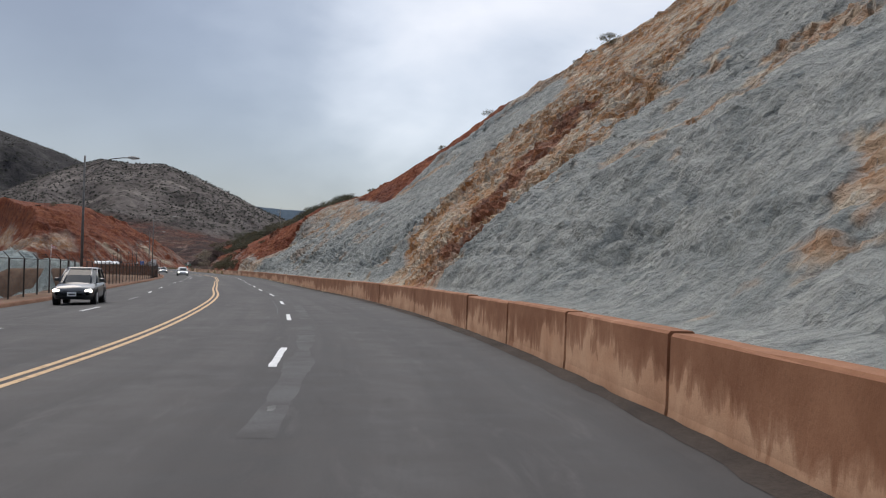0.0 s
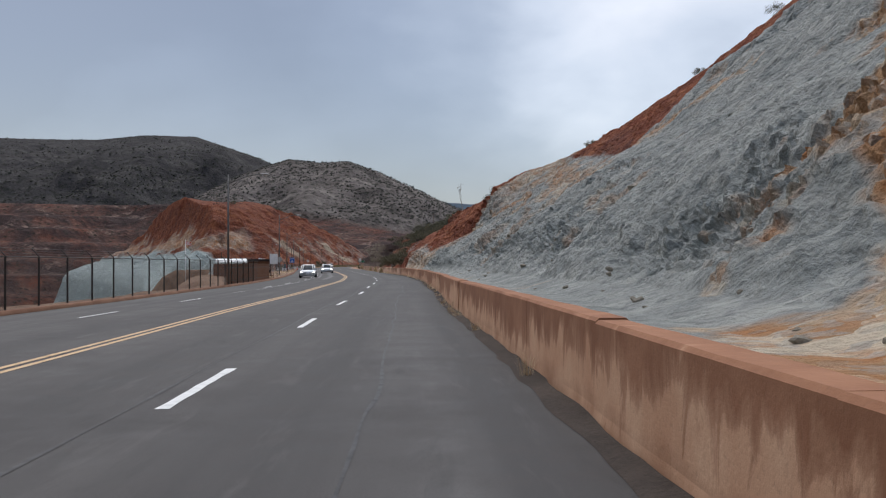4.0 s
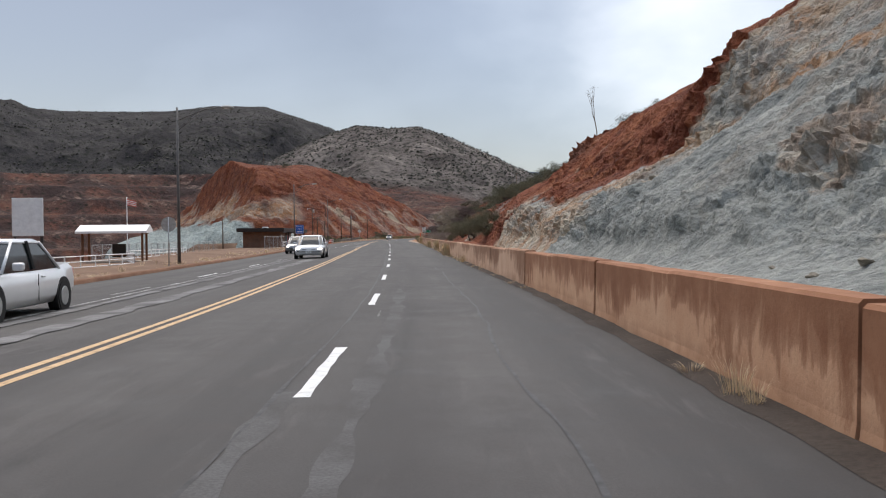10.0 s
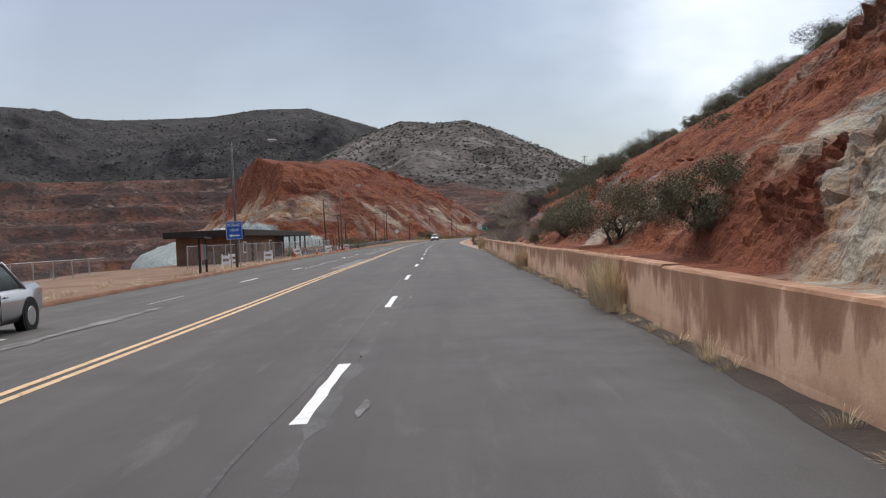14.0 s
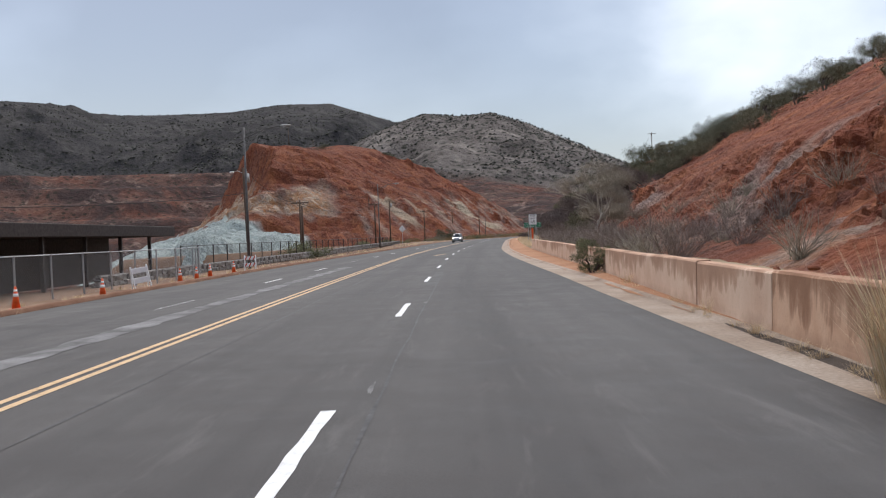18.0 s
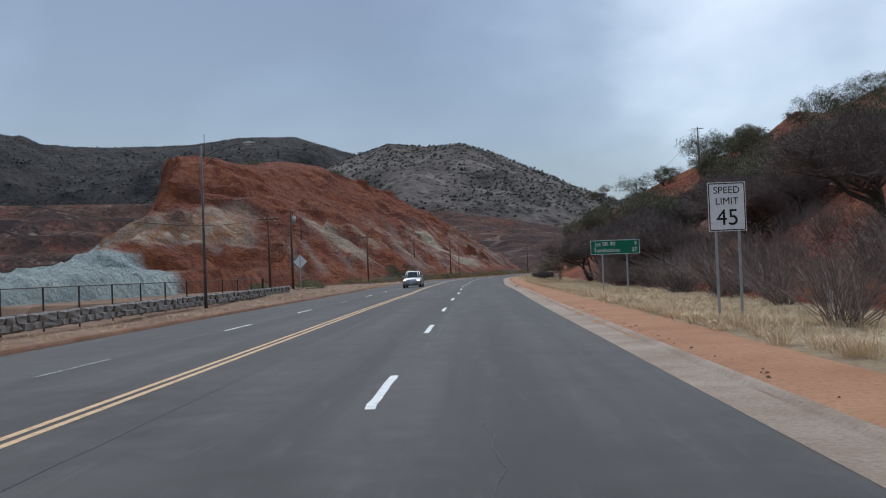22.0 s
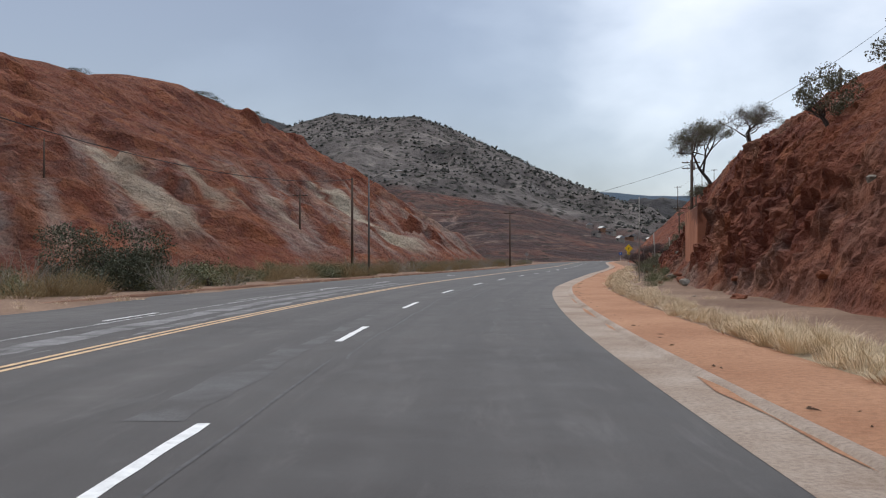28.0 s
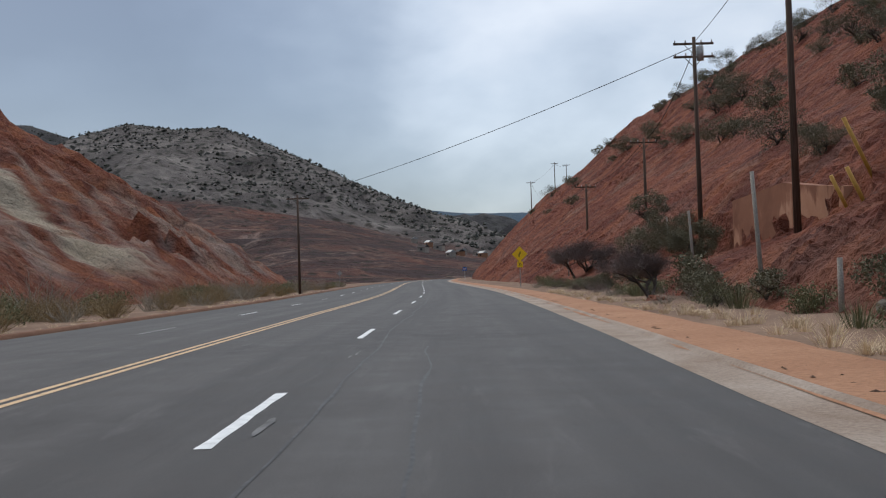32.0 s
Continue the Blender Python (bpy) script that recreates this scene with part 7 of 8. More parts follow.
# named spots first: crest of the first cut, red slope, spur
for p, s, o, k in ((bush_d, 147, 59.5, 0.9), (bush_d, 143, 60.8, 1.4), (bush_d, 151, 58.6, 0.7), (bush_c, 178.5, 53, 0.55), (bush_d, 187, 46, 0.8), (bush_d, 196, 33, 0.7),
                   (near_a, 290, 11.0, 0.8), (near_b, 293.5, 11.2, 0.85), (near_b, 287.0, 10.6, 0.75), (near_a, 296.0, 12.4, 0.7), (near_b, 300, 9.8, 0.4), (near_b, 312, 12.5, 0.6), (bush_c, 326, 19.0, 0.9), (bush_a, 320, 16.6, 1.0), (bush_d, 312, 15.0, 1.0), (bush_b, 340, 24.0, 1.0),
                   (bush_c, 306, 45, 0.8), (bush_a, 318, 50, 0.9), (bush_c, 330, 56, 0.8), (bush_a, 345, 62, 1.0), (bush_c, 362, 64, 1.1), (bush_a, 385, 66, 1.0), (bush_c, 405, 66, 1.2),
                   (bush_b, 398, 12.5, 1.0), (near_a, 502.5, 11.5, 1.0), (near_b, 519.5, 17.6, 1.5), (near_a, 515.5, 20.5, 1.0), (near_b, 511, 23.5, 1.2), (near_a, 505, 24.5, 1.1), (near_b, 523, 19.0, 1.3), (bush_a, 540, 17, 0.95), (bush_b, 543, 14.5, 0.7), (bush_c, 548, 22, 0.9), (bush_a, 545, 26, 1.0), (bush_c, 538, 31, 1.0), (bush_c, 531, 38, 1.1),
                   (bush_a, 529, 44, 1.2), (bush_c, 524, 50, 1.1), (bush_d, 620, 11.5, 0.9), (bush_d, 633, 12.0, 1.0), (bush_a, 645, 14.5, 0.8), (bush_b, 652, 17, 0.9), (bush_c, 640, 22, 0.8), (bush_b, 622, 21.0, 0.9)):
    put(p, s, o, k, random.uniform(0, 360))
for s, o, k in ((456, 22.5, 0.7), (462, 25, 0.8), (470, 27, 0.9), (478, 28, 0.8), (483, 31.6, 0.9), (488, 29, 0.8), (495, 30, 1.0), (501, 26, 0.9), (505, 33, 1.5), (510, 36, 1.7), (517, 40, 1.8), (525, 36, 1.5),
                (518, 24, 1.1), (512, 27, 1.2), (498, 38, 0.8), (486, 40, 0.8)):
    put(near_b if s < 500 else (bush_c, near_b, bush_a)[int(s) % 3], s, o, k, s * 41 % 360)
# the shrubby spur between the footpath's start and the cliff
for k in range(90):
    s, o = random.uniform(405, 532), random.uniform(24, 80)
    if random.random() < 0.25 and s < 430 or 440 < s < 492 and o < 38:
        continue
    put((bush_a, bush_c, bush_b, bush_c)[k % 4], s, o, random.uniform(0.75, 1.35), random.uniform(0, 360))
# scattered scrub on the red slopes further on
for k in range(62):
    s, o = random.uniform(600, 830), random.uniform(24, 64)
    put((bush_d, bush_a, bush_c, bush_d)[k % 4], s, o, random.uniform(0.55, 1.2), random.uniform(0, 360))
for k in range(16):
    put((bush_d, bush_b)[k % 2], random.uniform(550, 600), random.uniform(20, 40), random.uniform(0.5, 0.9), random.uniform(0, 360))

for p, s, o, k in ((bush_a, 754, 38.5, 1.4), (bush_c, 762, 51, 0.9), (bush_a, 732, 44.5, 0.7), (bush_c, 732, 47.7, 1.1), (bush_a, 705.6, 35.5, 1.15), (bush_c, 706, 40.0, 1.1), (bush_a, 702, 40.6, 1.2), (bush_a, 679, 31.3, 1.05),
                   (bush_d, 672.6, 30.7, 1.1), (bush_a, 671.7, 33.6, 1.1), (bush_a, 736.6, 58, 1.2), (bush_c, 708.5, 52, 1.0), (bush_a, 724.6, 60, 1.2), (bush_c, 665.4, 40, 1.1), (bush_a, 661, 41.5, 1.2), (bush_d, 646, 29.8, 1.0),
                   (near_a, 627, 19.5, 0.55), (near_b, 633, 14.9, 0.8), (near_a, 641, 15.5, 0.8), (near_b, 621.5, 20.6, 0.6)):
    put(p, s, o, k, s * 37 % 360)

# left verge bushes
leafy_tree("large_bush", "large dense dark green roadside bush", 8, at(549.5, -17.4, -0.3), 3.3, 6.0, M_LEAF, count=20000, size=0.065, low=0.10)
brush = leafy_tree("grey_brush", "low greyish brush on the verge", 9, at(560, -16.5, -0.3), 1.3, 3.4, M_GREENLEAF, count=2200, size=0.06, group="verge brush", low=0.08)
random.seed(5)
for k in range(60):
    s = random.uniform(505, 760)
    o = random.uniform(-34, -14.5)
    ob = copy_thing(brush, at(s, o, -0.35 - 0.02 * (-o - 11), random.uniform(0, 360)))
    ob.scale = (random.uniform(0.5, 1.3),) * 3
for s, o, k in ((387, -14.6, 0.9), (392, -17.6, 1.4), (440, -15.4, 0.5), (325.5, -16.0, 0.6), (470, -16, 0.6), (476, -15.5, 0.8)):
    ob = copy_thing(brush, at(s, o, -0.35, s * 13 % 360))
    ob.scale = (k, k, k)
# grey-green brush between the path and the red rubble
random.seed(63)
for k in range(22):
    s = random.uniform(572, 662)
    ob = copy_thing(brush, at(s, random.uniform(9.6, 12.2), 0.05, random.uniform(0, 360)))
    ob.scale = (random.uniform(0.35, 0.75),) * 3
# tops of the red spur
for s, o, k in ((706, -118, 1.1), (712, -119, 1.3), (716, -121, 0.8), (734, -124, 1.0), (752, -126, 1.2), (775, -120, 1.1), (717, -91, 0.8), (719, -90, 1.0), (722, -88.5, 0.9), (725, -87, 0.7), (729, -80.5, 0.75), (732, -74.5, 0.6), (757, -83, 0.6)):
    x, y = on_line(s, o)
    ob = copy_thing(bush_c, pose(float(x), float(y), spur_height(float(x), float(y)) - 0.9, 0, 0, s % 90))
    ob.scale = (k * 0.85, k * 0.85, k * 0.6)

# right verge trees
bare_tree("cottonwood", "pale bare cottonwood with fine grey twigs", 31, at(371, 11.4, 0.3), 6.2, 0.75, M_PALEBARK, M_TWIG, 6, 0.12, 0.3, 3, 0.5, "", 0.85)
bare_tree("cottonwood", "pale bare cottonwood leaning over brush", 35, at(389.5, 14.8, 1.0), 8.0, 0.75, M_PALEBARK, M_TWIG, 6, 0.14, 0.35, 3, 0.6, "", 0.85)
bare_tree("cottonwood", "smaller pale bare tree in the thicket", 36, at(376, 13.5, 0.5), 4.6, 0.9, M_PALEBARK, M_TWIG, 5, 0.08, 0.55, 3, 0.6)
mesq = bare_tree("mesquite", "dark bare mesquite with tangled limbs", 41, at(434, 11.8, 0.2), 4.6, 1.05, M_BARK, M_DARKTWIG, 5, 0.13, 0.7, 3, 0.6, "mesquite thicket")
mesq2 = bare_tree("mesquite", "dark bare mesquite with low forked trunk", 42, at(441, 12.6, 0.2), 5.0, 1.0, M_BARK, M_DARKTWIG, 5, 0.15, 0.7, 3, 0.6, "mesquite thicket")
random.seed(77)
for k in range(13):
    s, o = random.uniform(424, 458), random.uniform(11.6, 20)
    ob = copy_thing((mesq, mesq2)[k % 2], at(s, o, hill_height(s, o) - 0.1, random.uniform(0, 360)))
    ob.scale = (random.uniform(0.75, 1.15),) * 3
for k in range(3):
    s, o = random.uniform(462, 470), random.uniform(7.6, 9.0)
    ob = copy_thing((mesq, mesq2)[k % 2], at(s, o, hill_height(s, o) - 0.1, random.uniform(0, 360)))
    ob.scale = (random.uniform(0.22, 0.36),) * 3
for s, o, k in ((456.5, 10.9, 1.1), (458, 12.6, 1.15), (453, 12.8, 1.3), (458.5, 15.5, 1.15), (450, 11.4, 1.1)):
    ob = copy_thing((mesq, mesq2)[int(s / 2) % 2], at(s, o, hill_height(s, o) - 0.1, s * 53 % 360))
    ob.scale = (k, k, k * 1.1)
for k in range(3):
    s, o = random.uniform(404, 420), random.uniform(15, 20)
    ob = copy_thing((mesq2, mesq)[k % 2], at(s, o, hill_height(s, o) - 0.1, random.uniform(0, 360)))
    ob.scale = (random.uniform(0.8, 1.2),) * 3
ob = copy_thing(mesq, at(618.1, 9.4, 0.1, 40))
ob.scale = (0.55, 0.55, 0.6)
ob = copy_thing(mesq2, at(655, 12.0, 0.3, 80))
ob.scale = (0.9, 0.9, 0.9)


def thin_oak(seed, m, height, label, leaves=13000):
    """A tree with long bare limbs and thin, gappy foliage."""
    t = thing("oak_tree", label, "tree", m)
    segs, tips = limbs(seed, height, 1.25, 5, 0.15, 3, 0.3, 0.8)
    part("trunk", sticks([q for q in segs if q[2] > 0.03], 7), M_BARK, t, smooth=True)
    part("twig", sticks([q for q in segs if q[2] <= 0.03] + twigs(seed, tips, 0.45, 0.007, 2), 3), M_DARKTWIG, t)
    part("crown", leaf_cloud(seed, [tuple(p) for p in tips], [0.38] * len(tips), leaves, 0.036), M_LEAF2, t)
    return t


for seed, s, o, h, tilt, label, n in ((51, 573.0, 13.9, 6.2, -30, "thin-leaved oak leaning from the cliff top", 15000), (52, 587.5, 13.6, 4.2, -8, "small thin-leaved oak on the cliff edge", 11000),
                                      (55, 572.6, 15.3, 6.4, 6, "oak with long nearly bare limbs", 4500), (54, 547.0, 20.5, 6.5, 0, "oak with drooping twigs above the cliff", 13000)):
    thin_oak(seed, at(s, o, hill_height(s, o) - 0.1, 0) @ pose(0, 0, 0, 0, tilt, 0), h, label, n)
x, y = on_line(259.1, 24.1)
bare_tree("dead_tree", "dead tree with a few upright pale trunks", 61, pose(float(x), float(y), 11.6), 10.0, 0.12, M_TWIG, M_TWIG, 2, 0.08, 0.08, 2, 0.5)


# ---- grass ----
def brushwood(seed, height, width, n):
    """A bush of thin forked stems that fan out from the ground."""
    rs = np.random.RandomState(seed)
    segs = []
    for _ in range(n):
        a, lean = rs.uniform(0, 6.283), rs.uniform(0.05, 1.0) ** 0.7
        p = Vector((rs.normal(0, width * 0.10), rs.normal(0, width * 0.10), -0.1))
        d = Vector((math.cos(a) * lean, math.sin(a) * lean, 1.25 - 0.6 * lean)).normalized()
        length, r = height * rs.uniform(0.5, 0.95) * (0.75 + 0.3 * lean), 0.016
        for k in range(4):
            q = p + d * (length / 4)
            segs.append((p, q, r, r * 0.7))
            if k > 0:
                for _ in range(2):
                    e = (d + Vector(rs.normal(0, 0.5, 3))).normalized()
                    segs.append((q, q + e * length * rs.uniform(0.12, 0.28), r * 0.55, r * 0.25))
            p, r = q, r * 0.75
            d = (d + Vector(rs.normal(0, 0.16, 3))).normalized()
    return segs


M_STRAWTWIG = plain("straw_twigs", (0.30, 0.215, 0.105), 0.9, vary=0.3)
M_PURPLETWIG = plain("dull_purple_twigs", (0.225, 0.175, 0.150), 0.9, vary=0.3)


def brush_kind(name, label, seed, m, height, width, mat, n=60, group=""):
    t = thing(name, label, "bush", m, group)
    segs = brushwood(seed, height, width, n)
    part("twig", sticks(segs, 3), mat, t)
    return t


dark_brush = [brush_kind("thicket_bush", "tangled leafless dark brush", 81 + k, at(431 + 4 * k, 11.0, 0.1), 2.6, 1.6, M_PURPLETWIG, 75, "thicket brush") for k in range(3)]
grey_brush = [brush_kind("grey_bush", "leafless pale grey brush", 91 + k, at(383 + 3 * k, 10.6, 0.1), 2.2, 1.5, M_TWIG, 60, "thicket brush") for k in range(2)]
straw_brush = [brush_kind("straw_bush", "straw-coloured twiggy verge bush", 95 + k, at(541 + 3 * k, -14.6, -0.3), 1.7, 1.3, M_STRAWTWIG, 70, "verge brush") for k in range(2)]
random.seed(31)
for k in range(78):
    s, o = random.uniform(398, 459), 10.2 + abs(random.gauss(0, 4.5))
    ob = copy_thing(dark_brush[k % 3], at(s, o, hill_height(s, o) - 0.1, random.uniform(0, 360)))
    ob.scale = (random.uniform(0.6, 1.3),) * 3
for k in range(46):
    s, o = random.uniform(326, 398), 8.6 + abs(random.gauss(0, 3.6))
    ob = copy_thing(dark_brush[k % 3], at(s, o, hill_height(s, o) - 0.1, random.uniform(0, 360)))
    ob.scale = (random.uniform(0.5, 1.0),) * 3
for k in range(34):
    s, o = random.uniform(318, 398), random.uniform(8.2, 18)
    ob = copy_thing(grey_brush[k % 2], at(s, o, hill_height(s, o) - 0.1, random.uniform(0, 360)))
    ob.scale = (random.uniform(0.45, 1.1),) * 3
for k in range(120):
    s, o = random.uniform(515, 740), -13.4 - abs(random.gauss(0, 6))
    ob = copy_thing((straw_brush + grey_brush)[k % 3], at(s, o, -0.35 - 0.02 * (-o - 11), random.uniform(0, 360)))
    ob.scale = (random.uniform(0.5, 1.25),) * 3
for k in range(90):
    s, o = random.uniform(538, 690), -15.5 - abs(random.gauss(0, 5))
    ob = copy_thing((straw_brush + grey_brush[:1] + straw_brush)[k % 5], at(s, o, -0.35 - 0.02 * (-o - 11), random.uniform(0, 360)))
    ob.scale = (random.uniform(1.0, 1.7),) * 2 + (random.uniform(0.8, 1.5),)
for k in range(26):
    s, o = random.uniform(545, 660), random.uniform(8.6, 11.5)
    ob = copy_thing((grey_brush + dark_brush)[k % 5], at(s, o, 0.0, random.uniform(0, 360)))
    ob.scale = (random.uniform(0.2, 0.5),) * 3
for k in range(8):
    s, o = random.uniform(438, 466), random.uniform(11.0, 18)
    ob = copy_thing((mesq, mesq2)[k % 2], at(s, o, hill_height(s, o) - 0.1, random.uniform(0, 360)))
    ob.scale = (random.uniform(0.8, 1.25),) * 3
for k in range(54):
    s, o = random.uniform(436, 478), random.uniform(16, 46)
    put((bush_c, bush_a, bush_c, bush_b)[k % 4], s, o, random.uniform(0.6, 1.2), random.uniform(0, 360))
for k in range(60):
    s = random.uniform(318, 420)
    o = random.uniform(0.76, 1.02) * float(np.interp(s, *np.array(CREST, float).T))
    put((bush_a, bush_c, bush_b, bush_c)[k % 4], s, o, random.uniform(0.7, 1.25), random.uniform(0, 360))


for k in range(18):
    put(bush_d, random.uniform(584, 640), random.uniform(9.2, 11.4), random.uniform(0.3, 0.62), random.uniform(0, 360), 0.1)


def tuft(seed, h, w, n=420):
    """Blades of dry grass round a point."""
    rs = np.random.RandomState(seed)
    a, u = rs.uniform(0, 6.283, n), rs.uniform(0, 1, n) ** 0.6
    base = np.stack([np.cos(a) * u * w * 0.35, np.sin(a) * u * w * 0.35, 0 * a], 1)
    out = np.stack([np.cos(a), np.sin(a), 0 * a], 1) * (u * w * 0.45)[:, None] + rs.normal(0, 0.06, (n, 3)) * w
    hh = h * rs.uniform(0.55, 1.05, n)
    mid = base + out * 0.4 + np.stack([0 * a, 0 * a, hh * 0.6], 1)
    tip = base + out * 1.1 + np.stack([0 * a, 0 * a, hh], 1)
    side = np.stack([-np.sin(a), np.cos(a), 0 * a], 1) * 0.0035 * (1 + h)
    v = np.stack([base - side, base + side, mid + side * 0.7, mid - side * 0.7, tip], 1).reshape(-1, 3)
    f = []
    for k in range(n):
        f += [(5 * k, 5 * k + 1, 5 * k + 2, 5 * k + 3), (5 * k + 3, 5 * k + 2, 5 * k + 4)]
    return v, f


def grass_field(name, label, spots, material):
    """Grass tufts of a stretch as one mesh; spots: (x, y, z, height, width)."""
    protos = [tuft(k, 1.0, 1.0, 74) for k in range(5)]
    vs, fs, k0 = [], [], 0
    for i, (x, y, z, h, w) in enumerate(spots):
        v, f = protos[i % 5]
        vs.append(v * np.array([w, w, h]) + np.array([x, y, z]))
        fs += [tuple(k + k0 for k in q) for q in f]
        k0 += len(v)
    ob = part(name, (np.concatenate(vs).tolist(), [], fs), material)
    return tagged(ob, label, "grass", kind="stuff")


random.seed(12)
spots = []
for k in range(5600):
    s = random.uniform(384, 640) if k % 3 else random.uniform(398, 525)
    o = max(6.4, float(along(KERB_O, s)) + 1.8) + abs(random.gauss(0, 2.3 if s < 520 else 0.65))
    if o < 13 and (s < 525 or random.random() < (0.4 if s < 585 else 0.1)):
        spots.append((*spot(s, o, 0.08), random.uniform(0.08, 0.34), random.uniform(0.3, 0.75)))
for k in range(520):
    s, o = random.uniform(452, 512), random.uniform(6.9, 8.35)
    spots.append((*spot(s, o, 0.08), random.uniform(0.3, 0.62), random.uniform(0.3, 0.6)))
grass_field("verge_grass", "pale dry grass along the footpath", spots, M_GRASSLEAF)
spots = []
for k in range(900):
    s, o = random.uniform(170, 700), -11.3 - abs(random.gauss(0, 1.8))
    spots.append((*spot(s, o, -0.33 + float(np.interp(s, [420, 450, 500, 560], [0, 0.35, 0.3, 0]))), random.uniform(0.1, 0.35), random.uniform(0.25, 0.6)))
grass_field("verge_grass", "dry grass and weeds on the far verge", spots, M_GRASSLEAF)
spots = []
for k in range(170):
    s = random.uniform(196, 330) if k % 6 else random.uniform(60, 196)
    o = float(along(WALL_O, s)) - 0.16
    spots.append((*spot(s, o, 0.0), random.uniform(0.06, 0.24) + (0.25 if random.random() < 0.1 else 0), random.uniform(0.2, 0.45)))
grass_field("wall_grass", "dry weeds growing at the wall's foot", spots, M_GRASSLEAF)
for s, h, w in ((232.6, 0.85, 0.5), (233.4, 1.0, 0.5), (234.3, 0.9, 0.45), (211.5, 0.9, 0.6), (214.0, 0.85, 0.5), (252.5, 0.85, 0.6), (301.5, 1.3, 0.95)):
    v, f = tuft(int(s), h, w, 420)
    t = thing("grass_clump", "tall pale dry grass clump against the wall", "grass", at(s, float(along(WALL_O, s)) - 0.2, 0.0), "grass clumps")
    part("blade_tuft", (v.tolist(), [], f), M_GRASSLEAF, t)
leafy_tree("green_bush", "feathery green bush in front of the wall", 71, at(324.9, 5.55, 0.05), 1.25, 1.15, M_GREENLEAF, count=15000, size=0.015, low=0.12)
for s, o, h, w in ((559.0, 9.2, 0.8, 1.1), (562.5, 9.5, 0.7, 1.1), (566, 9.6, 0.6, 1.0), (557.2, 9.8, 0.6, 0.9), (605, 10.5, 0.9, 1.3), (609, 9.9, 0.8, 1.2), (613, 10.4, 0.9, 1.2), (596, 9.9, 0.7, 1.1), (588, 9.7, 0.7, 1.2), (551, 8.8, 0.6, 1.2), (600, 9.3, 0.6, 1.0), (623, 9.8, 0.8, 1.1)):
    v, f = tuft(int(s * 3), h, w, 160)
    t = thing("yucca", "spiky green yucca beside the path", "yucca", at(s, o, 0.1), "yuccas")
    part("leaves", ((v * np.array([1, 1, 0.9])).tolist(), [], f), M_GREENLEAF, t)

# ---- loose rocks at the slopes' feet ----
def rock_mesh(seed, mat):
    bm = bmesh.new()
    bmesh.ops.create_icosphere(bm, subdivisions=2, radius=0.5)
    rnd = random.Random(seed)
    off = Vector((rnd.uniform(0, 50), rnd.uniform(0, 50), 0))
    for v in bm.verts:
        v.co *= 0.75 + 0.6 * noise.noise(v.co * 1.7 + off)
        v.co.z *= 0.75
    me = bpy.data.meshes.new("rock")
    bm.to_mesh(me)
    bm.free()
    me.materials.append(mat)
    return me


M_BOULDER = dirt_material("boulder_stone", (0.17, 0.15, 0.12), (0.40, 0.35, 0.27), 1.5)
M_REDROCK = dirt_material("red_boulder", (0.15, 0.045, 0.025), (0.33, 0.13, 0.07), 1.5)
greys = [rock_mesh(k, M_BOULDER) for k in range(4)]
reds = [rock_mesh(10 + k, M_REDROCK) for k in range(4)]
random.seed(33)
for s, o, r, kind in [(123.8, 13.0, 1.2, 0), (172.6, 16.3, 0.9, 0), (142, 12.4, 1.0, 0), (118, 17.5, 0.8, 0), (133, 19, 0.7, 0)] + [(random.uniform(60, 245), random.uniform(9.5, 14), random.uniform(0.2, 0.5), 0) for _ in range(40)] \
        + [(random.uniform(262, 330), random.uniform(9.5, 22), random.uniform(0.25, 0.8), 1) for _ in range(40)] + [(random.uniform(530, 650), random.uniform(8.8, 13), random.uniform(0.2, 0.8), random.choice((0, 1, 1))) for _ in range(50)]:
    ob = new("rock", (reds if kind else greys)[random.randrange(4)])
    ob.matrix_world = at(s, o, hill_height(s, o) + 0.05 * r, random.uniform(0, 360)) @ Matrix.Diagonal((r, r * random.uniform(0.8, 1.3), r * random.uniform(0.7, 1.0), 1))
    tagged(ob, "loose red rock at the slope's foot" if kind else "loose grey-tan rock on the slope", "rock", "loose rocks")


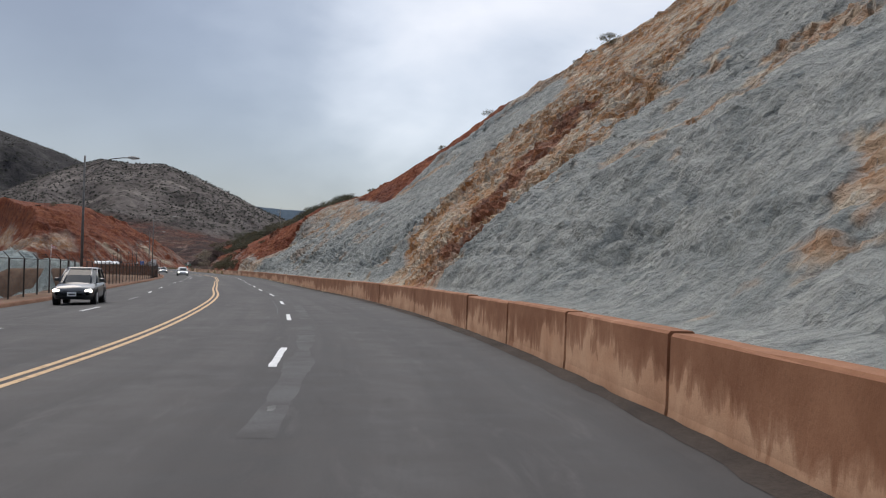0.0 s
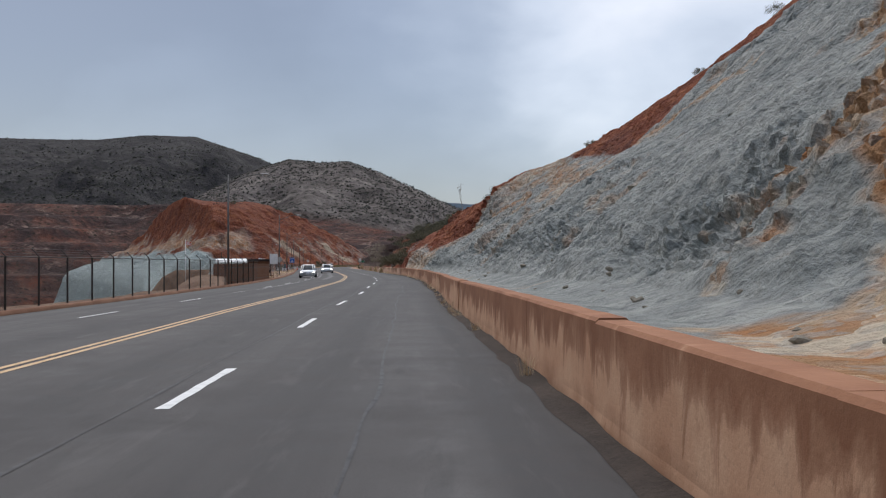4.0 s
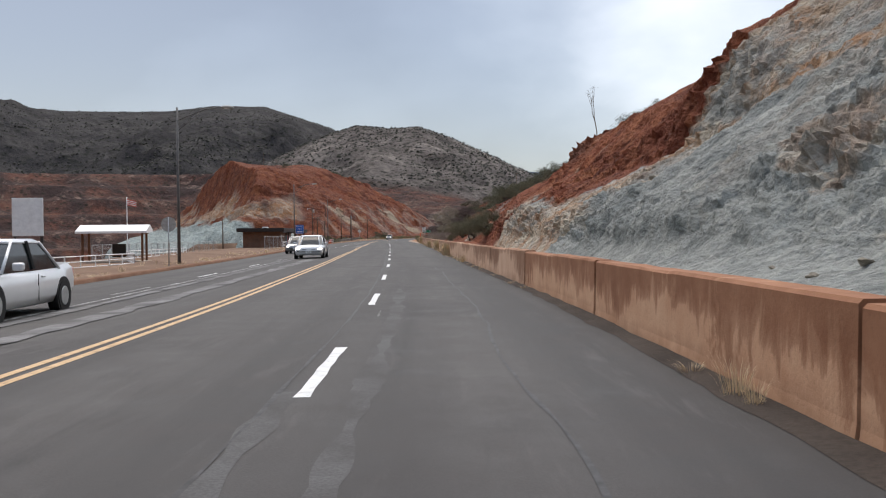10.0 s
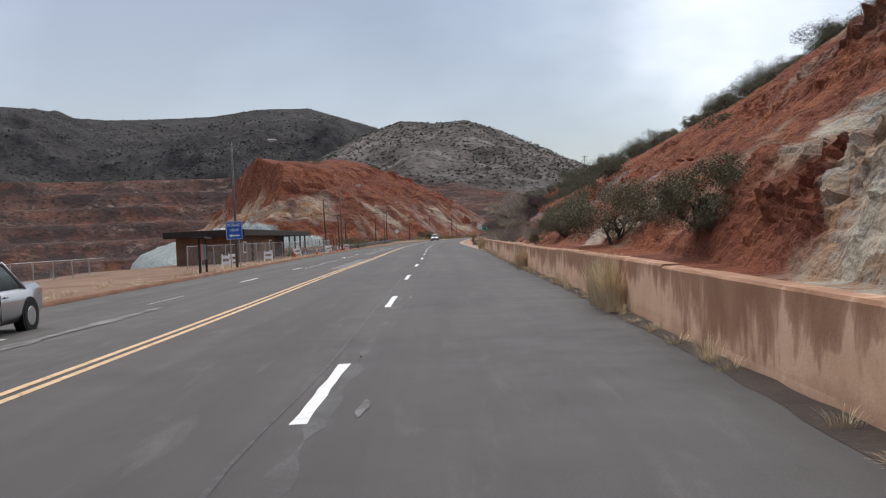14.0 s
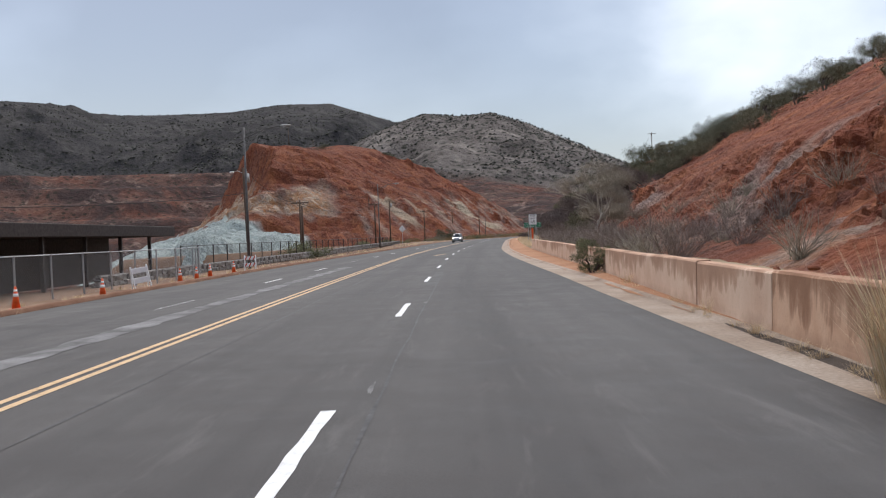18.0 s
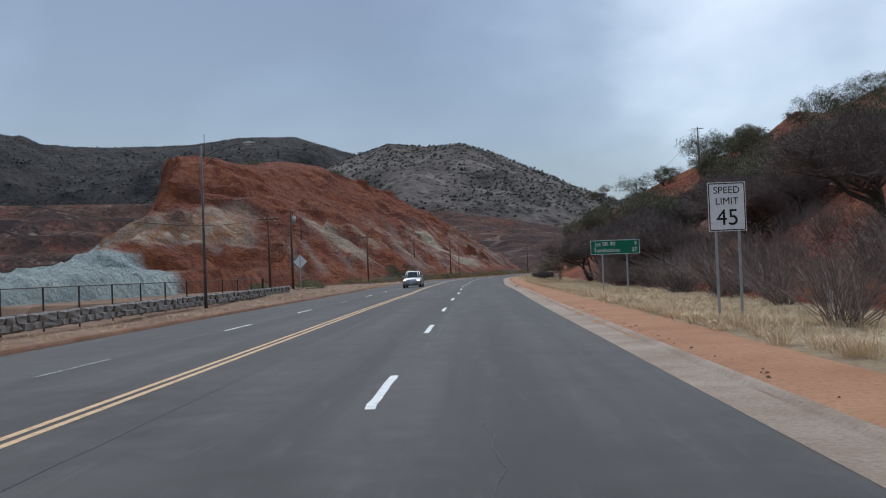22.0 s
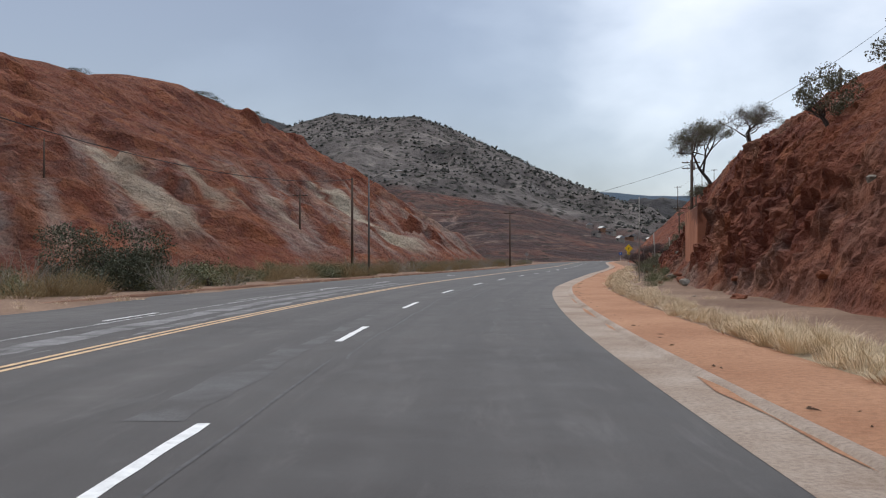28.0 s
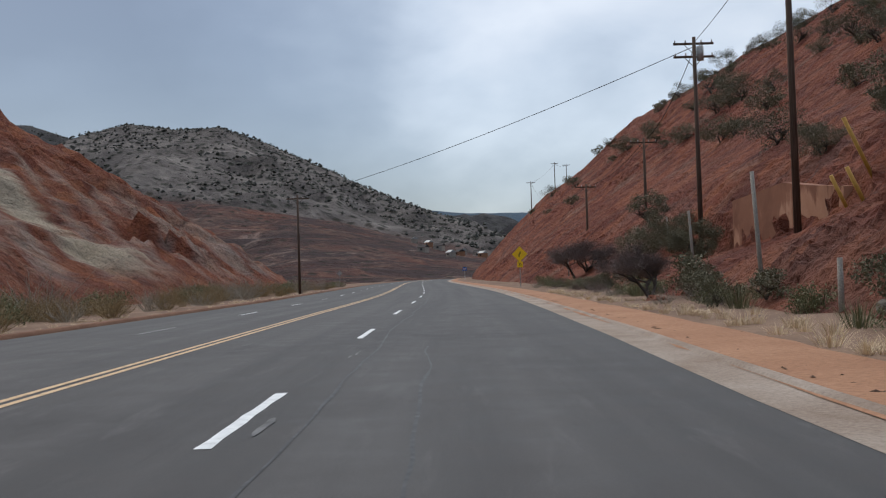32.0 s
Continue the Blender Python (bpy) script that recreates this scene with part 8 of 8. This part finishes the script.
# ---- scrub on the mountains, one mesh ----
def mountain_scrub():
    rs = np.random.RandomState(3)
    ob = bpy.data.objects["mountain"]
    n = len(ob.data.vertices)
    co = np.empty(n * 3, np.float32)
    ob.data.vertices.foreach_get("co", co)
    co = co.reshape(-1, 3)
    zone = np.empty(n * 4, np.float32)
    ob.data.attributes["zone"].data.foreach_get("color", zone)
    red = zone.reshape(-1, 4)[:, 0]
    r = np.hypot(co[:, 0] + 84, co[:, 1] - 302)
    az = np.degrees(np.arctan2(-(co[:, 0] + 84), co[:, 1] - 302))
    ok = np.where((red < 0.4) & (r > 780) & (r < 1420) & (az > -2) & (az < 50) & (co[:, 2] > 5))[0]
    dens = fbm(co[ok, 0] / 90, co[ok, 1] / 90, 4)
    ok = ok[rs.rand(len(ok)) < np.clip((dens - 0.30) * 3.2, 0.05, 1)]
    pick = rs.choice(ok, min(17000, len(ok)), replace=False)
    back = np.where((red < 0.4) & (r > 1600) & (r < 2830) & (az > 14) & (az < 62) & (co[:, 2] > 60))[0]
    back = back[rs.rand(len(back)) < np.clip((fbm(co[back, 0] / 170, co[back, 1] / 170, 4) - 0.36) * 4, 0.03, 1)]
    pick = np.r_[pick, rs.choice(back, min(9000, len(back)), replace=False)]
    m = len(pick)
    base = co[pick] + rs.normal(0, 3.0, (m, 3)) * np.array([1, 1, 0.0])
    size = rs.uniform(1.1, 2.7, m) * np.where(r[pick] > 1600, 1.2, 0.78)
    octa = np.array([(1, 0, 0), (0, 1, 0), (-1, 0, 0), (0, -1, 0), (0.1, 0.1, 0.95), (0, 0, -0.6)], float)
    v = base[:, None, :] + (octa[None] + rs.normal(0, 0.18, (m, 6, 3))) * size[:, None, None]
    tri = np.array([(0, 1, 4), (1, 2, 4), (2, 3, 4), (3, 0, 4), (1, 0, 5), (2, 1, 5), (3, 2, 5), (0, 3, 5)])
    f = (np.arange(m)[:, None, None] * 6 + tri[None]).reshape(-1, 3)
    me = bpy.data.meshes.new("mountain_scrub")
    me.from_pydata(v.reshape(-1, 3).tolist(), [], f.tolist())
    me.materials.append(leaf_material("mountain_scrub_leaves", (0.016, 0.016, 0.012), (0.042, 0.041, 0.030)))
    return tagged(new("mountain_scrub", me), "dark scrub dotted over the mountain side", "scrub", kind="stuff")


mountain_scrub()
